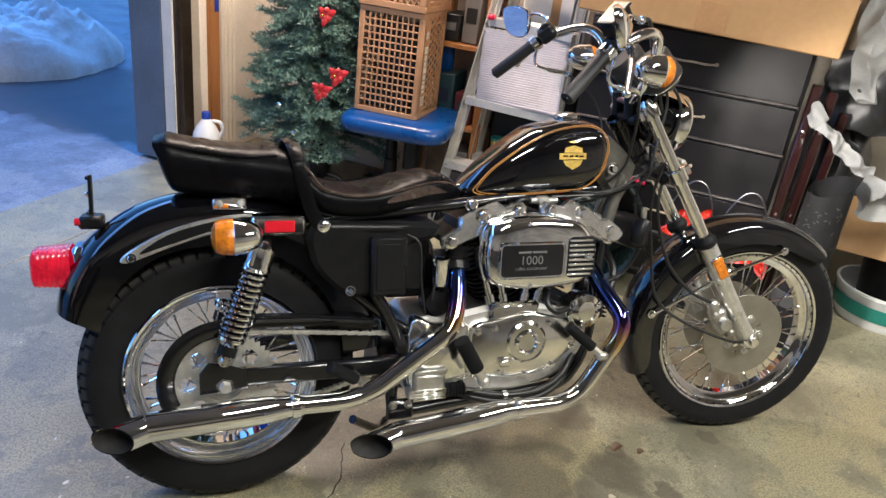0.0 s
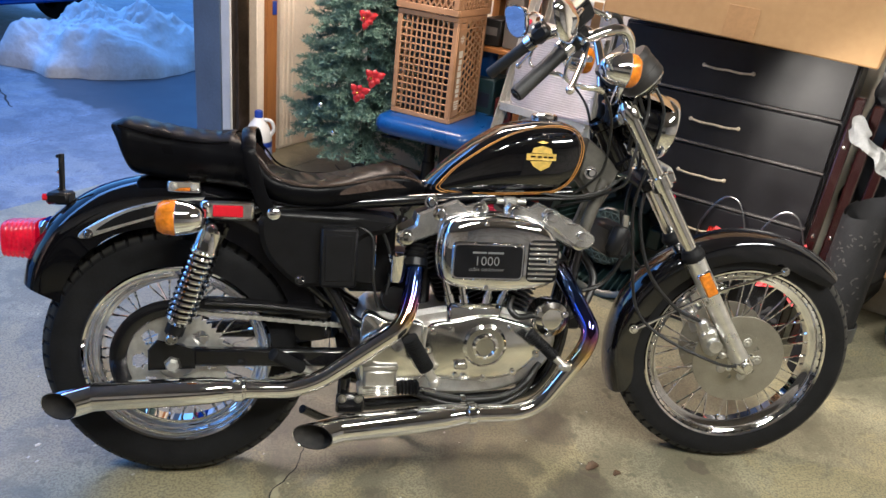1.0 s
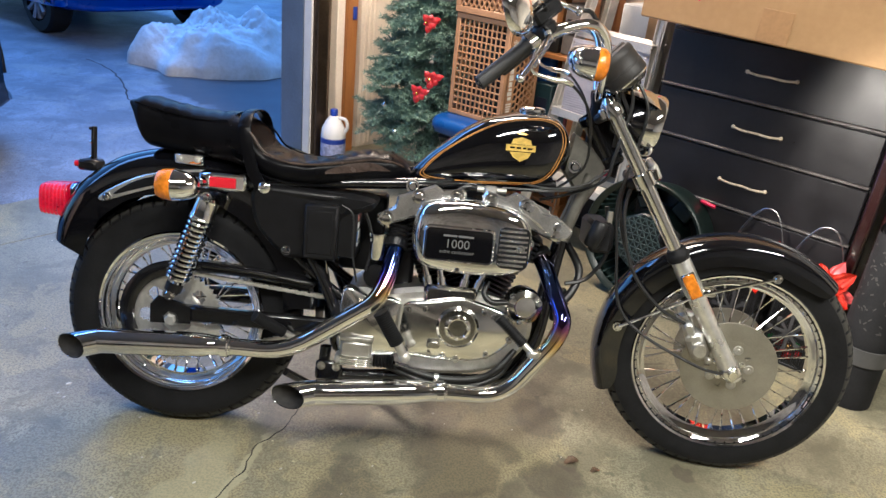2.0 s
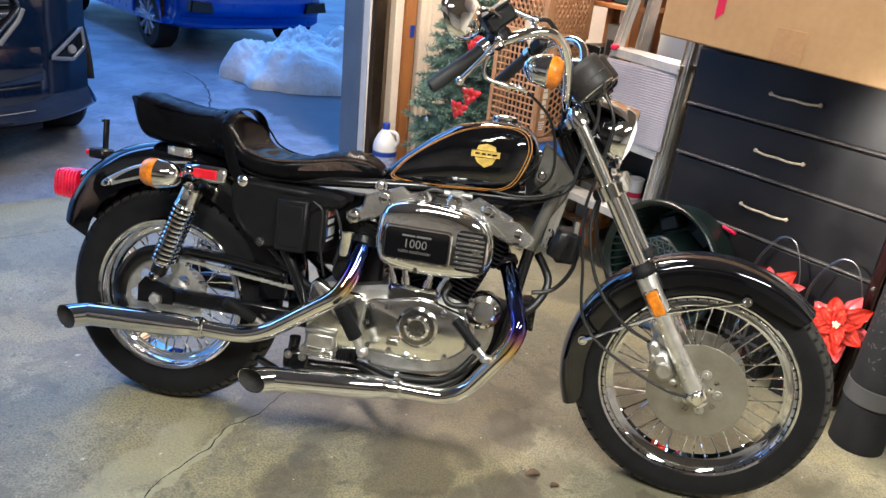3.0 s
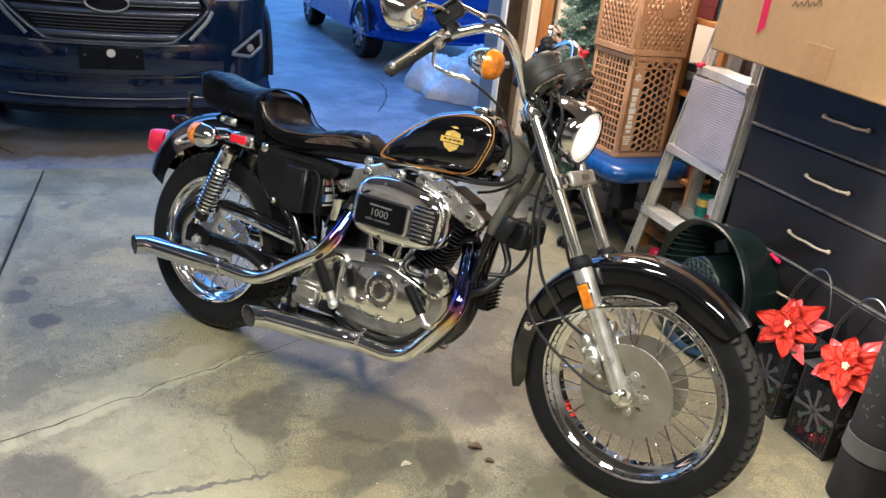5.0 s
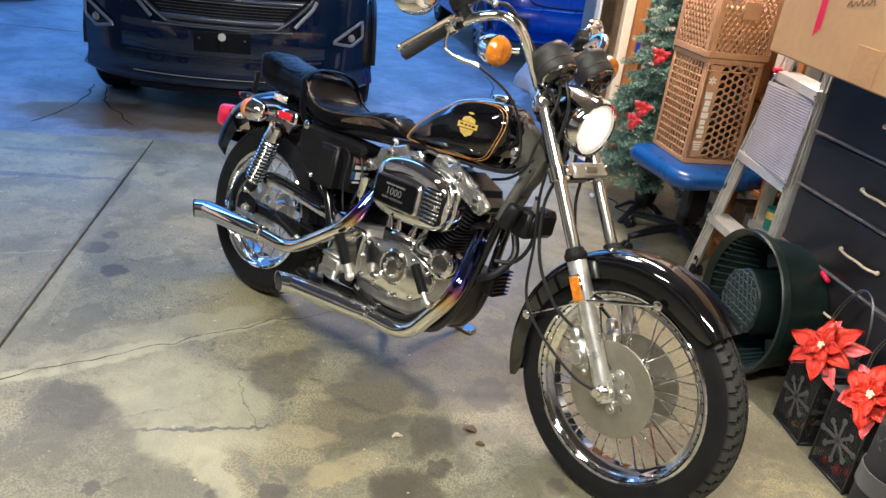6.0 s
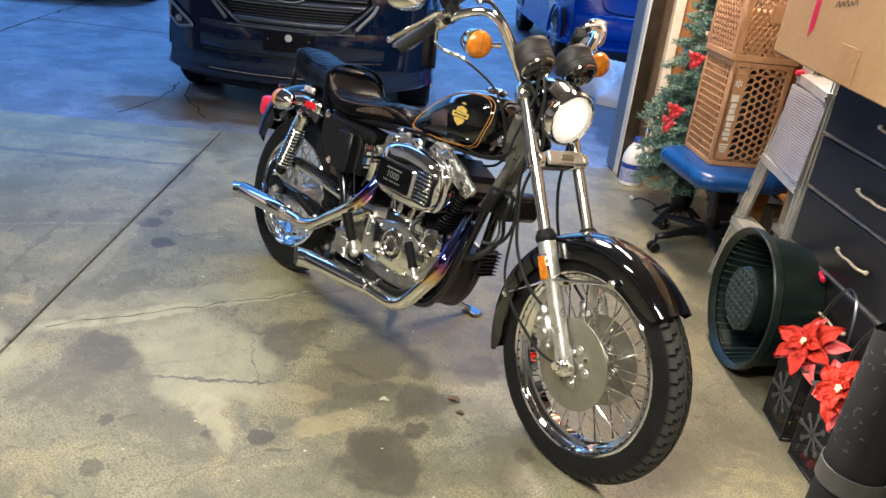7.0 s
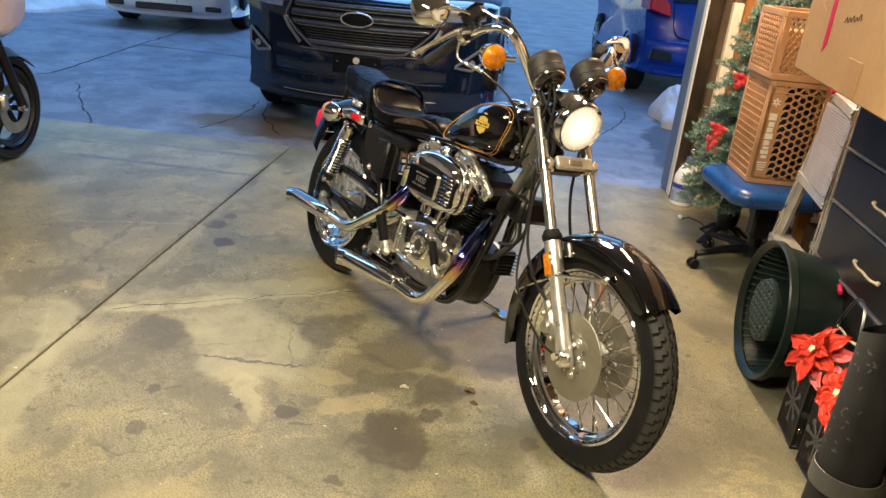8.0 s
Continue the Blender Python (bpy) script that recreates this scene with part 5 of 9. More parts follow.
sp_cov = [tuple(p) for p in spline([(0.436, 0.446), (0.50, 0.436), (0.586, 0.430), (0.590, 0.36), (0.594, 0.29), (0.52, 0.262), (0.440, 0.262)], 4, True)]
part("sprocket_cover", domed(sp_cov, -0.088, -0.118, 0.012), COVER, motorcycle, "polished alloy sprocket cover")
part("cover_seam", Geo().tube(spline([(0.592, -0.126, 0.425), (0.588, -0.127, 0.36), (0.592, -0.126, 0.30)], 5), 0.004, 8), CAST, cam_cover)
part("tappet_block", Geo().box((0.715, -0.085, 0.455), (0.14, 0.055, 0.05), 0.010), ALLOY, engine_case)
pc = (0.741, -0.126, 0.379)
points = part("points_cover", Geo().lathe([(0.056, 0.0), (0.055, 0.008), (0.049, 0.012), (0.047, 0.010), (0.034, 0.010), (0.032, 0.016), (0.026, 0.018), (0.022, 0.013), (0, 0.013)], pc, (0, -1, 0), 40), ALLOY, motorcycle, "round polished timing cover")
for i in range(8):
    a = i * math.pi / 4
    part("cover_notch", Geo().box((pc[0] + 0.029 * math.cos(a), -0.1445, pc[2] + 0.029 * math.sin(a)), (0.008, 0.002, 0.003), 0.0005, None), CAST, points)
tm = (0.904, -0.10, 0.451)
timer = part("ignition_housing", Geo().lathe([(0.046, -0.02), (0.048, 0.0), (0.048, 0.024), (0.044, 0.034), (0.030, 0.040), (0.026, 0.036), (0, 0.037)], tm, (0.12, -1, 0), 36), ALLOY, motorcycle, "round polished ignition housing")
for a in (20, 140, 260):
    part("housing_bolt", bolt(Geo(), (tm[0] + 0.040 * math.cos(radians(a)), -0.135, tm[2] + 0.040 * math.sin(radians(a))), 0.006, 0.006), CHROME, timer)
for x, z in ((0.610, 0.412), (0.655, 0.418), (0.805, 0.425), (0.868, 0.405), (0.878, 0.355), (0.822, 0.308), (0.745, 0.290), (0.672, 0.302), (0.612, 0.306), (0.600, 0.365)):
    part("cover_screw", bolt(Geo(), (x, -0.127, z), 0.006, 0.005), CHROME, cam_cover)
part("kick_boss", Geo().box((0.682, -0.134, 0.330), (0.034, 0.022, 0.020), 0.004), ALLOY, cam_cover)
for x0, x1, z1, lean in ((0.655, 0.612, 0.62, 1), (0.690, 0.660, 0.62, 1), (0.745, 0.775, 0.62, 1), (0.782, 0.830, 0.62, 1)):
    p0, p1 = Vector((x0, -0.088, 0.475)), Vector((x1, -0.080, z1))
    rod = part("pushrod_tube", Geo().tube([p0, p1], 0.0095, 14).tube([p0, p0 + (p1 - p0) * 0.16], 0.0135, 14), CHROME, motorcycle, "chrome pushrod tube")
bar("oil_line", [(0.60, -0.10, 0.245), (0.70, -0.11, 0.228), (0.80, -0.11, 0.235), (0.86, -0.11, 0.27), (0.90, -0.09, 0.32)], 0.009, CABLE, 10)
bar("oil_line", [(0.56, -0.09, 0.245), (0.66, -0.105, 0.215), (0.78, -0.11, 0.212), (0.86, -0.10, 0.245), (0.90, -0.07, 0.30)], 0.009, CABLE, 10)
bar("breather_hose", [(0.81, -0.10, 0.50), (0.80, -0.12, 0.475), (0.82, -0.13, 0.455), (0.86, -0.115, 0.455)], 0.008, CABLE, 10)
part("hose_clamp", Geo().lathe([(0.011, -0.006), (0.012, -0.005), (0.012, 0.005), (0.011, 0.006)], (0.70, -0.11, 0.228), (1, 0, 0), 14), CHROME, motorcycle)

# rear brake master cylinder under the cases
mcy = part("rear_master_cylinder", Geo().box((0.484, -0.115, 0.292), (0.082, 0.050, 0.050), 0.007).box((0.484, -0.115, 0.322), (0.086, 0.054, 0.014), 0.003).box((0.475, -0.115, 0.262), (0.090, 0.040, 0.024), 0.004), CAST, motorcycle, "cast alloy brake master cylinder")
for k in range(5):
    part("rib", Geo().box((0.484, -0.141, 0.252 + k * 0.006), (0.084, 0.004, 0.003), 0.001), ALLOY, mcy)
bel = []
for i in range(13):
    bel.append((0.014 + (0.005 if i % 2 else 0.0), i * 0.0045))
part("rubber_bellows", Geo().lathe(bel, (0.530, -0.115, 0.262), (1, 0, 0), 20), RUBBER, mcy, "black ribbed rubber bellows")
part("brake_rod", Geo().tube([(0.58, -0.115, 0.262), (0.625, -0.135, 0.262)], 0.006, 10), CHROME, mcy)


def peg(name, p0, p1, r=0.0165):
    """A folding foot peg with a ribbed rubber and an alloy end."""
    p0, p1 = Vector(p0), Vector(p1)
    L_ = (p1 - p0).length
    ax = p1 - p0
    prof = [(0, -0.001), (r * 0.8, 0.0)]
    k = int(L_ * 0.72 / 0.006)
    for i in range(k):
        prof += [(r, 0.002 + i * 0.006), (r, 0.005 + i * 0.006), (r * 0.74, 0.0055 + i * 0.006), (r * 0.74, 0.0075 + i * 0.006)]
    z = 0.002 + k * 0.006
    prof += [(r * 0.7, z), (0, z)]
    ob = part(name, Geo().lathe(prof, p0, ax, 20), RUBBER, motorcycle, "black ribbed rubber foot peg")
    part("peg_mount", Geo().tube([p0 + ax * 0.70, p1], r * 0.62, 12).ball(p1, r * 0.8, 12, 8).box(tuple(p1), (0.03, 0.02, 0.02), 0.005), CAST, ob)
    return ob


peg("foot_peg", (0.542, -0.188, 0.418), (0.612, -0.172, 0.300), 0.0195)
peg("brake_pedal", (0.842, -0.160, 0.425), (0.935, -0.185, 0.345), 0.0145)
peg("passenger_peg", (0.228, -0.185, 0.375), (0.325, -0.120, 0.300), 0.015)
peg("foot_peg", (0.535, 0.250, 0.395), (0.625, 0.135, 0.305))
part("peg_bracket", Geo().box((0.415, -0.115, 0.222), (0.07, 0.012, 0.055), 0.006), FRAME_BLACK, motorcycle)
for x in (0.395, 0.435):
    part("bracket_bolt", bolt(Geo(), (x, -0.122, 0.235), 0.008, 0.008), STEEL, motorcycle)
bar("centre_brace", [(0.30, -0.10, 0.20), (0.38, -0.02, 0.13), (0.42, 0.04, 0.12)], 0.011, FRAME_BLACK, 10)

# air cleaner: chrome cover, black badge panel, grille bars
ac = [tuple(p) for p in spline([(0.606, 0.575), (0.603, 0.640), (0.625, 0.692), (0.705, 0.712), (0.800, 0.708), (0.868, 0.690), (0.903, 0.642), (0.906, 0.580), (0.878, 0.540), (0.790, 0.526), (0.700, 0.526), (0.628, 0.540)], 6, True)]
ac_c = (0.755, 0.617)


def scaled_ac(k):
    return scaled(ac, k, ac_c)


air = part("air_cleaner", loft([(scaled_ac(0.97), -0.085), (scaled_ac(1.0), -0.088), (scaled_ac(1.0), -0.122), (scaled_ac(0.985), -0.126), (scaled_ac(0.965), -0.127), (scaled_ac(0.965), -0.133), (scaled_ac(0.985), -0.136),
                           (scaled_ac(0.982), -0.145), (scaled_ac(0.968), -0.153), (scaled_ac(0.945), -0.160), (scaled_ac(0.91), -0.1655), (scaled_ac(0.86), -0.1695), (scaled_ac(0.79), -0.1725), (scaled_ac(0.70), -0.1742), (scaled_ac(0.5), -0.1750)]), CHROME, motorcycle, "large chrome air cleaner with black badge panel", angle=50)


def rr(x0, x1, z0, z1, r=0.012, slant=0.0):
    cx_, cz_ = (x0 + x1) / 2, (z0 + z1) / 2
    return [(cx_ + p[0] + slant * p[1], cz_ + p[1]) for p in rounded((x1 - x0) / 2, (z1 - z0) / 2, r)]


part("badge_rim", Geo().prism(rr(0.632, 0.808, 0.560, 0.650, 0.014), -0.170, -0.182, 0.003), CHROME, air)
part("badge_panel", Geo().prism(rr(0.638, 0.802, 0.566, 0.644, 0.010), -0.175, -0.1835, 0.001), PAINT, air, "black badge panel")
BADGE_INK = sh("dim_silver_print", (0.19, 0.19, 0.19), 0.45, 0.4)
face_m = pose(0.716, -0.1845, 0.606, 90, 0, 0)
tmesh = text_mesh("1000", 0.031, 0.0004, 0.0)
tmesh.materials.append(BADGE_INK)
part("badge_number", tmesh, None, air, "pale number 1000", face_m)
tmesh2 = text_mesh("cubic centimeter", 0.0125, 0.0003)
tmesh2.materials.append(BADGE_INK)
part("badge_words", tmesh2, None, air, "pale small words", pose(0.716, -0.1845, 0.587, 90, 0, 0))
for k, (dx, w) in enumerate(((-0.019, 0.034), (0.020, 0.038))):
    part("badge_bar", Geo().box((0.716 + dx, -0.1842, 0.627), (w, 0.0008, 0.005), 0.0002), BADGE_INK, air)
part("grille_well", Geo().prism(rr(0.816, 0.894, 0.556, 0.660, 0.016, 0.0), -0.160, -0.1765, 0.002), SATIN, air, "dark slotted grille")
for k in range(8):
    z = 0.566 + k * 0.0122
    inset = 0.006 if k in (0, 7) else 0.0
    part("grille_bar", Geo().box((0.854 - inset / 2, -0.1775, z), (0.070 - inset, 0.006, 0.0066), 0.0015), COVER, air)
for x, z, y in ((0.712, 0.690, -0.166), (0.722, 0.541, -0.166), (0.898, 0.62, -0.152), (0.872, 0.61, -0.182)):
    part("cover_screw", bolt(Geo(), (x, y, z), 0.0075, 0.007), ALLOY, air)

# ---- exhaust pipes
HEAT = [(0.0, (0.88, 0.87, 0.85)), (0.30, (0.87, 0.85, 0.78)), (0.41, (0.80, 0.56, 0.20)), (0.50, (0.42, 0.15, 0.32)), (0.58, (0.11, 0.10, 0.36)), (0.78, (0.07, 0.13, 0.34)), (0.92, (0.40, 0.30, 0.26))]
HOT_R = blued("heat_blued_chrome", 2, [(p + 0.20 * (p > 0.1) * (1.2 - p), c) for p, c in HEAT])
HOT_F = blued("heat_blued_chrome_front", 2, HEAT)


def round_bends(pts, r, n=6):
    """Points of a path of straight runs with rounded corners."""
    pts = [Vector(p) for p in pts]
    out = [pts[0]]
    for a, b, c in zip(pts, pts[1:], pts[2:]):
        k = min(r, (a - b).length * 0.48, (c - b).length * 0.48)
        p, q = b + (a - b).normalized() * k, b + (c - b).normalized() * k
        out += [(p * (1 - t) ** 2 + b * 2 * t * (1 - t) + q * t * t) for t in [i / n for i in range(n + 1)]]
    return out + [pts[-1]]


def exhaust(name, path, muffler, tip, mat_, cut):
    pipe = part(name, Geo().tube(round_bends(path, 0.07, 8), 0.0225, 22, caps=False), mat_, motorcycle, "chrome exhaust pipe, blued by heat near the head")
    a, b = Vector(muffler[0]), Vector(muffler[1])
    ax = (b - a).normalized()
    L_ = (b - a).length
    prof = [(0.0225, -0.02), (0.025, -0.018), (0.027, 0.0), (0.025, 0.016), (0.026, 0.02), (0.031, 0.06), (0.033, 0.12), (0.033, L_)]
    g = Geo().lathe(prof, a, ax, 30)
    # the slash-cut tip bends outwards and ends in an oblique oval
    e = Vector(tip)
    ta = (e - b).normalized()
    n0 = Vector((0, 0, 1)).cross(ta).normalized()
    n1 = ta.cross(n0)
    ring = 30
    v, f = [], []
    for s_ in range(7):
        for j in range(ring):
            w = 2 * math.pi * j / ring
            rad = 0.033 + 0.001 * s_ / 6
            off = n0 * (rad * math.cos(w)) + n1 * (rad * math.sin(w))
            along = (e - b) * (s_ / 6) + ta * (cut * (s_ / 6) * -math.cos(w))
            v.append(b + off + along)
    for s_ in range(6):
        for j in range(ring):
            f.append((s_ * ring + j, s_ * ring + (j + 1) % ring, (s_ + 1) * ring + (j + 1) % ring, (s_ + 1) * ring + j))
    g.add(v, f)
    mu = part("muffler", g, CHROME, pipe, "chrome slash-cut muffler")
    v2 = [b + (p - b) * 0.94 + (e - b) * 0.055 for p in (Vector(q) for q in v)]
    part("muffler_bore", Geo().add(v2, f + [tuple(range(ring))]), DARK, pipe, "dark bore of the muffler")
    part("pipe_clamp", Geo().lathe([(0.0255, -0.014), (0.0295, -0.012), (0.0295, 0.006), (0.0255, 0.008)], a, ax, 26).box(tuple(a + Vector((0, -0.018, 0.026))), (0.018, 0.016, 0.014), 0.004), CHROME, pipe, "chrome pipe clamp")
    return pipe


exhaust("exhaust_pipe", [(0.584, -0.030, 0.590), (0.564, -0.074, 0.580), (0.550, -0.128, 0.492), (0.526, -0.160, 0.432), (0.312, -0.162, 0.280), (0.145, -0.162, 0.279)],
        ((0.150, -0.162, 0.279), (-0.165, -0.164, 0.262)), (-0.235, -0.178, 0.245), HOT_R, 0.040)
exhaust("exhaust_pipe", [(0.915, 0.010, 0.610), (0.952, -0.038, 0.556), (1.008, -0.158, 0.428), (0.990, -0.161, 0.375), (0.875, -0.160, 0.212), (0.705, -0.164, 0.212)],
        ((0.710, -0.164, 0.212), (0.392, -0.178, 0.183)), (0.325, -0.196, 0.172), HOT_F, 0.040)
for p, ax in (((0.561, -0.082, 0.572), (0.1, 0.5, 1)), ((0.942, -0.026, 0.570), (-0.45, 0.6, 0.7))):
    part("exhaust_collar", Geo().lathe([(0.0225, -0.010), (0.031, -0.008), (0.031, 0.010), (0.0225, 0.012)], p, ax, 24), SATIN, motorcycle, "black exhaust collar")

# ---- front of the frame: coil box, regulator, kick stand
part("coil_box", Geo().box((1.090, 0.0, 0.640), (0.060, 0.150, 0.082), 0.010, None).box((1.122, 0.0, 0.640), (0.008, 0.125, 0.060), 0.004), PLASTIC, motorcycle, "black coil cover")
# khaki paints the warm reflection on the gloss black tubes into their colour
for s in (RIGHT, LEFT):
    part("down_tube", Geo().tube([(1.050, s * 0.020, 0.795), (1.004, s * 0.027, 0.648), (0.998, s * 0.029, 0.615)], [0.0165, 0.0165, 0.0160], 14), GUSSET, motorcycle, "black frame tube, its warm reflection painted khaki")
part("coil", Geo().lathe([(0, -0.036), (0.018, -0.035), (0.022, -0.028), (0.022, 0.028), (0.018, 0.035), (0, 0.036)], (1.070, -0.100, 0.652), (0.35, 0, 1), 20), PLASTIC, motorcycle, "black ignition coil")
part("regulator", Geo().box((1.012, 0.02, 0.430), (0.036, 0.080, 0.085), 0.006), SATIN, motorcycle, "finned black regulator")
for i in range(7):
    part("fin", Geo().box((1.034, 0.02, 0.393 + i * 0.0120), (0.012, 0.083, 0.0030), 0.001), FRAME_BLACK, motorcycle)
bar("lower_hose", [(1.02, 0.02, 0.60), (1.06, 0.0, 0.53), (1.03, -0.03, 0.46), (0.98, -0.04, 0.43)], 0.011, CABLE, 10)
bar("wire_loom", [(1.10, -0.04, 0.72), (1.12, -0.03, 0.60), (1.08, -0.02, 0.52), (1.02, -0.03, 0.50)], 0.006, CABLE, 8)
part("hanging_connector", Geo().box((1.11, -0.05, 0.69), (0.016, 0.012, 0.04), 0.003), STEEL, motorcycle)
part("wire", Geo().tube(spline([(1.06, -0.075, 0.800), (1.02, -0.07, 0.765), (0.94, -0.065, 0.748), (0.82, -0.06, 0.742)], 6), 0.0045, 8), CABLE, motorcycle)
part("wire", Geo().tube(spline([(1.08, -0.080, 0.815), (1.03, -0.075, 0.775), (0.95, -0.07, 0.755), (0.86, -0.065, 0.760)], 6), 0.0035, 8), CABLE, motorcycle)
# added block stands in for the dark mass between the down tubes
part("front_block", Geo().prism([(0.86, 0.235), (0.915, 0.245), (0.955, 0.30), (0.975, 0.44), (0.90, 0.46), (0.84, 0.30)], -0.055, 0.065, 0.006), SATIN, motorcycle, "added dark block filling the space before the crankcase")
stand = part("side_stand", Geo().tube(spline([(0.650, 0.085, 0.215), (0.675, 0.23, 0.165), (0.705, 0.385, 0.105)], 6), 0.010, 12).box((0, 0, 0), (0.085, 0.045, 0.012), 0.004, pose(0.712, 0.395, 0.099, 13)), CHROME, motorcycle, "bright side stand")

# ------------------------------------------------------------------ the garage
def at(u, w, z=0.0, rz=0.0, rx=0.0, ry=0.0):
    """A pose in the garage's axes."""
    return GARAGE @ pose(u, w, z, rx, ry, rz)


def concrete(name, base, rough, stains, streaks, spec=0.5, relief=0.18):
    """Worn concrete: broad mottling, fine grit, oil stains and pale scuffed or darker streaks at their places on the
    slab.
    """
    m = sh(name, base, rough, var=0.16, scale=2.2, bump=relief, bscale=120, rvar=0.35, spec=spec)
    t = m.node_tree
    b = t.nodes["Principled BSDF"]
    col = b.inputs["Base Color"].links[0].from_socket
    geo = t.nodes.new("ShaderNodeNewGeometry")
    warp = t.nodes.new("ShaderNodeTexNoise")
    warp.inputs["Scale"].default_value, warp.inputs["Detail"].default_value = 5.0, 8
    t.links.new(geo.outputs["Position"], warp.inputs["Vector"])
    mid = t.nodes.new("ShaderNodeTexNoise")
    mid.inputs["Scale"].default_value, mid.inputs["Detail"].default_value = 3.0, 10
    mid.inputs["Roughness"].default_value = 0.65
    t.links.new(geo.outputs["Position"], mid.inputs["Vector"])
    fine = t.nodes.new("ShaderNodeTexNoise")
    fine.inputs["Scale"].default_value, fine.inputs["Detail"].default_value = 45.0, 5
    t.links.new(geo.outputs["Position"], fine.inputs["Vector"])
    off = t.nodes.new("ShaderNodeVectorMath")
    off.operation = "MULTIPLY_ADD"
    off.inputs[1].default_value, off.inputs[2].default_value = (0.34, 0.34, 0), (-0.17, -0.17, 0)
    t.links.new(warp.outputs["Color"], off.inputs[0])
    pos = t.nodes.new("ShaderNodeVectorMath")
    t.links.new(off.outputs[0], pos.inputs[0])
    t.links.new(geo.outputs["Position"], pos.inputs[1])

    def blend(fac, colour, old, mode="MIX"):
        mx = t.nodes.new("ShaderNodeMix")
        mx.data_type, mx.blend_type = "RGBA", mode
        t.links.new(fac, mx.inputs[0])
        t.links.new(old, mx.inputs[6])
        mx.inputs[7].default_value = (*colour, 1)
        return mx.outputs[2]

    def ranged(sock, a, b_, lo=0.0, hi=1.0):
        r = t.nodes.new("ShaderNodeMapRange")
        r.interpolation_type = "SMOOTHSTEP"
        for i, x in enumerate((a, b_, lo, hi)):
            r.inputs[1 + i].default_value = x
        t.links.new(sock, r.inputs[0])
        return r.outputs[0]
    col = blend(ranged(mid.outputs[0], 0.50, 0.60, 0, 0.7), tuple(c * 0.58 for c in base), col)
    col = blend(ranged(mid.outputs[0], 0.48, 0.36, 0, 0.7), tuple(min(1, c * 1.35) for c in base), col)
    col = blend(ranged(fine.outputs[0], 0.56, 0.66, 0, 0.7), tuple(c * 0.5 for c in base), col)
    spots = t.nodes.new("ShaderNodeTexVoronoi")
    spots.inputs["Scale"].default_value = 26.0
    t.links.new(geo.outputs["Position"], spots.inputs["Vector"])
    chosen = t.nodes.new("ShaderNodeSeparateColor")
    t.links.new(spots.outputs["Color"], chosen.inputs[0])
    few = t.nodes.new("ShaderNodeMath")
    few.operation = "MULTIPLY"
    t.links.new(ranged(spots.outputs["Distance"], 0.14, 0.07, 0, 0.9), few.inputs[0])
    t.links.new(ranged(chosen.outputs[0], 0.90, 0.92), few.inputs[1])
    col = blend(few.outputs[0], tuple(min(1, c * 2.3) for c in base), col)
    pits = t.nodes.new("ShaderNodeTexVoronoi")
    pits.inputs["Scale"].default_value = 11.0
    t.links.new(pos.outputs[0], pits.inputs["Vector"])
    col = blend(ranged(pits.outputs["Distance"], 0.15, 0.09, 0, 0.7), tuple(c * 0.32 for c in base), col)
    warm = t.nodes.new("ShaderNodeTexNoise")
    warm.inputs["Scale"].default_value, warm.inputs["Detail"].default_value, warm.inputs["Roughness"].default_value = 1.7, 12, 0.72
    t.links.new(pos.outputs[0], warm.inputs["Vector"])
    col = blend(ranged(warm.outputs[0], 0.52, 0.57, 0, 0.55), tuple(min(1, c * k) for c, k in zip(base, (1.45, 1.36, 1.10))), col)
    col = blend(ranged(warm.outputs[0], 0.47, 0.41, 0, 0.65), tuple(c * 0.50 for c in base), col)
    grit = t.nodes.new("ShaderNodeTexNoise")
    grit.inputs["Scale"].default_value, grit.inputs["Detail"].default_value = 160.0, 3
    t.links.new(geo.outputs["Position"], grit.inputs["Vector"])
    col = blend(ranged(grit.outputs[0], 0.44, 0.60, 0, 0.70), tuple(c * 0.5 for c in base), col)
    off2 = t.nodes.new("ShaderNodeVectorMath")
    off2.operation = "MULTIPLY_ADD"
    off2.inputs[1].default_value, off2.inputs[2].default_value = (0.07, 0.07, 0), (-0.035, -0.035, 0)
    warp2 = t.nodes.new("ShaderNodeTexNoise")
    warp2.inputs["Scale"].default_value, warp2.inputs["Detail"].default_value = 22.0, 6
    t.links.new(geo.outputs["Position"], warp2.inputs["Vector"])
    t.links.new(warp2.outputs["Color"], off2.inputs[0])
    near = t.nodes.new("ShaderNodeVectorMath")
    t.links.new(off2.outputs[0], near.inputs[0])
    t.links.new(geo.outputs["Position"], near.inputs[1])
    for x, y, r, k in stains:
        ds = t.nodes.new("ShaderNodeVectorMath")
        ds.operation = "DISTANCE"
        ds.inputs[1].default_value = (x, y, 0)
        t.links.new((near if r < 0.07 else pos).outputs[0], ds.inputs[0])
        col = blend(ranged(ds.outputs["Value"], r, r * 0.74, 0, k), (0.074, 0.062, 0.046), col)
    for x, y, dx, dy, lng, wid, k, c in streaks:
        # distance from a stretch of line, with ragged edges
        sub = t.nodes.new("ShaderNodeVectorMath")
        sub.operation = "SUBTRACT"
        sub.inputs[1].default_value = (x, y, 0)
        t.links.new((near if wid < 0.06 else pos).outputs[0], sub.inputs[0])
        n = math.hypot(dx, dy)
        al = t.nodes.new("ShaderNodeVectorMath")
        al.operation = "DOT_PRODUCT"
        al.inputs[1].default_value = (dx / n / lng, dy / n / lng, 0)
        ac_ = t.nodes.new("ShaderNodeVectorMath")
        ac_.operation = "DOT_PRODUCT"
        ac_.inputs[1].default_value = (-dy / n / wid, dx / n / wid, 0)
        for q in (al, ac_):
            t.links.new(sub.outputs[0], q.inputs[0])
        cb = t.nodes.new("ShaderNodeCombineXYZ")
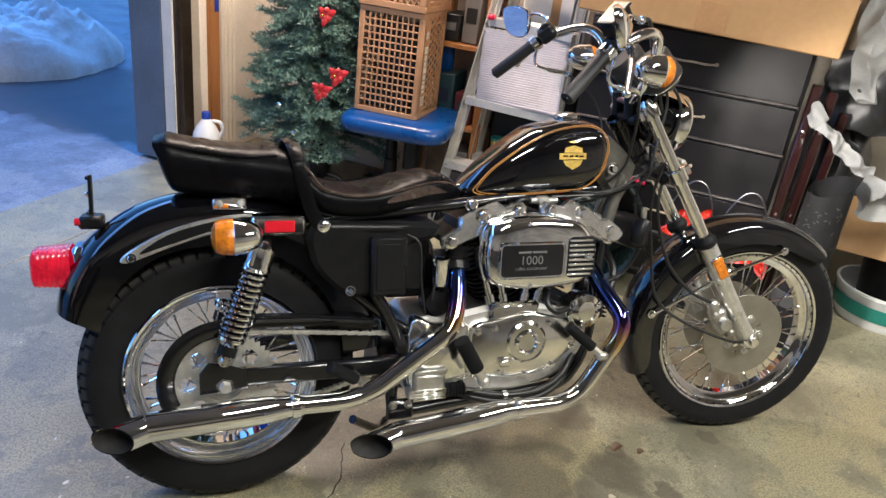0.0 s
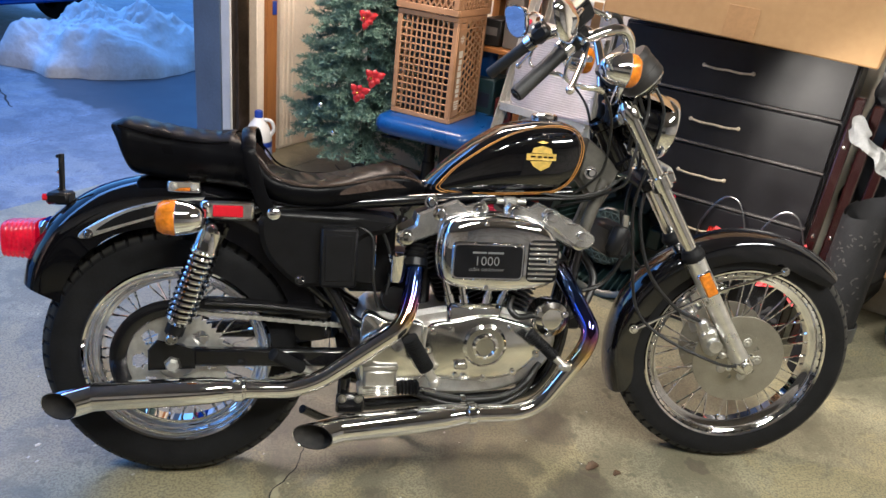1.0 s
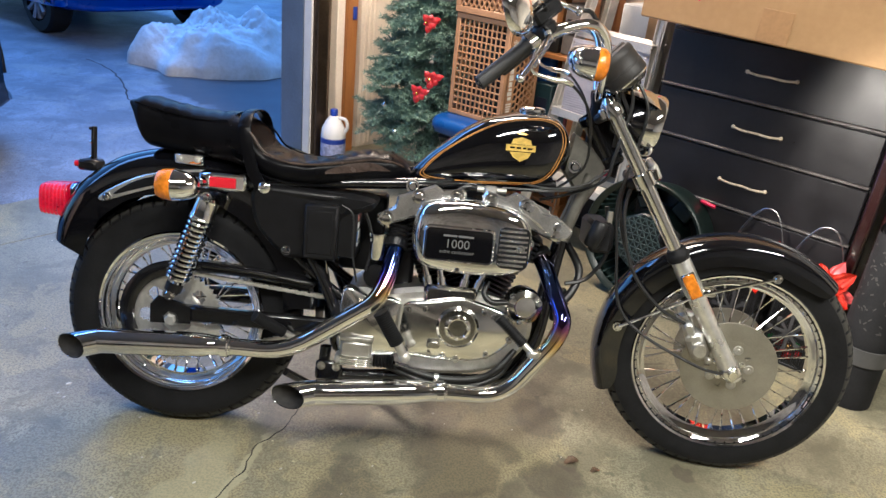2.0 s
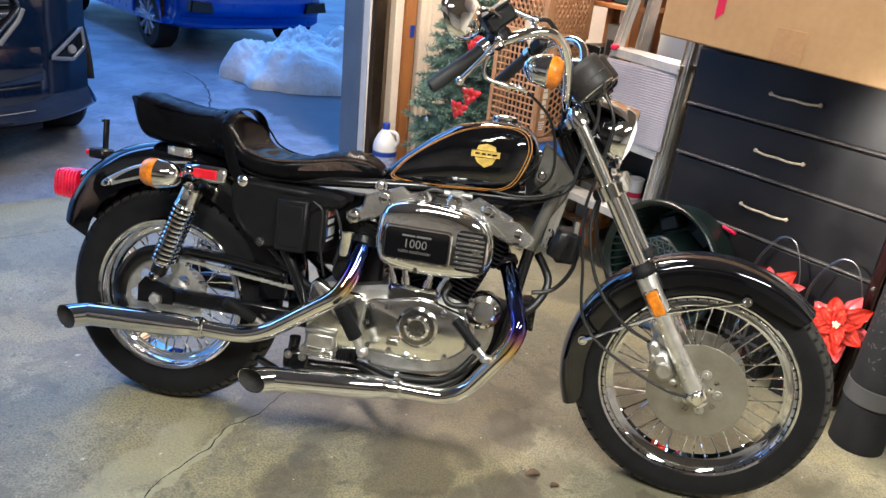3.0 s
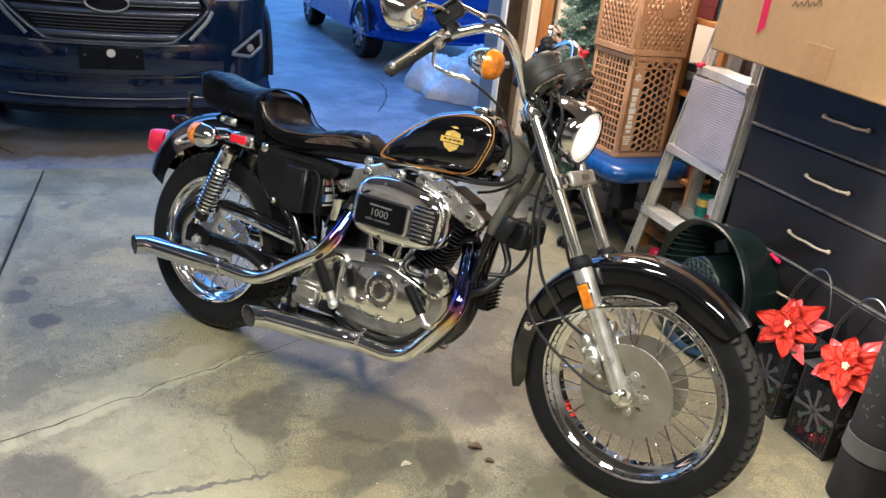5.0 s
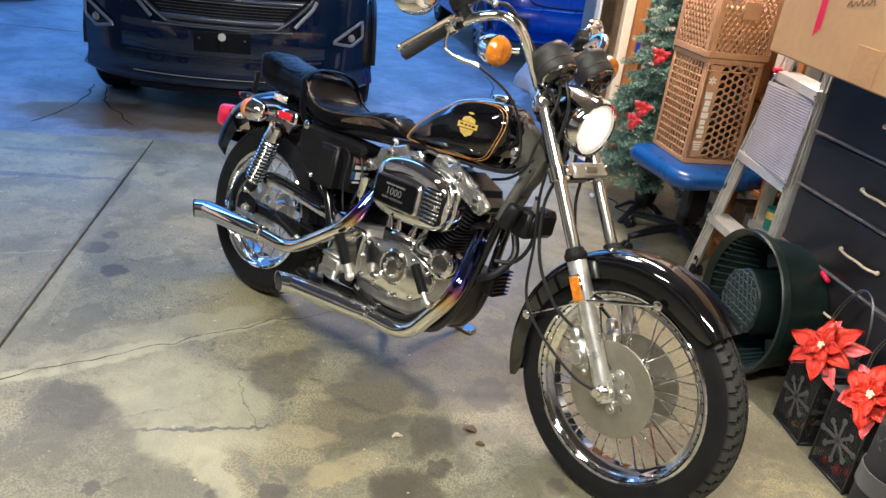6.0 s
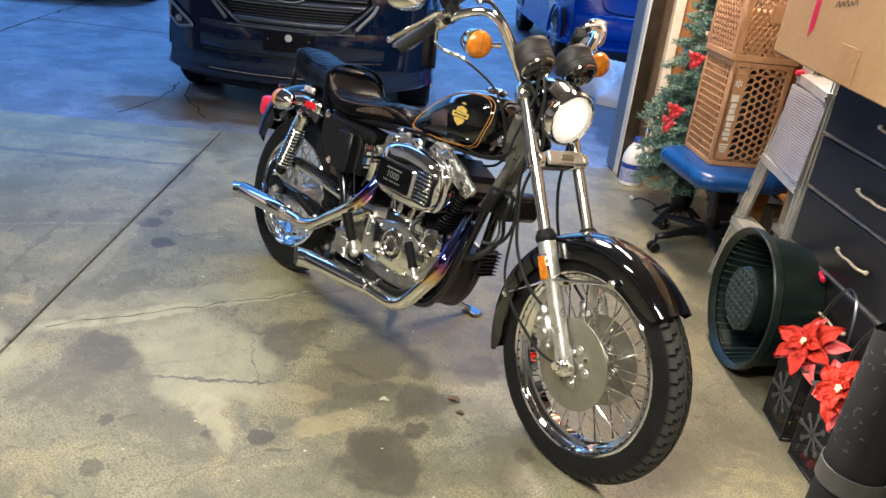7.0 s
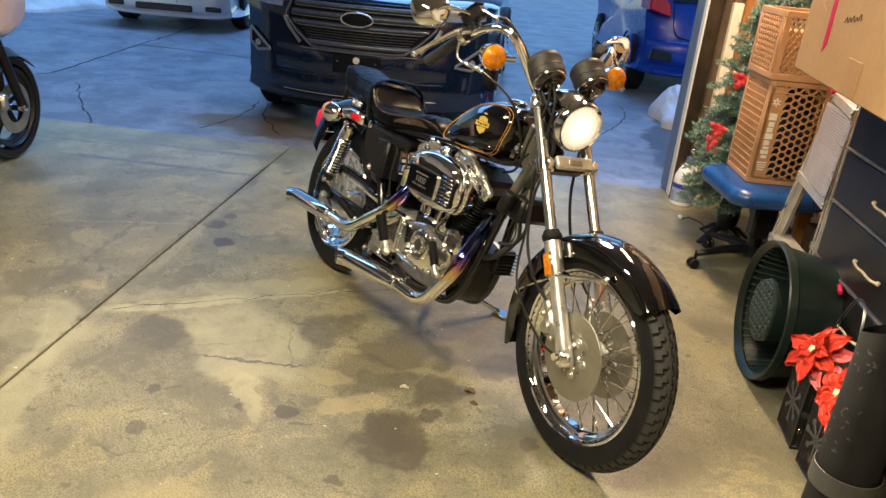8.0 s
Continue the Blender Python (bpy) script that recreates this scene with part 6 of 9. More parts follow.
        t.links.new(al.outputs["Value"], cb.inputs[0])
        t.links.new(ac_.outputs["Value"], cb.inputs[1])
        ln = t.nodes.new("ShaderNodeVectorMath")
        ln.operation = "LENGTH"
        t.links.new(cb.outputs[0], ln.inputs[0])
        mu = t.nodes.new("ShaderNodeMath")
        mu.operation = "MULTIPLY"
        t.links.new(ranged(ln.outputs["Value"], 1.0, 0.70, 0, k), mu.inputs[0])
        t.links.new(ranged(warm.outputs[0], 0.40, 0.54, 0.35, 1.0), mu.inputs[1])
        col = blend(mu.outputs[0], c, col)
    t.links.new(col, b.inputs["Base Color"])
    return m


PALE = (0.365, 0.345, 0.225)
STAINS = [(1.22, -0.48, 0.15, 0.75), (1.14, -0.45, 0.10, 0.5), (0.93, -0.70, 0.040, 0.75), (0.84, -0.81, 0.028, 0.7), (0.52, -0.33, 0.13, 0.5), (1.05, -0.24, 0.12, 0.6),
          (0.77, -0.18, 0.16, 0.6), (1.04, 0.07, 0.10, 0.6), (1.15, -0.31, 0.040, 0.7), (1.09, -0.13, 0.032, 0.65), (0.80, -1.12, 0.035, 0.6), (-0.44, -0.42, 0.06, 0.8), (0.62, -1.02, 0.030, 0.7), (1.42, -0.12, 0.036, 0.65), (0.30, -0.62, 0.030, 0.6), (1.28, -0.72, 0.026, 0.7),
          (-0.67, -0.38, 0.065, 0.75), (-0.75, -0.28, 0.045, 0.7), (0.25, -0.92, 0.12, 0.45), (0.85, -0.38, 0.14, 0.45), (0.90, 0.10, 0.24, 0.45), (0.35, 0.05, 0.18, 0.45)]
YELLOW, SCUFF = (0.36, 0.30, 0.165), (0.10, 0.09, 0.075)
STREAKS = [(0.085, -0.76, 0.13, 0.51, 0.34, 0.055, 0.95, PALE), (0.20, -0.35, 0.13, 0.5, 0.28, 0.022, 0.7, PALE), (0.47, -0.65, 1.0, 0.1, 0.36, 0.23, 0.62, PALE), (0.77, -0.76, 1.0, -0.2, 0.14, 0.06, 0.6, PALE),
           (0.59, -0.70, 0.26, 0.33, 0.24, 0.010, 0.9, (0.10, 0.09, 0.08)), (0.985, -0.50, 0.05, 0.19, 0.15, 0.055, 0.6, YELLOW), (0.80, -0.50, 0.3, 0.2, 0.11, 0.05, 0.4, YELLOW), (-0.22, -1.04, 0.3, 0.3, 0.09, 0.04, 0.9, YELLOW),
           (-1.72, -0.36, 0.656, 0.755, 0.75, 0.035, 0.7, (0.09, 0.09, 0.10)), (-1.95, -0.03, 0.656, 0.755, 0.8, 0.03, 0.6, (0.09, 0.09, 0.10)), (-0.1, -1.35, 1.0, 0.4, 0.5, 0.16, 0.4, PALE),
           (0.38, -0.92, 0.2, 0.5, 0.30, 0.004, 0.6, SCUFF), (0.62, -1.02, 0.5, 0.3, 0.34, 0.004, 0.5, SCUFF), (0.55, -0.52, 0.4, -0.2, 0.22, 0.003, 0.6, SCUFF), (-0.35, -0.95, 0.5, 0.2, 0.30, 0.004, 0.6, SCUFF),
           (0.95, -0.95, 0.1, 0.5, 0.40, 0.004, 0.5, SCUFF), (1.45, -0.60, 0.5, 0.5, 0.35, 0.005, 0.5, SCUFF), (0.10, -1.25, 0.6, -0.1, 0.35, 0.004, 0.5, PALE), (-0.85, -0.75, 0.3, 0.6, 0.40, 0.008, 0.5, PALE)]
JOINT_DIRT = (0.075, 0.066, 0.052)
STREAKS += [(-0.55, -0.60, 0.755, -0.656, 1.5, 0.020, 0.85, JOINT_DIRT), (-0.30, -0.78, 0.755, -0.656, 1.1, 0.045, 0.35, PALE), (-1.25, 0.02, 0.755, -0.656, 0.40, 0.05, 0.5, JOINT_DIRT),
            (0.30, -1.32, 0.95, -0.30, 0.55, 0.10, 0.5, PALE), (-0.55, -0.95, 0.755, -0.656, 0.7, 0.016, 0.4, JOINT_DIRT), (1.35, -1.05, 0.8, 0.5, 0.45, 0.12, 0.35, YELLOW), (0.05, -0.55, 0.13, 0.51, 0.50, 0.09, 0.45, PALE)]
FLOOR = concrete("garage_concrete", (0.250, 0.231, 0.152), 0.40, STAINS, STREAKS)
# one streak darkens the concrete near the snow, one browns it under the SUV
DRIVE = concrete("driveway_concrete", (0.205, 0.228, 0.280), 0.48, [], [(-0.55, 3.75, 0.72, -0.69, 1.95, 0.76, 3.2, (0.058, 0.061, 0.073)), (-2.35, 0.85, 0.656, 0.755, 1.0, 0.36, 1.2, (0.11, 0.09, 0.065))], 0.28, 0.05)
CREAM = sh("cream_wall_paint", (0.76, 0.68, 0.56), 0.6, var=0.08, scale=3, bump=0.05, bscale=60)
WHITE_TRIM = sh("white_trim_paint", (0.72, 0.72, 0.70), 0.45, var=0.08, scale=8)
BLUE_TRIM = sh("slate_blue_trim", (0.13, 0.17, 0.24), 0.5, var=0.12, scale=6, bump=0.05, bscale=80)
ORANGE_WOOD = sh("varnished_pine", (0.42, 0.19, 0.05), 0.4, var=0.2, scale=5, bump=0.06, bscale=60, stretch=(8, 8, 1), second=(0.28, 0.11, 0.03))
BROWN = sh("dark_weathered_wood", (0.10, 0.07, 0.045), 0.6, var=0.3, scale=8, stretch=(6, 6, 1), bump=0.1)
GALV = sh("rusty_track_steel", (0.14, 0.105, 0.075), 0.45, 1.0, var=0.2, scale=14)
BLACK_WOOD = sh("black_lacquered_wood", (0.012, 0.011, 0.013), 0.34, var=0.25, scale=6, coat=0.0, rvar=0.5, bump=0.02, bscale=50)
EDGE_WOOD = sh("drawer_edge_highlight", (0.10, 0.09, 0.085), 0.3, var=0.3, scale=20)
ROPE = sh("pale_rope", (0.62, 0.52, 0.36), 0.6, var=0.25, scale=60, bump=0.4, bscale=260)
CARD = sh("brown_cardboard", (0.50, 0.31, 0.13), 0.6, var=0.10, scale=4, bump=0.06, bscale=40, second=(0.40, 0.23, 0.09))
RED_TAPE = sh("red_tape", (0.62, 0.01, 0.06), 0.35, var=0.08)
INK = sh("pen_ink", (0.06, 0.05, 0.05), 0.6)
ALU = sh("ladder_aluminium", (0.70, 0.68, 0.63), 0.36, 0.55, var=0.14, scale=12, rvar=0.35, bump=0.05, bscale=120)
PALE_PLATE = sh("pale_ribbed_plate", (0.42, 0.41, 0.45), 0.34, 0.3, var=0.10, scale=10)
CRATE_INK = sh("cream_print", (0.74, 0.70, 0.60), 0.5, var=0.1, scale=60)
CRATE = sh("tan_crate_plastic", (0.46, 0.255, 0.12), 0.42, var=0.12, scale=9, bump=0.04, bscale=120)
BLUE_VINYL = sh("blue_vinyl", (0.010, 0.060, 0.24), 0.28, var=0.12, scale=10, bump=0.06, bscale=140)
NEEDLE = sh("fir_needles", (0.24, 0.35, 0.28), 0.45, var=0.3, scale=22, second=(0.055, 0.12, 0.095))
BARK = sh("brown_stem", (0.09, 0.06, 0.035), 0.7, var=0.3)
RED_CLOTH = sh("red_satin", (0.55, 0.012, 0.02), 0.35, var=0.25, scale=40, sheen=0.3)
RED_GLITTER = sh("red_glitter_cloth", (0.80, 0.052, 0.012), 0.26, 0.35, var=0.6, scale=210, bump=1.0, bscale=420, second=(0.22, 0.003, 0.002))
PINK_SATIN = sh("pink_satin", (0.72, 0.085, 0.085), 0.32, var=0.15, scale=30, sheen=0.4)
CREAM_BEAD = sh("cream_bead", (0.80, 0.70, 0.46), 0.25, 0.4)
JUG = sh("white_jug_plastic", (0.72, 0.73, 0.74), 0.35, var=0.05, scale=10)
BLUE_CAP = sh("blue_plastic", (0.02, 0.05, 0.35), 0.35)
POT = sh("dark_green_plastic", (0.009, 0.018, 0.016), 0.36, var=0.2, scale=14, bump=0.04)
POT_WORN = sh("scuffed_green_plastic", (0.042, 0.066, 0.064), 0.45, var=0.25, scale=20)
LANTERN = sh("black_perforated_metal", (0.015, 0.015, 0.016), 0.42, 0.3, var=0.2)
ROLL = sh("charcoal_mat", (0.012, 0.012, 0.013), 0.75, spec=0.2, var=0.25, scale=12, bump=0.15, bscale=160)
GREY_TAPE = sh("grey_cloth_tape", (0.050, 0.050, 0.050), 0.42, var=0.12)
MAHOGANY = sh("dark_mahogany", (0.018, 0.005, 0.005), 0.22, var=0.25, scale=5, coat=0.5, stretch=(6, 6, 1))
CLOTH = sh("grey_canvas", (0.27, 0.27, 0.265), 0.75, var=0.15, scale=7, bump=0.2, bscale=150)
BLACK_BAG = sh("black_nylon_bag", (0.018, 0.018, 0.02), 0.42, var=0.25, scale=9, bump=0.3, bscale=60)
TEAL = sh("teal_plastic", (0.03, 0.20, 0.16), 0.4, var=0.15)
STRAP = sh("wire_handle", (0.35, 0.35, 0.36), 0.3, 1.0)
GOLD_BALL = sh("gold_bauble", (0.7, 0.45, 0.08), 0.15, 1.0)
GREEN_BALL = sh("green_bauble", (0.02, 0.35, 0.06), 0.15, 0.6)
RED_BALL = sh("red_bauble", (0.5, 0.01, 0.01), 0.15, 0.6)
DARK_WALL = sh("dark_reflected_wall", (0.060, 0.054, 0.048), 0.7, var=0.3, scale=3, bump=0.05, bscale=40)
DIM_WALL = sh("pale_unseen_wall", (0.50, 0.46, 0.40), 0.75, var=0.25, scale=4)
CEIL = sh("unseen_ceiling", (0.20, 0.185, 0.165), 0.8, var=0.06, scale=2)
TUBE = sh("glowing_tube", (0.9, 0.9, 0.85), 0.4, emit=(1.0, 0.85, 0.64), power=10.0)

# ---- floor slabs with a gap at the saw cuts, walls, ceiling
floor = tagged(new("floor"), "worn stained concrete garage floor", "floor", kind="structure")
floor.matrix_basis = GARAGE
for u0, u1 in ((-1.765, -1.3515), (-1.3485, 5.6)):
    for w0, w1 in ((-4.2, -0.815), (-0.805, 2.5)):
        part("slab", Geo().box(((u0 + u1) / 2, (w0 + w1) / 2, -0.03), (u1 - u0, w1 - w0, 0.06), 0.0025), FLOOR, floor)

ground = Geo()
R_ = 260
ground.add([(-R_, -R_, -0.055), (R_, -R_, -0.055), (R_, R_, -0.055), (-R_, R_, -0.055)], [(0, 1, 2, 3)])
gr = part("ground", ground, DRIVE, None, "pale concrete driveway, darker near the snow")
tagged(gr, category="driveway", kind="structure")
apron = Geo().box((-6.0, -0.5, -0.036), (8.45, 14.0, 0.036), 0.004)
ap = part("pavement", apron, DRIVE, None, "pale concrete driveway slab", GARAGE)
tagged(ap, category="driveway", kind="structure")


def crack(pts, width, mat_, parent, z):
    """A thin ragged line in the concrete."""
    line = spline([(p[0], p[1], 0) for p in pts], 10)
    v, f = [], []
    for i, p in enumerate(line):
        q = line[min(i + 1, len(line) - 1)] - line[max(i - 1, 0)]
        n = Vector((-q.y, q.x, 0)).normalized()
        wob = noise.noise(p * 9.0) * 0.030 + noise.noise(p * 31.0) * 0.008
        wd = width * (0.45 + 0.9 * abs(noise.noise(p * 17.0 + Vector((3, 1, 0)))))
        c = p + n * wob
        v += [(c + n * wd).to_tuple()[:2] + (z,), (c - n * wd).to_tuple()[:2] + (z,)]
    f = [(2 * i, 2 * i + 1, 2 * i + 3, 2 * i + 2) for i in range(len(line) - 1)]
    return part("crack", Geo().add(v, f), mat_, parent)


CRACK = sh("crack_shadow", (0.03, 0.027, 0.024), 0.9, var=0.3)
flat = tagged(new("crack_lines"), "ragged cracks in the concrete floor", "crack", kind="structure")
crack([(0.33, 0.04), (0.27, -0.10), (0.22, -0.24), (0.185, -0.37), (0.15, -0.50), (0.12, -0.63), (0.09, -0.76), (0.02, -1.01)], 0.0026, CRACK, flat, 0.0012)
for line in ([(-4.70, -0.60), (-4.88, -0.38), (-5.6, 0.14), (-6.32, 0.67), (-7.03, 1.20), (-8.0, 1.9)], [(-6.32, 0.67), (-5.9, 1.1), (-5.44, 1.55), (-4.95, 2.05)],
             [(-4.3, -0.35), (-3.6, -0.45), (-3.0, -0.5), (-2.75, -0.56)], [(-3.3, 0.9), (-2.85, 0.55), (-2.55, 0.15)], [(-3.2, 0.95), (-2.85, 0.75), (-2.23, 0.62)],
             [(-2.3, 4.3), (-1.9, 3.9), (-1.5, 3.2)]):
    crack(line, 0.016 if line[0][0] < -4.5 else 0.008, CRACK, flat, -0.0165)


def chips():
    """Paint flakes and grit scattered on the floor."""
    r = random.Random(23)
    g = Geo()
    for _ in range(170):
        u, w = r.uniform(-1.6, 2.1), r.uniform(-2.1, 1.1)
        n, s, a0 = r.choice((3, 4, 5)), r.uniform(0.0015, 0.0045) * (1 + 1.2 * (r.random() > 0.92)), r.uniform(0, 6)
        ring = [(u + s * (0.6 + 0.6 * r.random()) * math.cos(a0 + 2 * math.pi * i / n), w + s * 1.4 * math.sin(a0 + 2 * math.pi * i / n)) for i in range(n)]
        v = [(x, y, 0.0006) for x, y in ring] + [(u + (x - u) * 0.8, w + (y - w) * 0.8, 0.002) for x, y in ring]
        g.add(v, [tuple(range(n, 2 * n))] + [(i, (i + 1) % n, n + (i + 1) % n, n + i) for i in range(n)])
    return g


tagged(part("floor_debris", chips(), sh("pale_paint_flake", (0.55, 0.53, 0.47), 0.6, var=0.3, scale=8), None, "pale paint flakes and grit scattered on the floor", GARAGE), category="debris", kind="stuff")


def leaf(x, y, turn, size, tone, label):
    """A small curled dry leaf with a raised midrib."""
    def fn(u, v):
        w = (v - 0.5) * 2
        half = 0.30 * math.sin(math.pi * (0.06 + 0.9 * u)) ** 0.7 * (1 + 0.12 * math.sin(u * 23))
        return (size * (u - 0.5), size * half * w, size * (0.05 + 0.16 * abs(w) ** 1.6 * math.sin(math.pi * u) + 0.05 * math.sin(u * 5)))
    g = Geo().sheet(fn, 12, 6)
    g.sheet(lambda u, v: (fn(u, v)[0], fn(u, v)[1], fn(u, v)[2] - 0.0008), 12, 6)
    ob = part("dry_leaf", g, tone, None, label, pose(x, y, 0, 0, 0, turn), angle=60)
    return tagged(ob, category="leaf", group="leaves on the floor")


BROWN_LEAF = sh("brown_dry_leaf", (0.10, 0.06, 0.03), 0.6, var=0.3, scale=60, bump=0.2, bscale=200)
PALE_LEAF = sh("bleached_leaf", (0.52, 0.46, 0.36), 0.6, var=0.2, scale=60, bump=0.2, bscale=200)


def wall(name, c, s, mat_, label):
    return tagged(part(name, Geo().box(c, s, 0.003), mat_, None, label, GARAGE), category="wall", kind="structure")


leaf(1.105, -0.116, 200, 0.045, BROWN_LEAF, "curled brown dry leaf on the concrete floor")
leaf(1.168, -0.144, 30, 0.030, BROWN_LEAF, "small brown dry leaf on the concrete floor")
leaf(0.983, -0.300, 60, 0.032, PALE_LEAF, "pale bleached leaf on the concrete floor")
wall("wall_side", (1.98, 2.44, 1.35), (7.25, 0.14, 2.70), CREAM, "cream painted side wall of the garage")
# far and back walls are unseen, their tones set for reflections in the chrome
wall("wall_far_side", (1.9, -4.2, 1.825), (7.4, 0.14, 1.75), DIM_WALL, "unseen pale upper half of an added far wall")
# dark lower half added only to give the chrome a contrast line
wall("wall_unseen_lower", (1.9, -4.2, 0.475), (7.4, 0.14, 0.95), DARK_WALL, "unseen dark lower half of an added far wall, for reflections")
wall("wall_back", (5.6, -0.85, 1.35), (0.14, 6.45, 2.70), DIM_WALL, "unseen pale back wall of the garage")
wall("wall_front", (-1.785, 2.06, 1.35), (0.26, 0.60, 2.70), BROWN, "bare framed wall beside the door opening")
# unseen wall, header and ceiling that close the room
wall("wall_front_far", (-1.785, -3.9, 1.35), (0.26, 0.46, 2.70), DIM_WALL, "bare wall beside the door opening")
wall("wall_header", (-1.785, -0.955, 2.50), (0.26, 5.41, 0.40), DIM_WALL, "wall above the wide door opening")
tagged(part("ceiling", Geo().box((1.9, -0.87, 2.76), (7.7, 7.0, 0.10), 0.004), CEIL, None, "unseen ceiling of the garage", GARAGE), category="ceiling", kind="structure")

# jamb at the door opening: blue casing, white edge, track, boards
jamb = tagged(new("door_jamb"), "blue and white door jamb with bare boards behind it", "door jamb", kind="structure")
jamb.matrix_basis = GARAGE
part("casing", Geo().box((-1.815, 1.735, 1.18), (0.20, 0.05, 2.36), 0.004), BLUE_TRIM, jamb, "slate blue casing")
part("edge_trim", Geo().box((-1.680, 1.720, 1.18), (0.066, 0.016, 2.36), 0.004), WHITE_TRIM, jamb, "white painted edge")
part("trim_backing", Geo().box((-1.668, 1.755, 1.18), (0.060, 0.050, 2.36), 0.004), BROWN, jamb)
part("door_track", Geo().box((-1.615, 1.742, 1.15), (0.050, 0.010, 2.30), 0.003).box((-1.594, 1.750, 1.15), (0.010, 0.075, 2.30), 0.003).box((-1.615, 1.778, 1.15), (0.050, 0.010, 2.30), 0.003), GALV, jamb, "dull steel door track")
part("stud", Geo().box((-1.625, 1.880, 0.60), (0.060, 0.055, 1.20), 0.004), CREAM, jamb, "cream painted stud")
part("stud", Geo().box((-1.640, 1.880, 1.95), (0.040, 0.055, 1.50), 0.004), BROWN, jamb)
part("board", Geo().box((-1.615, 1.950, 1.20), (0.07, 0.075, 2.40), 0.004), ORANGE_WOOD, jamb, "orange varnished board")
part("hinge", Geo().box((-1.578, 1.962, 0.80), (0.006, 0.03, 0.07), 0.002), BLUE_CAP, jamb)
part("panel", Geo().box((-1.632, 2.20, 1.20), (0.04, 0.32, 2.40), 0.004), CREAM, jamb, "cream panel")
for k in range(3):
    part("panel_bead", Geo().tube([(-1.610, 2.075 + k * 0.035, 0.02), (-1.610, 2.075 + k * 0.035, 2.38)], 0.008, 8), CREAM, jamb)

# ceiling lamps: long tube fixtures
for u, w, turn, watts, tint in LAMPS:
    lampt = thing("ceiling_lamp", "long white tube lamp on the ceiling, switched on", "ceiling lamp", at(u, w, 2.62, turn), "ceiling lamps")
    part("housing", Geo().box((0, 0, 0.05), (1.25, 0.16, 0.08), 0.012), WHITE_TRIM, lampt)
    for k in (-0.04, 0.04):
        part("tube", Geo().tube([(-0.58, k, -0.01), (0.58, k, -0.01)], 0.014, 10), TUBE, lampt)

# ---- dresser
dresser = thing("dresser", "black lacquered dresser with rope handles and paler drawer edges", "dresser", at(0.77, 1.85, 0))
part("body", Geo().box((0, 0.245, 0.531), (0.84, 0.45, 1.062), 0.006), BLACK_WOOD, dresser)
for z0, z1 in ((0.852, 1.052), (0.662, 0.838), (0.447, 0.648), (0.236, 0.433), (0.05, 0.222)):
    dr = part("drawer", Geo().box((0, 0.006, (z0 + z1) / 2), (0.815, 0.022, z1 - z0), 0.004), BLACK_WOOD, dresser)
    # paler lip puts the highlight of the protruding edge into the colour
    part("drawer_edge", Geo().box((0, -0.001, z0 - 0.003), (0.818, 0.026, 0.010), 0.003), EDGE_WOOD, dr, "protruding lip of the drawer, its highlight painted paler")
    if z0 > 0.1:
        zc = (z0 + z1) / 2
        sag = 0.004
        part("rope_handle", Geo().tube(spline([(-0.088, -0.022, zc), (-0.045, -0.027, zc - sag), (0, -0.026, zc - sag * 0.6), (0.045, -0.028, zc - sag), (0.088, -0.022, zc)], 5), 0.0044, 8).ball((-0.088, -0.018, zc), 0.0078, 10, 8).ball((0.088, -0.018, zc), 0.0078, 10, 8), ROPE, dr, "pale rope handle")
tag = thing("marker_pen", "red marker stuck in the drawer gap", "marker", at(0.67, 1.82, 0.440, 20))
part("barrel", Geo().lathe([(0, -0.035), (0.007, -0.034), (0.008, -0.03), (0.008, 0.03), (0.006, 0.034), (0, 0.035)], (0, 0, 0), (0.75, -0.6, 0), 14), RED_TAPE, tag)

# ---- cardboard box on the dresser
box = thing("cardboard_box", "large brown cardboard box with red tape on top of the dresser", "cardboard box", at(0.79, 1.60, 1.083, 0, 0, 2.0))
part("carton", Geo().box((0, 0.32, 0.26), (0.90, 0.64, 0.52), 0.005), CARD, box)
part("tape", Geo().prism([(-0.249, 0.085), (-0.222, 0.112), (-0.240, 0.52), (-0.270, 0.52)], -0.0015, 0.002, 0.0003), RED_TAPE, box, "red tape strip")
part("tape_patch", Geo().box((0.02, -0.001, 0.055), (0.10, 0.003, 0.10), 0.0005), sh("tan_paper_tape", (0.44, 0.25, 0.10), 0.5), box)
scr = [(-0.135 + 0.011 * i, -0.001, 0.190 + (0.016 if i % 2 else -0.004) * (0.5 + 0.5 * math.sin(i * 2.3) ** 2) + 0.002 * i) for i in range(11)]
part("scribble", Geo().tube(spline(scr, 4), 0.0011, 5), INK, box, "pen scribble")
for k in (-0.02, 0.16):
    part("flap_crease", Geo().tube([(-0.44, -0.0005, 0.30 + k), (-0.30, -0.0005, 0.22 + k)], 0.0012, 5), CARD, box)

# ---- step ladder
ladder = thing("step_ladder", "aluminium step ladder with a pale ribbed plate, leaning by the dresser", "ladder", at(0, 0, 0))
RAIL_L = (Vector((-0.248, 1.880, 0)), Vector((-0.030, 2.017, 1.50)))
RAIL_R = (Vector((0.225, 1.900, 0)), Vector((0.318, 1.890, 1.40)))


def on_rail(r, z):
    a, b = r
    return a + (b - a) * ((z - a.z) / (b.z - a.z))


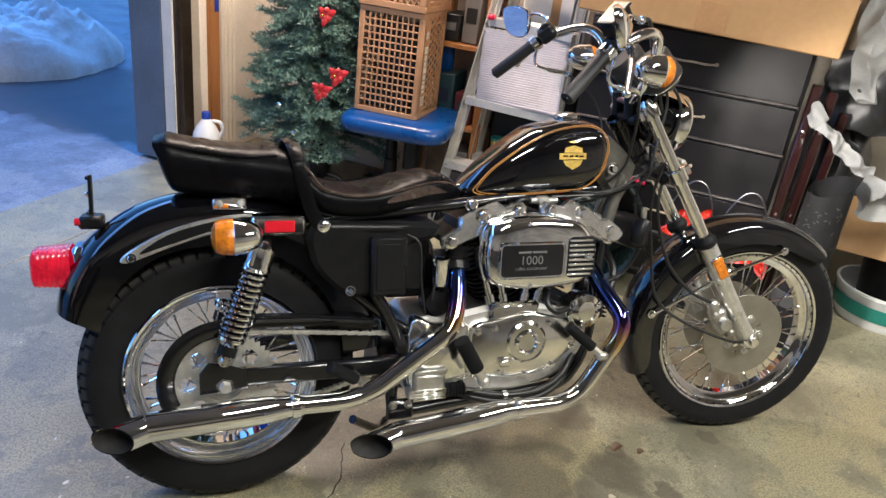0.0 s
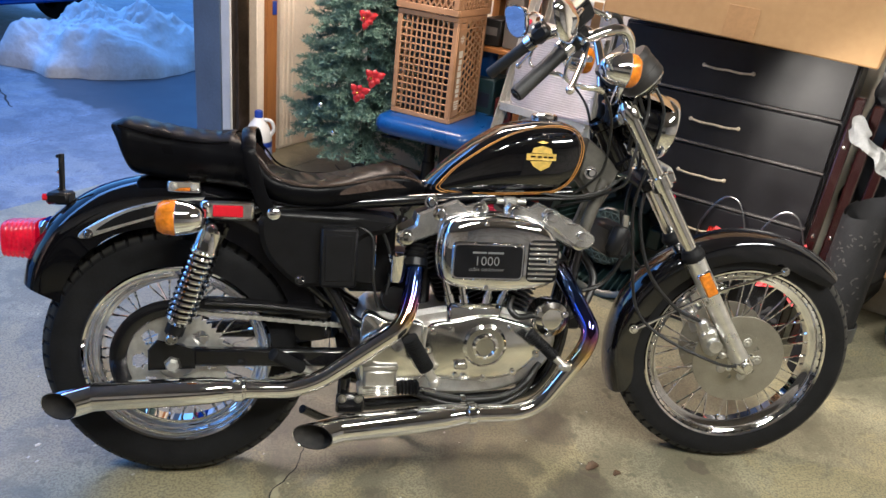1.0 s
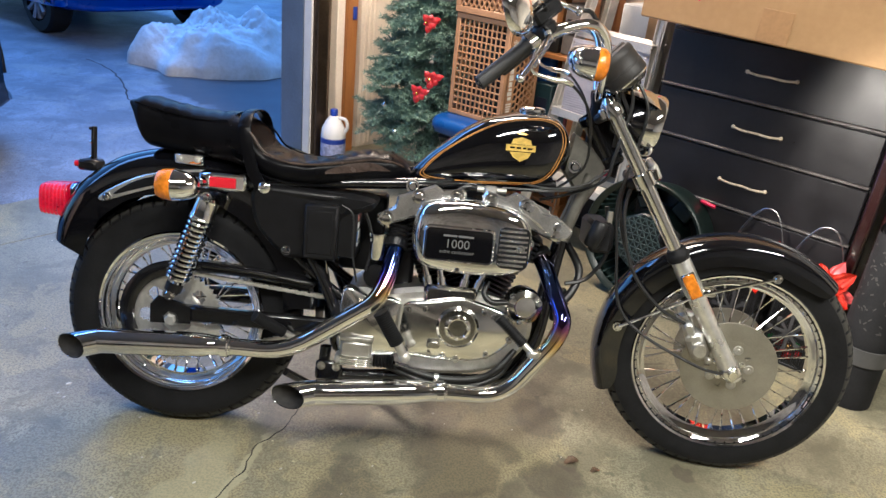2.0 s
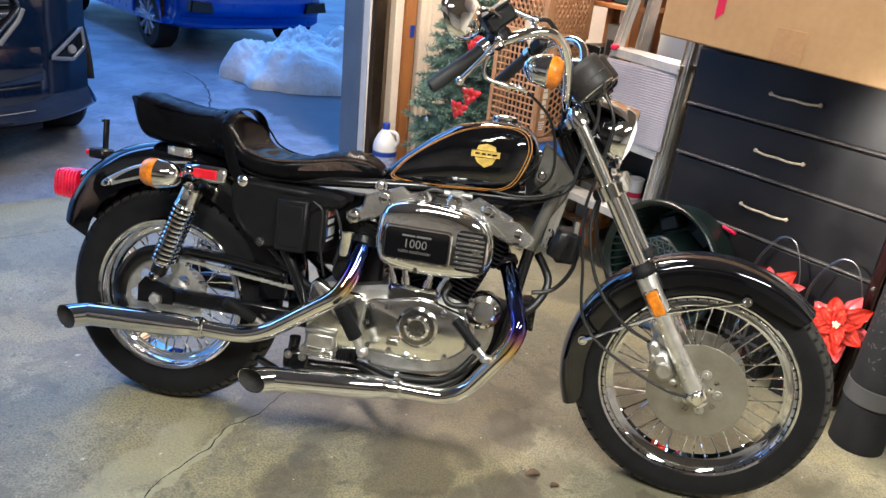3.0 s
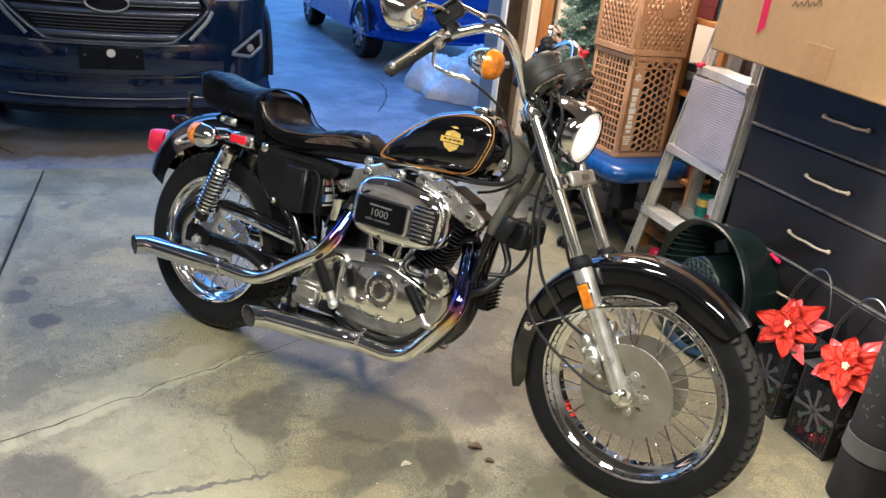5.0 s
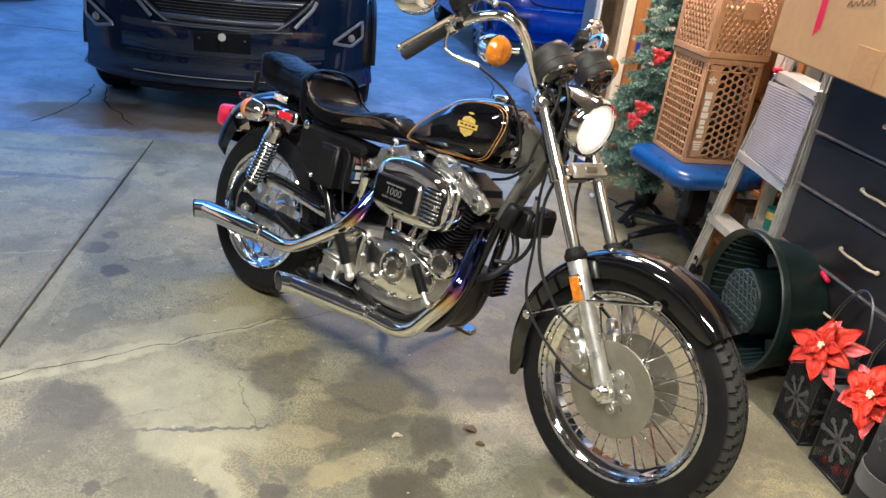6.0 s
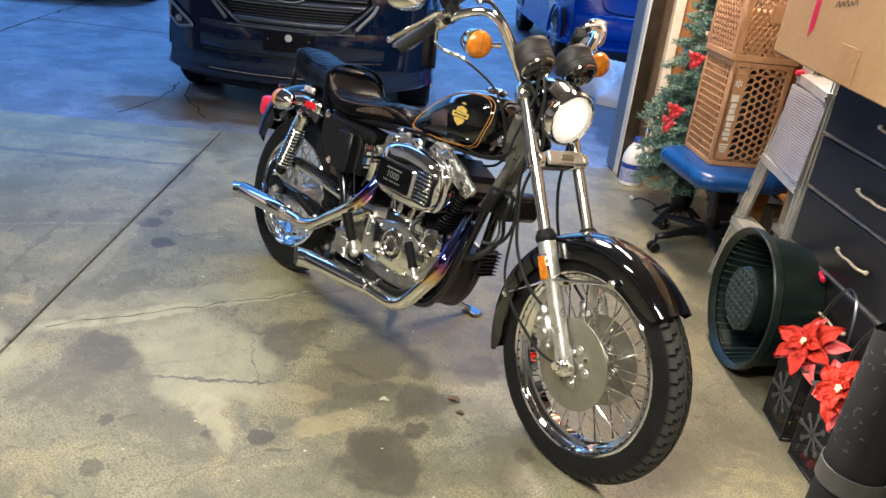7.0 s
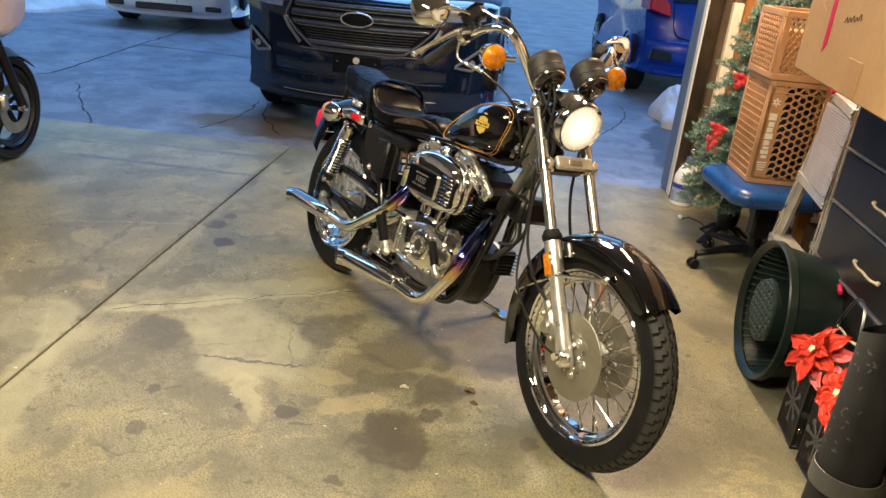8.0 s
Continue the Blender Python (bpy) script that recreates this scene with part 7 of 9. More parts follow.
def rail(a, b, w, d, lip=True):
    """A channel rail from a to b: a web between two flanges."""
    ax = b - a
    m = Matrix.Translation((a + b) / 2) @ ax.to_track_quat("Z", "Y").to_matrix().to_4x4()
    g = Geo().box((0, 0, 0), (0.003, d - 0.004, ax.length), 0.0008, m)
    for s in (-1, 1):
        g.box((0, s * (d / 2 - 0.0015), 0), (w, 0.003, ax.length), 0.0008, m)
    if lip:
        for s in (-1, 1):
            g.tube([a + Vector((0, -d / 2, 0)) + Vector((s * w / 2, 0, 0)), b + Vector((0, -d / 2, 0)) + Vector((s * w / 2, 0, 0))], 0.0035, 8)
    return g


part("rail", rail(*RAIL_L, 0.026, 0.044), ALU, ladder)
part("rail", rail(*RAIL_R, 0.026, 0.044), ALU, ladder)
part("rear_rail", rail(Vector((-0.175, 2.085, 0)), Vector((0.005, 2.045, 1.45)), 0.050, 0.030, False), ALU, ladder)
part("rear_rail", rail(Vector((0.175, 2.085, 0)), Vector((0.265, 2.045, 1.40)), 0.040, 0.030, False), ALU, ladder)
for z in (0.312, 0.620, 0.970, 1.270):
    pa, pb = on_rail(RAIL_L, z), on_rail(RAIL_R, z)
    across = (pb - pa).normalized()
    back = Vector((-across.y, across.x, 0))
    L_ = (pb - pa).length
    sm = Matrix.Translation((pa + pb) / 2) @ Matrix(((across.x, back.x, 0, 0), (across.y, back.y, 0, 0), (0, 0, 1, 0), (0, 0, 0, 1)))
    wide = 0.014 if z < 0.4 else 0.0
    stp = part("step", Geo().box((0, 0.012, -0.003), (L_ + wide * 2, 0.094, 0.006), 0.002, sm).box((0, -0.034, -0.018), (L_ + wide * 2, 0.004, 0.036), 0.0015, sm).box((0, 0.056, -0.014), (L_ - 0.01, 0.004, 0.028), 0.0015, sm), ALU, ladder)
    for k in range(7):
        part("tread_rib", Geo().box((0, -0.024 + k * 0.013, 0.0008), (L_ - 0.02, 0.004, 0.0022), 0.0008, sm), ALU, stp)
    for s in (-1, 1):
        part("rivet", Geo().ball((0, 0, 0), 0.005, 8, 6, sm @ pose(s * (L_ / 2 + 0.001), -0.037, -0.018)), STEEL, stp)
part("rear_tread", Geo().box((0.015, 2.065, 0.318), (0.30, 0.075, 0.006), 0.002).box((0.015, 2.026, 0.306), (0.30, 0.004, 0.030), 0.001), ALU, ladder)
p_tl, p_tr, p_bl, p_br = Vector((-0.108, 1.932, 0.920)), Vector((0.302, 1.858, 0.940)), Vector((-0.134, 1.900, 0.618)), Vector((0.268, 1.862, 0.622))
ex_, ez_ = ((p_tr - p_tl) + (p_br - p_bl)).normalized(), ((p_tl - p_bl) + (p_tr - p_br)).normalized()
ey_ = ez_.cross(ex_).normalized()
ez_ = ex_.cross(ey_)
plate_m = Matrix.Translation((p_tl + p_tr + p_bl + p_br) / 4) @ Matrix((ex_, ey_, ez_)).transposed().to_4x4()
PW, PH = 0.400, 0.312
pl = part("ribbed_plate", Geo().box((0, 0, 0), (PW, 0.004, PH), 0.0012, plate_m), PALE_PLATE, ladder, "pale ribbed plate")
for k in range(30):
    part("rib", Geo().tube([plate_m @ Vector((-PW / 2 + 0.012, -0.0025, -PH / 2 + 0.012 + k * 0.0099)), plate_m @ Vector((PW / 2 - 0.012, -0.0025, -PH / 2 + 0.012 + k * 0.0099))], 0.0022, 6), PALE_PLATE, pl)
for sx in (-1, 1):
    for sz in (-0.14, -0.045, 0.05, 0.14):
        part("rivet", Geo().ball((0, 0, 0), 0.004, 8, 6, plate_m @ pose(sx * (PW / 2 - 0.008), -0.003, sz)), STEEL, pl)
part("clip", Geo().box((-0.096, 1.930, 0.972), (0.030, 0.03, 0.022), 0.005), RED_TAPE, ladder, "red clip")
part("clip", Geo().box((-0.155, 1.965, 0.055), (0.05, 0.04, 0.10), 0.006), RED_TAPE, ladder, "red clip")
for col in (0, 1):
    can = thing("paint_tin", "small teal and yellow tin on the ladder step" if col == 0 else "small white and red tin on the ladder step", "tin", at(-0.025 + 0.078 * col, 2.065, 0.322), "tins on the ladder")
    part("tin", Geo().lathe([(0, 0), (0.034, 0), (0.037, 0.085), (0.039, 0.087), (0.039, 0.094), (0.034, 0.095), (0, 0.092)], (0, 0, 0), (0, 0, 1), 24), JUG if col else TEAL, can)
    part("tin_label", Geo().lathe([(0.0355, 0.010), (0.0365, 0.034)] if col else [(0.0370, 0.050), (0.0378, 0.082)], (0, 0, 0), (0, 0, 1), 24), RED_TAPE if col else GOLDLEAF, can)

# wooden shelf behind the ladder and the chair
shelf = thing("wooden_shelf", "varnished pine shelf against the wall, packed with tins and boxes", "shelf", at(-0.02, 2.20, 0))
for x in (-0.42, -0.13):
    part("upright", Geo().box((x, -0.11, 0.95), (0.038, 0.06, 1.90), 0.003), ORANGE_WOOD, shelf)
    part("upright", Geo().box((x, 0.11, 0.95), (0.038, 0.06, 1.90), 0.003), ORANGE_WOOD, shelf)
for z in (0.10, 0.42, 0.80, 1.12, 1.46):
    part("board", Geo().box((-0.275, 0, z), (0.34, 0.28, 0.022), 0.003), ORANGE_WOOD, shelf)
# added block stands for the dark cavity behind the ladder; door and handle invented
dark_block = thing("dark_cavity_block", "dark block standing for the dark cavity behind the ladder", "cabinet", at(0.10, 2.245, 0))
part("body", Geo().box((0, 0, 0.40), (0.40, 0.22, 0.80), 0.006), PLASTIC, dark_block)
part("door", Geo().box((0, -0.118, 0.40), (0.38, 0.014, 0.76), 0.004), PLASTIC, dark_block)
part("handle", Geo().tube([(0.15, -0.132, 0.46), (0.15, -0.132, 0.56)], 0.005, 8), STEEL, dark_block)
stack = thing("white_carton", "scuffed white carton on the dark block", "carton", at(0.12, 2.235, 0.80, 3))
part("carton", Geo().box((0, 0, 0.14), (0.30, 0.20, 0.28), 0.006), JUG, stack)
part("tape", Geo().box((0, -0.101, 0.14), (0.04, 0.003, 0.275), 0.0005), CARD, stack)
rs_ = random.Random(5)
cols = [sh("box_teal", (0.02, 0.05, 0.06), 0.5), sh("box_black", (0.02, 0.02, 0.02), 0.4), sh("box_navy", (0.02, 0.025, 0.05), 0.5), sh("box_grey", (0.16, 0.15, 0.14), 0.5), sh("box_maroon", (0.10, 0.02, 0.02), 0.45), BARK]
for z in (0.113, 0.433, 0.813, 1.133):
    x = -0.385
    while x < -0.22:
        w = rs_.uniform(0.07, 0.13)
        h = rs_.uniform(0.12, 0.24)
        if x + w < -0.15:
            ob = thing("storage_box", "small box on the pine shelf", "box", at(-0.02 + x + w / 2, 2.20 - 0.02, z), "boxes on the shelf")
            mt = rs_.choice(cols)
            part("carton", Geo().box((0, 0, h / 2), (w * 0.94, 0.17, h), 0.005), mt, ob)
            part("label", Geo().box((0, -0.0855, h * 0.55), (w * 0.6, 0.002, h * 0.3), 0.0005), rs_.choice(cols), ob)
        x += w + 0.008

# ---- office chair with crates on its seat
chair = thing("office_chair", "blue vinyl office chair on casters, stacked with crates", "office chair", at(-0.445, 1.90, 0, 8))


def cushion(w, d, h, c, r=0.09):
    o = rounded(w / 2, d / 2, r, 6)
    rows = [(0.86, 0), (0.97, 0.15), (1.0, 0.4), (1.0, 0.6), (0.96, 0.86), (0.88, 0.97), (0.70, 1.0), (0.35, 1.02)]
    g = Geo()
    n = len(o)
    v = [(c[0] + x * k, c[1] + y * k, c[2] + h * t) for k, t in rows for x, y in o]
    f = [(j * n + i, j * n + (i + 1) % n, (j + 1) * n + (i + 1) % n, (j + 1) * n + i) for j in range(len(rows) - 1) for i in range(n)]
    f += [tuple(range(n))[::-1], tuple((len(rows) - 1) * n + i for i in range(n))]
    return g.add(v, f)


part("seat", cushion(0.50, 0.48, 0.085, (0, -0.02, 0.412)), BLUE_VINYL, chair, "blue vinyl seat", angle=60)
part("backrest", cushion(0.34, 0.30, 0.06, (0, 0, 0)), BLUE_VINYL, chair, "blue vinyl backrest", pose(-0.03, 0.235, 0.76, -84, 0, -8), angle=60)
part("back_stem", Geo().box((-0.03, 0.265, 0.56), (0.06, 0.016, 0.34), 0.005).box((-0.03, 0.14, 0.402), (0.06, 0.26, 0.016), 0.005), PLASTIC, chair)
part("tilt_box", Geo().box((0.06, -0.02, 0.31), (0.07, 0.11, 0.17), 0.012), PLASTIC, chair)
part("seat_plate", Geo().box((-0.06, 0, 0.397), (0.24, 0.24, 0.035), 0.008), PLASTIC, chair)
HUB = Vector((-0.066, 0.035, 0))
part("column", Geo().lathe([(0.046, 0.085), (0.044, 0.125), (0.034, 0.130), (0.032, 0.24), (0.027, 0.245), (0.026, 0.385)], HUB, (0, 0, 1), 24), PLASTIC, chair, "black gas column")
part("seat_lever", Geo().box((-0.20, -0.13, 0.372), (0.10, 0.02, 0.014), 0.005), PLASTIC, chair)
for k in range(5):
    a = radians(k * 72 - 14)
    dx, dy = math.cos(a), math.sin(a)
    arm = Geo().tube([HUB + Vector(p) for p in ((0.02 * dx, 0.02 * dy, 0.115), (0.15 * dx, 0.15 * dy, 0.105), (0.285 * dx, 0.285 * dy, 0.078))], [(0.024, 0.032), (0.019, 0.026), (0.014, 0.020)], 10, squash=(0, 0, 1))
    lg = part("base_arm", arm, PLASTIC, chair)
    cw = Geo()
    for s in (-0.016, 0.016):
        cw.lathe([(0, -0.008), (0.022, -0.008), (0.026, -0.004), (0.026, 0.004), (0.022, 0.008), (0, 0.008)], HUB + Vector((0.292 * dx - dy * s, 0.292 * dy + dx * s, 0.0265)), (-dy, dx, 0), 16)
    cw.tube([HUB + Vector((0.288 * dx, 0.288 * dy, 0.03)), HUB + Vector((0.285 * dx, 0.285 * dy, 0.082))], 0.008, 8)
    part("caster", cw, PLASTIC, lg)


def crate_wall(g, w, h, m, style, bord, t=0.010):
    """One pierced wall of a crate, w by h, in the frame m: a border with a grid, a honeycomb or a lattice in it."""
    for c, s in (((w / 2, 0, bord / 2), (w, t, bord)), ((w / 2, 0, h - bord / 2), (w, t, bord)), ((bord / 2, 0, h / 2), (bord, t, h - 2 * bord)), ((w - bord / 2, 0, h / 2), (bord, t, h - 2 * bord))):
        g.box(c, s, 0.002, m)
    iw, ih = w - 2 * bord, h - 2 * bord
    if style == "grid":
        nx, nz = max(2, round(iw / 0.0255)), max(2, round(ih / 0.029))
        for i in range(1, nx):
            g.box((bord + iw * i / nx, 0, h / 2), (0.0055, t * 0.9, ih), 0.001, m)
        for i in range(1, nz):
            g.box((w / 2, 0, bord + ih * i / nz), (iw, t * 0.8, 0.0062), 0.001, m)
    elif style == "hex":
        r, left = 0.0190, 0.074
        cols_, x = 0, left + r
        while x < w - bord + r:
            z = bord + (r * 0.866 if cols_ % 2 else 0)
            while z < h - bord + r:
                for k in range(3):
                    a = radians(60 * k)
                    p0 = Vector((x + r * math.cos(a), 0, z + r * math.sin(a)))
                    a2 = radians(60 * k + 60)
                    p1 = Vector((x + r * math.cos(a2), 0, z + r * math.sin(a2)))
                    if all(left - 0.004 < p.x < w - bord + 0.006 and bord - 0.004 < p.z < h - bord + 0.004 for p in (p0, p1)):
                        d = p1 - p0
                        mm_ = m @ Matrix.Translation((p0 + p1) / 2) @ d.to_track_quat("X", "Y").to_matrix().to_4x4()
                        g.box((0, 0, 0), (d.length + 0.003, t * 0.9, 0.0046), 0.001, mm_)
                z += r * 1.732
            x += r * 1.5
            cols_ += 1
    else:
        n = 9
        for i in range(-n, 2 * n):
            for sgn in (1, -1):
                x0 = bord + iw * i / n
                p0, p1 = Vector((x0, 0, bord)), Vector((x0 + sgn * ih * 0.62, 0, h - bord))
                ts = []
                for lim in (bord, w - bord):
                    ts.append((lim - p0.x) / (p1.x - p0.x))
                a_, b_ = max(0, min(ts)), min(1, max(ts))
                if b_ - a_ > 0.03:
                    q0, q1 = p0.lerp(p1, a_), p0.lerp(p1, b_)
                    d = q1 - q0
                    g.box((0, 0, 0), (d.length, t * (0.8 if sgn > 0 else 0.7), 0.0075), 0.001, m @ Matrix.Translation((q0 + q1) / 2) @ d.to_track_quat("X", "Y").to_matrix().to_4x4())
    return g


def crate(name, label, m, w, d, h, styles, bord):
    """A plastic crate of width w, depth d and height h: front, right, back and left walls, bottom and rim."""
    c = thing(name, label, "crate", m, "crates on the chair")
    walls = (("front_wall", Matrix.Identity(4), w), ("side_wall", pose(w, 0, 0, 0, 0, 90), d), ("back_wall", pose(w, d, 0, 0, 0, 180), w), ("side_wall", pose(0, d, 0, 0, 0, 270), d))
    for (nm, mm_, ww), stl in zip(walls, styles):
        tagged(part(nm, crate_wall(Geo(), ww, h, mm_, stl, bord), CRATE, c), kind="stuff")
    part("bottom", Geo().box((w / 2, d / 2, 0.006), (w, d, 0.012), 0.002), CRATE, c)
    return c


CW, CD, CH = 0.300, 0.262, 0.460
low = crate("milk_crate", "tan plastic crate with square and honeycomb holes, on the chair", at(-0.632, 1.742, 0.499, 3), CW, CD, CH, ("grid", "hex", "grid", "hex"), 0.022)
part("border_panel", Geo().box((CW + 0.003, 0.040, CH / 2), (0.004, 0.068, CH - 0.05), 0.001), CRATE, low)
for z in [0.05 + 0.036 * k for k in range(3)] + [CH - 0.05]:
    part("rim_rib", Geo().box((CW + 0.004, CD / 2, z if z > 0.3 else 0.030), (0.006, CD - 0.01, 0.005), 0.001), CRATE, low)
for k in range(6):
    part("rim_rib", Geo().box((CW + 0.004, 0.02 + (CD - 0.04) * k / 5, CH - 0.022), (0.006, 0.005, 0.034), 0.001), CRATE, low)
# printed strip: plain blocks in place of the maker's name, a flower above, small lines below
for k, (z, hh) in enumerate(((0.305, 0.030), (0.272, 0.022), (0.246, 0.022), (0.218, 0.026), (0.188, 0.022), (0.165, 0.012), (0.146, 0.018), (0.124, 0.014))):
    part("side_print", Geo().box((CW + 0.0056, 0.040 + 0.002 * (k % 2), z), (0.001, 0.026 if k % 3 else 0.034, hh), 0.0003), CRATE_INK, low, "white printed block")
for k in range(4):
    part("side_print", Geo().box((CW + 0.0056, 0.042, 0.098 - 0.011 * k), (0.001, 0.044 - 0.005 * k, 0.006), 0.0003), CRATE_INK, low)
fl = Geo()
for k in range(6):
    fl.box((0, 0, 0.011), (0.001, 0.007, 0.014), 0.0003, pose(CW + 0.0056, 0.040, 0.368, 60 * k, 0, 0))
part("side_print", fl, CRATE_INK, low)
for k in range(5):
    part("carton", Geo().box((0.13 + 0.03 * (k % 3), 0.13 + 0.015 * (k % 2), 0.055 + 0.080 * k), (0.20, 0.19, 0.072), 0.006), cols[k % 3], low)
upc = crate("milk_crate", "tan lattice crate stacked on another crate", at(-0.640, 1.735, 0.962, 2), 0.312, 0.285, 0.285, ("lattice", "lattice", "grid", "lattice"), 0.028)
part("grip_panel", Geo().box((0.315, 0.15, 0.20), (0.008, 0.085, 0.075), 0.003), CRATE, upc)
for k in range(4):
    part("carton", Geo().box((0.085 + 0.13 * (k % 2), 0.09 + 0.11 * (k // 2), 0.11), (0.11, 0.10, 0.19), 0.006), (BARK, CARD)[k % 2], upc)

# ---- small artificial fir with red bows
fir = thing("artificial_fir", "small artificial fir tree with red bows, on the floor", "christmas tree", at(-0.965, 1.985, 0))
part("trunk", Geo().tube(spline([(0.08, -0.10, 0.04), (0.05, -0.06, 0.35), (0.005, 0, 0.75), (0, 0, 1.45)], 5), [0.020 - 0.001 * i for i in range(16)], 10), BARK, fir)
stand = part("stand", Geo().lathe([(0, 0.075), (0.034, 0.075), (0.050, 0.10), (0.060, 0.15), (0.054, 0.22), (0.044, 0.27), (0.036, 0.275), (0, 0.24)], (0.08, -0.10, 0), (0, 0, 1), 24), PLASTIC, fir, "dark plastic stand")
for k in range(4):
    d = Vector((math.cos(k * math.pi / 2 + 0.5), math.sin(k * math.pi / 2 + 0.5), 0))
    c = Vector((0.08, -0.10, 0))
    part("foot", Geo().tube([c + Vector((0, 0, 0.095)), c + d * 0.08 + Vector((0, 0, 0.075)), c + d * 0.17 + Vector((0, 0, 0.010))], [(0.016, 0.024), (0.013, 0.022), (0.008, 0.016)], 8, squash=(0, 0, 1)), PLASTIC, stand)


def fir_crown():
    """Sprays of short needles on branches that slope down and shorten towards the tip."""
    r = random.Random(11)
    v, f = [], []

    def needle(p, d, ln, wd):
        side = d.cross(Vector((r.uniform(-1, 1), r.uniform(-1, 1), r.uniform(-1, 1)))).normalized() * wd
        k = len(v)
        v.extend([(p - side).to_tuple(), (p + side).to_tuple(), (p + d * ln).to_tuple()])
        f.append((k, k + 1, k + 2))
    for lay in range(17):
        z = 0.31 + lay * 0.072
        R = 0.345 * (1 - (z - 0.24) / 1.55) ** 0.85 + 0.03
        nb = max(9, int(40 * R / 0.43) + 3)
        for i in range(nb):
            a = 2 * math.pi * (i + r.uniform(-0.4, 0.4)) / nb + lay * 0.7
            out = Vector((math.cos(a), math.sin(a), r.uniform(-0.20, 0.35)))
            ln = R * r.uniform(0.72, 1.12)
            steps = max(4, int(ln / 0.024))
            for s_ in range(1, steps + 1):
                t = s_ / steps
                if t < 0.30:
                    continue
                p = Vector((0, 0, z)) + out * (ln * t) + Vector((0, 0, -0.06 * t * t + 0.02 * math.sin(t * 5 + i)))
                for twig in (-1, 0, 1):
                    tw = out + Vector((-math.sin(a), math.cos(a), 0)) * twig * 0.8 + Vector((0, 0, r.uniform(-0.2, 0.4)))
                    tw.normalize()
                    # a bottle-brush sprig: needles all round a short twig
                    for q_ in range(4):
                        q = p + tw * (0.013 * q_)
                        for _ in range(4):
                            d = (tw * 0.75 + Vector((r.uniform(-1, 1), r.uniform(-1, 1), r.uniform(-1, 1)))).normalized()
                            needle(q, d, r.uniform(0.016, 0.030), 0.0030)
    return Geo().add(v, f)


def raw_part(name, g, material, parent, label=""):
    me = bpy.data.meshes.new(name)
    me.from_pydata(g.v, [], g.f)
    me.materials.append(material)
    ob = new(name, me)
    ob.parent = parent
    return tagged(ob, label)


tagged(raw_part("crown", fir_crown(), NEEDLE, fir, "dense blue-green needles"), kind="stuff")


def bow(p, s=1.0, turn=0.0, mat_=None):
    """A flower bow of pointed folded petals round a small centre."""
    g = Geo()
    m = Matrix.Translation(p) @ pose(0, 0, 0, 0, 0, turn)
    for k in range(6):
        a = 2 * math.pi * k / 6 + 0.3
        L_, W_ = 0.062 * s * (1.1, 0.7, 0.95, 0.6, 1.0, 0.75)[k], 0.020 * s

        def petal(u, v, a=a, L_=L_, W_=W_):
            wd = W_ * math.sin(math.pi * min(1, u * 0.93 + 0.07)) ** 0.8
            y = -0.012 * s - 0.014 * s * math.sin(u * 2.6) + 0.006 * s * abs(v - 0.5) * 2
            x = L_ * u * math.cos(a) - (v - 0.5) * 2 * wd * math.sin(a)
            z = L_ * u * math.sin(a) + (v - 0.5) * 2 * wd * math.cos(a)
            return (x, y, z)
        g.sheet(petal, 7, 4, m=m)
    return g


fir_spots = ((-0.705, 1.680, 0.645), (-0.785, 1.690, 0.560), (-0.830, 1.765, 0.880))
for u, w, z in fir_spots:
    b = thing("fabric_bow", "red fabric flower bow on the fir", "bow", at(u, w, z, 20), "bows on the fir")
    part("petals", bow((0, 0, 0), 0.86, 10 * (u * 31 % 5)), RED_CLOTH, b)
    part("centre", Geo().ball((0, -0.028, 0), 0.007, 10, 6), GOLD_BALL, b)
for u, w, z in ((-0.98, 1.655, 0.46), (-0.90, 1.66, 0.34)):
    b = thing("bauble", "small silver bauble on the fir", "bauble", at(u, w, z), "baubles on the fir")
    part("ball", Geo().ball((0, 0, 0), 0.014, 14, 10), CHROME, b)
    part("cap", Geo().lathe([(0.004, 0.012), (0.004, 0.018), (0, 0.018)], (0, 0, 0), (0, 0, 1), 8), GOLD_BALL, b)
plug = thing("power_cord", "dark lamp cord lying by the fir", "cord", at(-1.18, 1.72, 0.008))
part("cord", Geo().tube(spline([(0, 0, 0), (0.06, 0.03, 0.03), (0.10, 0.10, 0.01), (0.16, 0.08, 0.0), (0.22, 0.16, 0.0), (0.05, 0.25, 0.04)], 6), 0.004, 8), CABLE, plug)
part("plug", Geo().box((-0.01, -0.01, 0.005), (0.035, 0.02, 0.018), 0.004), WHITE_TRIM, plug)

# ---- jug by the jamb
jug = thing("bleach_jug", "white plastic jug with blue cap and blue label, on the floor", "jug", at(-1.50, 1.77, 0, 30))
jp = [(0, 0), (0.064, 0), (0.070, 0.006), (0.070, 0.16), (0.066, 0.185), (0.048, 0.225), (0.026, 0.255), (0.019, 0.265), (0.019, 0.275)]
part("body", Geo().lathe(jp, (0, 0, 0), (0, 0, 1), 32), JUG, jug)
part("cap", Geo().lathe([(0.022, 0.262), (0.022, 0.292), (0.018, 0.298), (0, 0.298)], (0, 0, 0), (0, 0, 1), 20), BLUE_CAP, jug, "blue cap")
part("handle", Geo().tube(spline([(0.03, 0.0, 0.250), (0.068, 0, 0.245), (0.082, 0, 0.205), (0.066, 0, 0.170)], 6), 0.010, 10), JUG, jug)
part("label", Geo().lathe([(0.0708, 0.025), (0.0708, 0.140)], (0, 0, 0), (0, 0, 1), 32), sh("pale_blue_label", (0.34, 0.38, 0.62), 0.45, var=0.3, scale=40), jug)
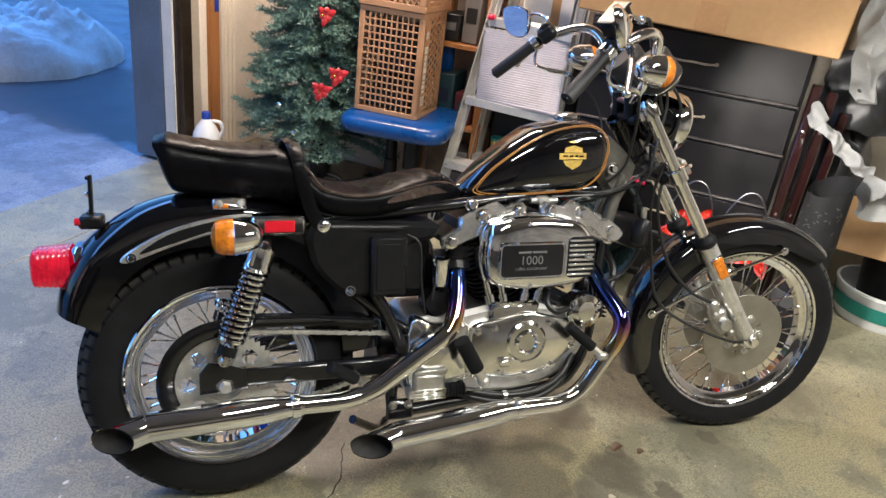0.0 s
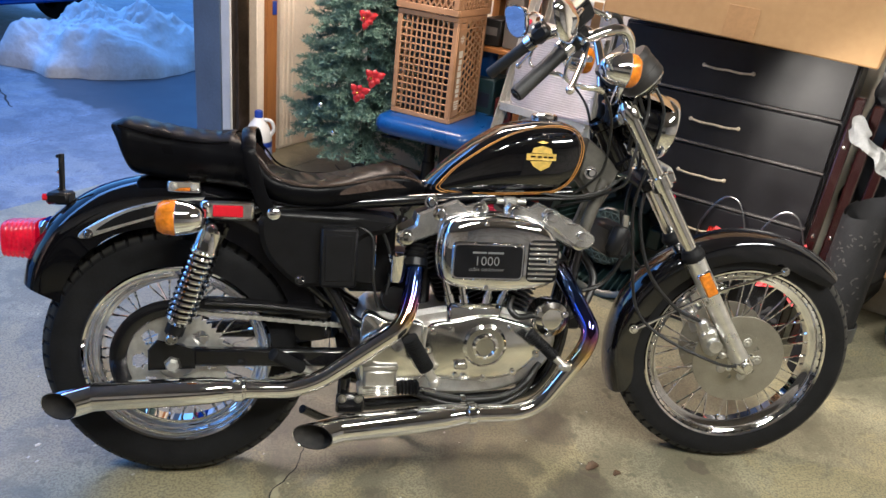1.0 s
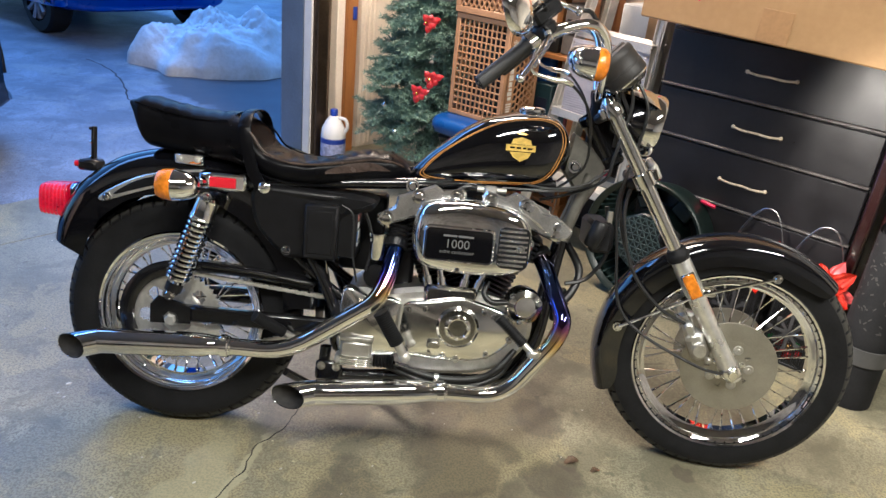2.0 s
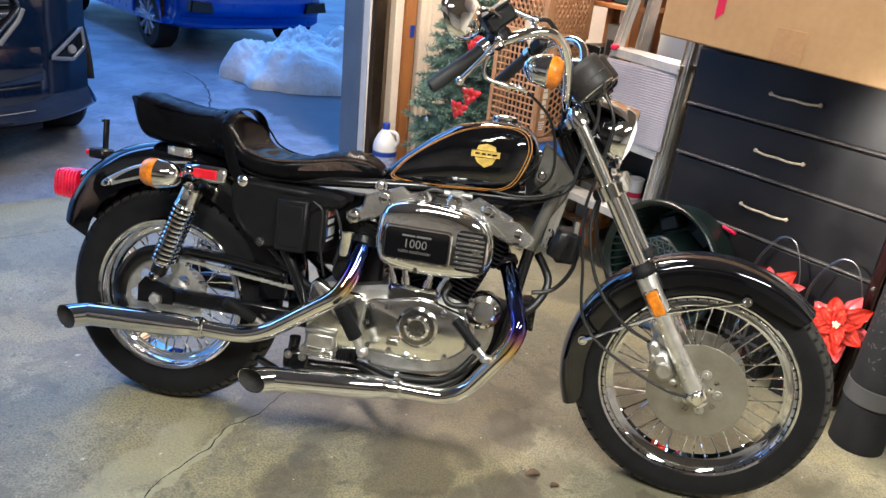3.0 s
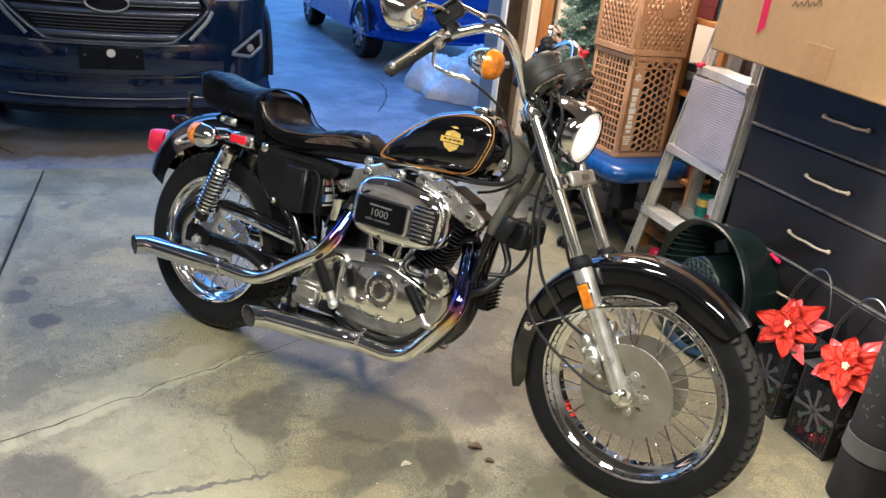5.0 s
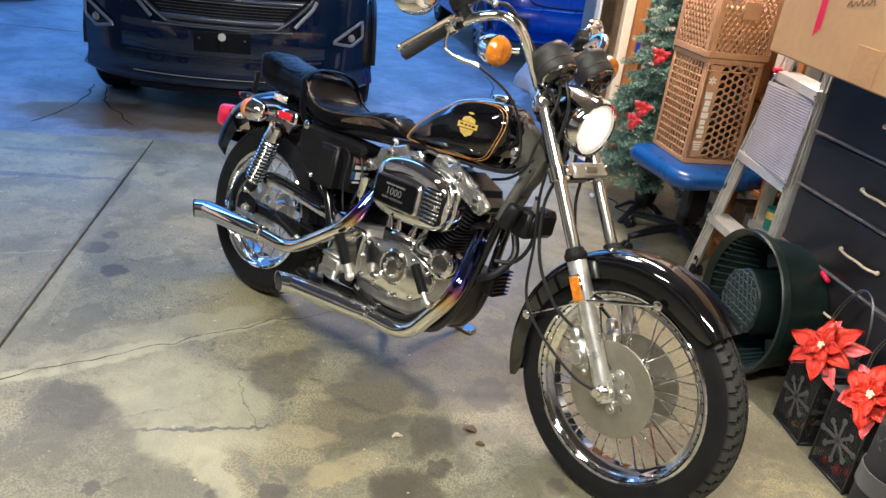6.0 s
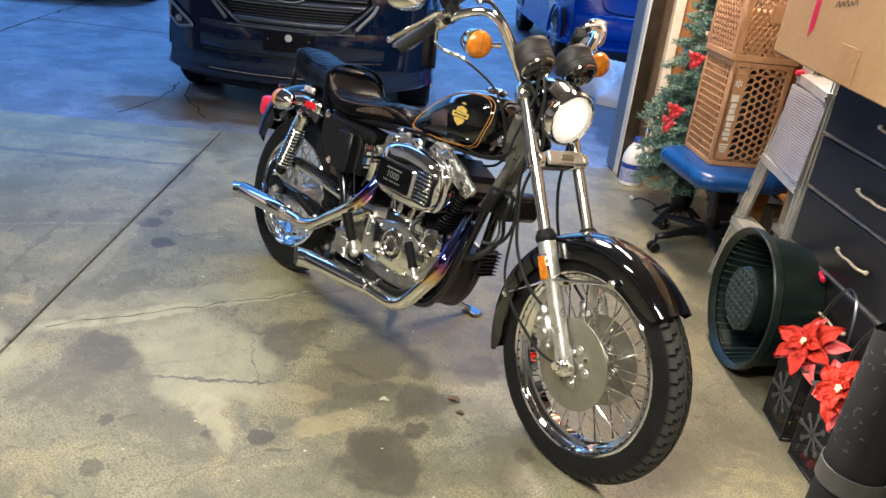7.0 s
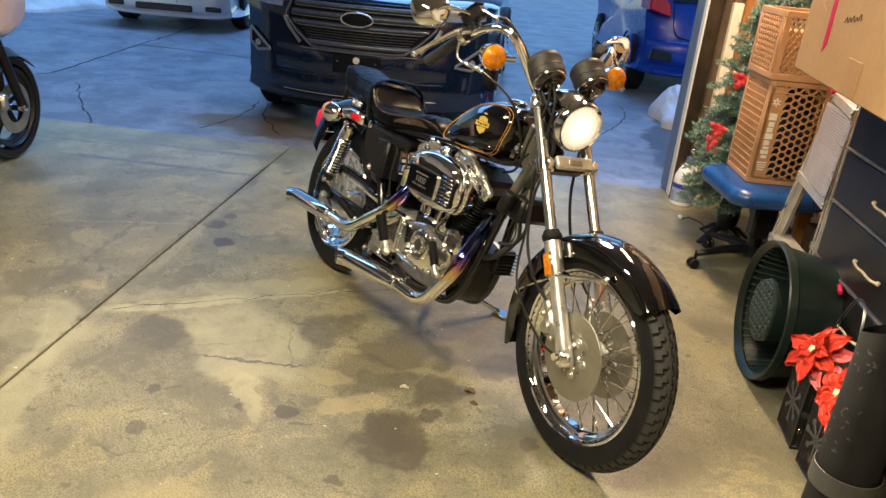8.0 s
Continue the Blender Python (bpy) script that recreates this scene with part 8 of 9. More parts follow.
part("label_band", Geo().lathe([(0.0714, 0.110), (0.0714, 0.136)], (0, 0, 0), (0, 0, 1), 32), BLUE_CAP, jug, "blue label band")

# ---- planter on its side
pot = thing("planter", "dark green plastic planter lying on its side against the dresser", "planter", at(0.510, 1.647, 0.258, -0.6, -2.7) @ Matrix.Scale(1.028, 4))
pax = (0, 1, 0)
part("shell", Geo().lathe([(0.226, 0.018), (0.240, 0.0), (0.246, -0.003), (0.250, 0.002), (0.250, 0.026), (0.246, 0.031), (0.238, 0.033), (0.212, 0.185), (0.196, 0.190), (0.192, 0.225), (0.0, 0.225), (0.0, 0.200), (0.186, 0.198), (0.200, 0.176), (0.222, 0.034)], (0, 0, 0), pax, 64), POT, pot)
for k in range(48):
    a = 2 * math.pi * k / 48
    part("rib", Geo().tube([(0.226 * math.cos(a), 0.022, 0.226 * math.sin(a)), (0.222 * math.cos(a), 0.045, 0.222 * math.sin(a)), (0.200 * math.cos(a), 0.172, 0.200 * math.sin(a))], 0.0035, 5), POT_WORN, pot)
plat = [(0.118 * math.cos(radians(60 * k + 30 + d)), 0.118 * math.sin(radians(60 * k + 30 + d))) for k in range(6) for d in (-9, 9)]
part("platform", Geo().prism(plat, 0.004, 0.205, 0.006), POT, pot)
for k in range(6):
    a = radians(60 * k)
    part("well_block", Geo().box((0, 0, 0), (0.060, 0.075, 0.085), 0.008, pose(0.150 * math.cos(a), 0.168, 0.150 * math.sin(a)) @ pose(0, 0, 0, 0, -60 * k, 0)), POT, pot)
for k in range(-4, 5):
    for ang in (0, 60, 120):
        ln = 2 * math.sqrt(max(0.0001, 0.106 ** 2 - (k * 0.0245) ** 2))
        part("lattice_bar", Geo().box((0, 0.003, k * 0.0245), (ln, 0.006, 0.004), 0.001, pose(0, 0, 0, 0, ang, 0)), POT_WORN, pot)

FLAKE = sh("grey_snowflake_plate", (0.045, 0.044, 0.046), 0.5, var=0.15)
# ---- lanterns with glitter flowers
for k, u in enumerate((0.908, 1.116)):
    ln_ = thing("metal_lantern", "black perforated metal lantern with a red glitter flower and wire handle", "lantern", at(u, 1.755, 0, -3 + 5 * k), "lanterns before the dresser")
    h, s = 0.262, 0.160
    for sx in (-1, 1):
        for sy in (-1, 1):
            part("post", Geo().box((sx * (s / 2 - 0.003), sy * (s / 2 - 0.003), h / 2), (0.006, 0.006, h), 0.001), LANTERN, ln_)
    part("base", Geo().box((0, 0, 0.006), (s, s, 0.012), 0.002), LANTERN, ln_)
    part("top", Geo().box((0, 0, h), (s + 0.012, s + 0.012, 0.006), 0.0015), FLAKE, ln_, "grey flat lid")
    for q in range(4):
        m = pose(0, 0, 0, 0, 0, 90 * q)
        g = Geo()
        for i in range(1, 20):
            g.box((-s / 2 + s * i / 20, -s / 2 + 0.002, h / 2), (0.0030, 0.0016, h - 0.01), 0.0004, m)
        for i in range(1, 27):
            g.box((0, -s / 2 + 0.002, h * i / 27), (s - 0.008, 0.0014, 0.0020), 0.0004, m)
        part("mesh_panel", g, LANTERN, ln_)
        fl = Geo()
        for i in range(8):
            arm = m @ pose(0, 0, 0.130, 0, 45 * i, 0)
            reach = 0.066 if i % 2 == 0 else 0.056
            fl.box((0, -s / 2 - 0.0005, reach / 2), (0.011, 0.002, reach), 0.0005, arm)
            fl.lathe([(0, 0.0012), (0.0100, 0.0012), (0.0105, 0.0), (0.0100, -0.0012), (0, -0.0012)], arm @ Vector((0, -s / 2 - 0.0005, reach)), (m @ Vector((0, -1, 0))), 14)
        part("snowflake", fl, FLAKE, ln_)
    def petals(n, length, wide, turn0, lift, seed):
        """Pointed petals, pleated along their length and ruffled at the edge."""
        g, rp = Geo(), random.Random(seed)
        for i in range(n):
            a, L_ = 2 * math.pi * i / n + turn0 + rp.uniform(-0.16, 0.16), length * rp.uniform(0.84, 1.08)
            bend, roll_, ph = rp.uniform(-0.020, 0.022), rp.uniform(-0.35, 0.35), rp.uniform(0, 6)

            def petal(p, q, a=a, L_=L_, bend=bend, roll_=roll_, ph=ph):
                e = (q - 0.5) * 2
                wd = wide * (math.sin(math.pi * min(1, p ** 0.85 * 0.93 + 0.07)) ** 0.85 + 0.003) * (1 + 0.07 * math.sin(p * 21 + ph + e))
                up = lift + 0.030 * math.sin(p * 2.0) - 0.028 * p * p + bend * p * p + 0.011 * abs(e) + 0.0032 * math.cos(e * 11) * math.sin(math.pi * min(1, p + 0.1)) + roll_ * wd * e * 0.7 + 0.004 * math.sin(p * 13 + ph) * abs(e)
                return (L_ * p * math.cos(a) - e * wd * math.sin(a), L_ * p * math.sin(a) + e * wd * math.cos(a), up)
            g.sheet(petal, 16, 14)
        return g
    fm = pose(0.02 + 0.035 * k, -0.045 - 0.02 * k, h + 0.050 + 0.004 * k, 56 + 4 * k, 0, 14)
    fo = part("glitter_flower", petals(6, 0.114, 0.031, k * 0.7, 0.010, 4 + k), RED_GLITTER, ln_, "red glitter flower", fm, angle=70)
    part("inner_petals", petals(5, 0.066, 0.022, k + 0.4, 0.026, 14 + k), RED_GLITTER, fo, angle=70)
    part("under_petals", petals(5, 0.116, 0.028, k * 0.7 + 0.55, -0.006, 24 + k), PINK_SATIN, fo, "pink satin under-petals", angle=70)
    cen = Geo()
    for i in range(11):
        a = i * 2.4
        cen.ball((0.0034 * math.sqrt(i) * math.cos(a), 0.0034 * math.sqrt(i) * math.sin(a), 0.049 + 0.002 * (i % 3)), 0.0036, 8, 6)
    part("flower_centre", cen, CREAM_BEAD, fo, "cream beaded centre")
    hw = [(-0.075, 0.0, h), (-0.085, 0.01, h + 0.12), (-0.03, 0.02, h + 0.235), (0.035, 0.02, h + 0.235), (0.085, 0.01, h + 0.12), (0.075, 0.0, h)]
    part("wire_handle", Geo().tube(spline(hw, 8), 0.0022, 8), STRAP, ln_)
    part("wire_handle", Geo().tube(spline([(p[0] * 0.96, p[1] + 0.006, p[2] - 0.004) for p in hw], 8), 0.0016, 8), STRAP, ln_)
    for x, y, z, r, mt in ((-0.055, -0.060, 0.082, 0.012, GREEN_BALL), (0.035, -0.062, 0.088, 0.011, GREEN_BALL), (-0.035, -0.055, 0.030, 0.016, RED_BALL if k else GOLD_BALL), (0.012, -0.056, 0.034, 0.019, RED_BALL if k else GOLD_BALL),
                           (0.046, -0.050, 0.050, 0.015, RED_BALL if k else GOLD_BALL), (0.0, 0.01, 0.034, 0.022, GOLD_BALL), (-0.04, 0.03, 0.032, 0.020, RED_BALL)):
        part("bauble", Geo().ball((x, y, z), r, 14, 10), mt, ln_)

# ---- charcoal mat roll with tape round it
roll = thing("mat_roll", "charcoal perforated mat rolled up and taped, standing on the floor", "mat roll", at(1.356, 1.652, 0, 0) @ Matrix.Diagonal((0.72, 0.72, 1, 1)))


def rolled(u, v):
    a = 2 * math.pi * (u * 1.45) + 2.2
    r = 0.118 - 0.020 * u
    z = 0.635 * v
    return (r * math.cos(a) * (1 - 0.10 * v), r * math.sin(a) * (1 - 0.10 * v), z + (0.035 * math.cos(a - 0.6) if v > 0.99 else 0))


part("mat", Geo().sheet(rolled, 72, 18), ROLL, roll)
part("tape_band", Geo().lathe([(0.1155, 0.165), (0.1195, 0.166), (0.1175, 0.222), (0.113, 0.223)], (0, 0, 0), (0, 0, 1), 48), GREY_TAPE, roll, "grey tape band")
# dark chips paint the shade inside the punched slots; no holes are cut
hol = Geo()
rr_ = random.Random(3)
for i in range(90):
    a, z = rr_.uniform(2.4, 5.6), rr_.uniform(0.26, 0.58)
    R = (0.118 - 0.020 * (a - 2.2) / (2 * math.pi * 1.45)) * (1 - 0.10 * z / 0.635)
    hol.box((0, 0, 0), (0.0012, 0.014, 0.005), 0.0004, pose(R * math.cos(a), R * math.sin(a), z, 0, 0, math.degrees(a)) @ pose(0, 0, 0, rr_.uniform(-60, 60)))
tagged(part("punched_slot", hol, DARK, roll), kind="stuff")
cup = part("red_tub", Geo().lathe([(0, 0.36), (0.062, 0.36), (0.075, 0.53), (0.071, 0.53), (0.060, 0.37)], (0.012, 0.0, 0), (0, 0, 1), 32), RED_TAPE, roll, "red tub inside the roll")
for k in range(4):
    part("print_bar", Geo().box((0, 0, 0), (0.003, 0.012, 0.026 - 0.006 * (k % 2)), 0.0006, pose(0.012, 0, 0, 0, 0, 178 + 15 * k) @ pose(0.0735, 0, 0.505, 0, 4, 0)), JUG, cup)

# ---- clutter past the dresser
for k, (u, w, ln2, tilt2) in enumerate(((1.210, 1.80, 0.95, 0.4), (1.262, 1.83, 0.93, 0.9), (1.318, 1.90, 0.85, 1.6))):
    b = thing("mahogany_board", "dark glossy mahogany board leaning by the dresser", "board", at(u, w, 0.0, 0, 0, tilt2), "leaning boards")
    part("board", Geo().box((0, 0, ln2 / 2), (0.034, 0.05, ln2), 0.006), MAHOGANY, b)
    for z in (0.45, 0.78):
        part("dowel", Geo().lathe([(0, 0.008), (0.006, 0.006), (0.007, 0)], (0, -0.025, z), (0, -1, 0), 10), OLD_CHROME, b)


def crumple(fn, nu, nv, amp, seed, scale=9.0):
    """A surface with sharp folds."""
    def out(u, v):
        p = Vector(fn(u, v))
        q = p * scale + Vector((seed, seed * 2, 0))
        n = Vector((noise.noise(q), noise.noise(q + Vector((7, 3, 1))), noise.noise(q + Vector((2, 9, 4)))))
        fold = 1 - abs(noise.noise(q * 0.7)) * 2
        return tuple(p + n * amp + Vector((0, -0.03, 0)) * fold)
    return Geo().sheet(out, nu, nv)


bag = thing("nylon_bag", "black nylon bag slumped on the floor by the boards", "bag", at(1.385, 2.15, 0))
part("sack", crumple(lambda u, v: (0.13 * math.sin(math.pi * v) ** 0.45 * math.cos(2 * math.pi * u), 0.15 * math.sin(math.pi * v) ** 0.45 * math.sin(2 * math.pi * u), 0.02 + 1.02 * v), 60, 44, 0.035, 3), BLACK_BAG, bag)
part("bag_strap", Geo().tube(spline([(-0.05, -0.19, 0.84), (0.02, -0.205, 0.66), (-0.01, -0.20, 0.44)], 6), [(0.003, 0.018)] * 13, 8, squash=(0, -1, 0)), PLASTIC, bag)
part("bag_strap", Geo().tube(spline([(-0.12, -0.15, 0.93), (-0.05, -0.19, 0.78), (0.06, -0.19, 0.70)], 6), [(0.003, 0.016)] * 13, 8, squash=(0, -1, 0)), PLASTIC, bag)
tarp = thing("canvas_tarp", "crumpled pale grey canvas draped over the bag and boards", "tarp", at(1.66, 1.86, 0))
part("drape", crumple(lambda u, v: (-0.33 + 0.62 * u - 0.07 * v, 0.03 - 0.08 * math.sin(math.pi * v) + 0.028 * abs(math.sin(u * 21 + 1.6 * math.sin(v * 4))) + 0.03 * math.sin(u * 9), 0.93 + 0.46 * v - 0.05 * math.sin(u * 17) * (1 - v)), 120, 80, 0.024, 8, 12.0), CLOTH, tarp)
part("drape", crumple(lambda u, v: (-0.45 + 0.26 * u + 0.02 * v, -0.10 + 0.02 * v, 0.84 - 0.20 * u + 0.050 * v * (1 - 0.3 * u)), 60, 18, 0.026, 21, 22.0), CLOTH, tarp)
part("drape", crumple(lambda u, v: (-0.20 + 0.40 * u, -0.09 - 0.04 * v, 0.53 + 0.16 * v), 44, 26, 0.04, 30, 11.0), CLOTH, tarp)
spread = thing("dark_coat", "dark crumpled coat lying over the canvas", "coat", at(1.60, 2.06, 0))
part("cloth", crumple(lambda u, v: (-0.36 + 0.80 * u, -0.08 - 0.04 * math.sin(u * 8), 0.80 + 0.26 * v), 60, 30, 0.05, 14, 8.0), BLACK_BAG, spread)
part("cloth", crumple(lambda u, v: (-0.26 + 0.75 * u, 0.20, 0.95 + 0.60 * v), 40, 30, 0.05, 17, 8.0), BLACK_BAG, spread)
cb_ = thing("cardboard_sheet", "folded cardboard leaning under the canvas", "cardboard", at(1.66, 1.86, 0.22, -4))
part("sheet", Geo().box((0.02, 0.03, 0.20), (0.42, 0.012, 0.22), 0.003, pose(0, 0, 0.02, -14)), CARD, cb_)
tub = thing("plastic_tub", "low tub with a pale rim and teal band, on the floor", "tub", at(1.745, 2.12, 0))
part("tub", Geo().lathe([(0, 0), (0.17, 0), (0.18, 0.02), (0.195, 0.135), (0.20, 0.14), (0.20, 0.15), (0.188, 0.15), (0.175, 0.03), (0, 0.02)], (0, 0, 0), (0, 0, 1), 48), JUG, tub)
part("band", Geo().lathe([(0.1880, 0.045), (0.1955, 0.105)], (0, 0, 0), (0, 0, 1), 48), TEAL, tub, "teal band")
blackbin = thing("black_bucket", "black plastic bucket standing in the tub", "bucket", at(1.775, 2.14, 0.022))
part("bucket", Geo().lathe([(0, 0), (0.13, 0), (0.165, 0.33), (0.172, 0.335), (0.172, 0.35), (0.158, 0.35), (0.11, 0.02), (0, 0.02)], (0, 0, 0), (0, 0, 1), 40), PLASTIC, blackbin)

# ------------------------------------------------------------------ outside: cars, snow, a second motorcycle
NAVY = sh("dark_navy_car_paint", (0.0025, 0.0070, 0.0260), 0.10, var=0.05, coat=0.6, spec=0.4)
CAR_BLACK = sh("black_car_trim", (0.005, 0.006, 0.010), 0.25, var=0.1, spec=0.12)
CAR_GREY = sh("dark_grey_grille", (0.085, 0.095, 0.120), 0.30, 0.7, var=0.1)
BLUE_CAR = sh("blue_car_paint", (0.008, 0.045, 0.34), 0.28, var=0.05, coat=0.3, spec=0.3)
SILVER_CAR = sh("silver_car_paint", (0.52, 0.53, 0.55), 0.3, 0.4, var=0.04, coat=0.8)
GLASS = sh("tinted_glass", (0.01, 0.012, 0.014), 0.05, var=0.02, coat=0.5)
SNOW = sh("old_snow", (0.70, 0.72, 0.76), 0.6, var=0.10, scale=5, bump=1.0, bscale=34, second=(0.46, 0.45, 0.44))
LAMP_CLEAR = sh("clear_lamp_cover", (0.35, 0.37, 0.40), 0.1, 0.5, var=0.1, coat=1.0)
PALE_BIKE = sh("pale_fairing_paint", (0.62, 0.46, 0.40), 0.25, var=0.05, coat=0.6)
PLATE = sh("pale_plate", (0.62, 0.62, 0.56), 0.4, var=0.04)
FOG_TRIM = sh("dim_fog_trim", (0.17, 0.19, 0.23), 0.35, 0.4, var=0.1)
DRIVE_Z = -0.018


def car_body(profile, half, taper=0.10, nose=0.14, bow=0.16, bend=2.6):
    """A car's shell from its side outline (length, height), narrowed at the nose, the tail and the roof."""
    xs = [p[0] for p in profile]
    x0, x1 = min(xs), max(xs)
    zs = [p[1] for p in profile]
    zmax = max(zs)

    def fn(u, v):
        k = len(profile)
        i = int(round(u * k)) % k
        x, z = profile[i]
        s = -1 + 2 * v
        e = (x - x0) / (x1 - x0)
        end = min(1.0, (1 - e) / nose, e / nose)
        w = half * (1 - taper * (1 - max(0, end)) ** 2.2)
        if z > zmax * 0.58:
            w *= 1 - 0.24 * (z - zmax * 0.58) / (zmax * 0.42)
        y = w * math.copysign(min(1, abs(s) ** 0.75), s)
        edge = abs(s) ** 6
        cx_ = (x0 + x1) / 2
        bow_ = bow * abs(s) ** bend
        xx = x - math.copysign(bow_ * max(0, abs(x - cx_) / ((x1 - x0) / 2)) ** 4, x - cx_)
        zc = zmax * 0.42
        zz = z + (zc - z) * 0.10 * edge
        return (xx, y, zz)
    k = len(profile)
    g = Geo().sheet(fn, k, 26, cu=True)
    for v in (0.0, 1.0):
        ring = [fn(i / k, v) for i in range(k)]
        g.add([(sum(p[0] for p in ring) / k, ring[0][1], sum(p[2] for p in ring) / k)] + ring, [(0, i + 1, (i + 1) % k + 1) for i in range(k)])
    return g


def car_wheel(parent, x, y, r, s, width=0.22):
    w = part("wheel", Geo().lathe([(r * 0.66, -width / 2), (r * 0.93, -width / 2), (r, -width / 2 + 0.025), (r, width / 2 - 0.025), (r * 0.93, width / 2), (r * 0.66, width / 2)], (0, 0, 0), (0, 1, 0), 40), RUBBER, parent, "black car tyre", pose(x, y, r))
    rim = Geo().lathe([(r * 0.67, 0.0), (r * 0.62, 0.015), (r * 0.60, -0.03), (r * 0.2, -0.035), (0, -0.03)], (0, s * (width / 2 - 0.02), 0), (0, s, 0), 40)
    part("rim", rim, PLASTIC, w)
    for k in range(10):
        a = 2 * math.pi * k / 10
        part("rim_spoke", Geo().tube([(r * 0.10 * math.cos(a), s * (width / 2 - 0.015), r * 0.10 * math.sin(a)), (r * 0.61 * math.cos(a), s * (width / 2 - 0.005), r * 0.61 * math.sin(a))], [0.018, 0.026], 6), LAMP_CLEAR, w)
    return w


# dark SUV that faces the door
suv = thing("suv", "dark navy SUV parked on the driveway, facing the garage", "car", at(-2.15, -0.46, DRIVE_Z))
side = [tuple(p)[:2] for p in spline([(-0.02, 0.30), (0.0, 0.48), (-0.02, 0.66), (-0.03, 0.85), (-0.14, 1.00), (-0.60, 1.08), (-1.15, 1.14), (-1.70, 1.60), (-2.3, 1.74), (-3.6, 1.70), (-4.45, 1.42), (-4.70, 1.05), (-4.72, 0.60), (-4.60, 0.32), (-2.4, 0.24), (-0.3, 0.22)], 5, True)]
part("body", car_body(side, 0.965, nose=0.10, bow=0.30, bend=1.65), NAVY, suv, "dark navy bodywork", angle=50)


def nose_x(y):
    return -0.30 * (min(abs(y), 0.90) / 0.868) ** 2.2 - 0.02


def grille_half(z):
    return lerp_table(((0.640, 0.335), (0.700, 0.410), (0.830, 0.525), (0.960, 0.470), (1.0, 0.44)), z)


def nose_panel(name, half, z0, z1, mat_, out, parent=suv, label="", y0=None, round_=0.0, depth=0.04):
    """A panel that follows the curve of the nose; half gives its half width at a height, round_ bulges it."""
    def front(u, v):
        z = z0 + (z1 - z0) * v
        h = half(z) if callable(half) else half
        y = -h + 2 * h * u if y0 is None else y0 + (h - y0) * u
        return (nose_x(y) + out + round_ * (1 - (2 * v - 1) ** 2), y, z)
    nx, nz = 26, 8 if round_ or callable(half) else 3
    g = Geo().sheet(front, nx, nz)
    g.sheet(lambda u, v: (front(u, v)[0] - depth, front(u, v)[1], front(u, v)[2]), nx, nz)
    for v in (0.0, 1.0):
        g.sheet(lambda u, t, v=v: (front(u, v)[0] - depth * t, front(u, v)[1], front(u, v)[2]), nx, 1)
    for u in (0.0, 1.0):
        g.sheet(lambda v, t, u=u: (front(u, v)[0] - depth * t, front(u, v)[1], front(u, v)[2]), nz, 1)
    return part(name, g, mat_, parent, label, angle=40)


grille = nose_panel("grille", grille_half, 0.640, 0.965, CAR_BLACK, 0.026, label="dark barred grille")
for z, hh in ((0.782, 0.036), (0.846, 0.040), (0.912, 0.036)):
    nose_panel("grille_bar", lambda q: grille_half(q) - 0.02, z, z + hh, CAR_GREY, 0.034, grille, round_=0.016)
    # pale strip paints a slim highlight along the bar
    nose_panel("bar_highlight", lambda q: grille_half(q) - 0.03, z - 0.006, z - 0.001, FOG_TRIM, 0.040, grille)
nose_panel("lower_grille", lambda q: grille_half(q) - 0.025, 0.652, 0.690, CAR_GREY, 0.030, grille, "dark grey lower grille", round_=0.010)
for k in range(4):
    nose_panel("mesh_line", lambda q: grille_half(q) - 0.05, 0.700 + 0.018 * k, 0.704 + 0.018 * k, CAR_GREY, 0.029, grille)
for s in (-1, 1):
    line = [(0.0, 0.638), (0.20, 0.638), (0.310, 0.642), (0.350, 0.660), (0.43, 0.722), (0.510, 0.800), (0.530, 0.838), (0.505, 0.895), (0.475, 0.960)]
    part("grille_frame", Geo().tube(spline([(nose_x(y) + 0.036, s * y, z) for y, z in line], 6), [(0.015, 0.010)] * 49, 10, squash=(1, 0, 0)), CAR_GREY, grille, "grey grille frame")
    part("crease", Geo().tube(spline([(nose_x(y) + 0.012, s * y, z) for y, z in ((0.43, 0.655), (0.475, 0.705), (0.53, 0.765), (0.56, 0.82))], 6), [(0.006, 0.012)] * 19, 8, squash=(1, 0, 0)), FOG_TRIM, suv, "grey trim strip beside the grille")
part("emblem", Geo().lathe([(0.0, 0.014), (0.10, 0.012), (0.112, 0.004), (0.112, -0.01)], (0, 0, 0), (1, 0, 0), 36, m=pose(0.046, 0, 0.855) @ Matrix.Diagonal((1, 1, 0.42, 1))), CAR_BLACK, grille, "plain dark oval emblem")
part("emblem_rim", Geo().tube([(0.058, 0.110 * math.cos(a), 0.855 + 0.046 * math.sin(a)) for a in [2 * math.pi * i / 40 for i in range(40)]], 0.006, 8, closed=True), LAMP_CLEAR, grille, "bright emblem rim")
nose_panel("bumper", 0.62, 0.455, 0.632, NAVY, 0.022, label="navy bumper", round_=0.014)
nose_panel("bumper_line", 0.42, 0.622, 0.629, FOG_TRIM, 0.036)
nose_panel("plate_holder", 0.17, 0.486, 0.606, CAR_BLACK, 0.040, label="empty black plate holder")
for s in (-1, 1):
    part("holder_screw", bolt(Geo(), (0.030, s * 0.135, 0.566), 0.005, 0.004, (1, 0, 0)), CAR_GREY, suv)
part("holder_rib", Geo().box((0.030, 0, 0.540), (0.012, 0.036, 0.10), 0.004), CAR_BLACK, suv)
part("plate_emblem", Geo().lathe([(0, 0.006), (0.022, 0.005), (0.024, 0)], (0.034, 0, 0.580), (1, 0, 0), 18), WHITE_INK, suv, "small pale round emblem")
nose_panel("ledge", 0.60, 0.428, 0.452, PLASTIC, 0.012, label="grey ledge under the bumper", round_=0.018)
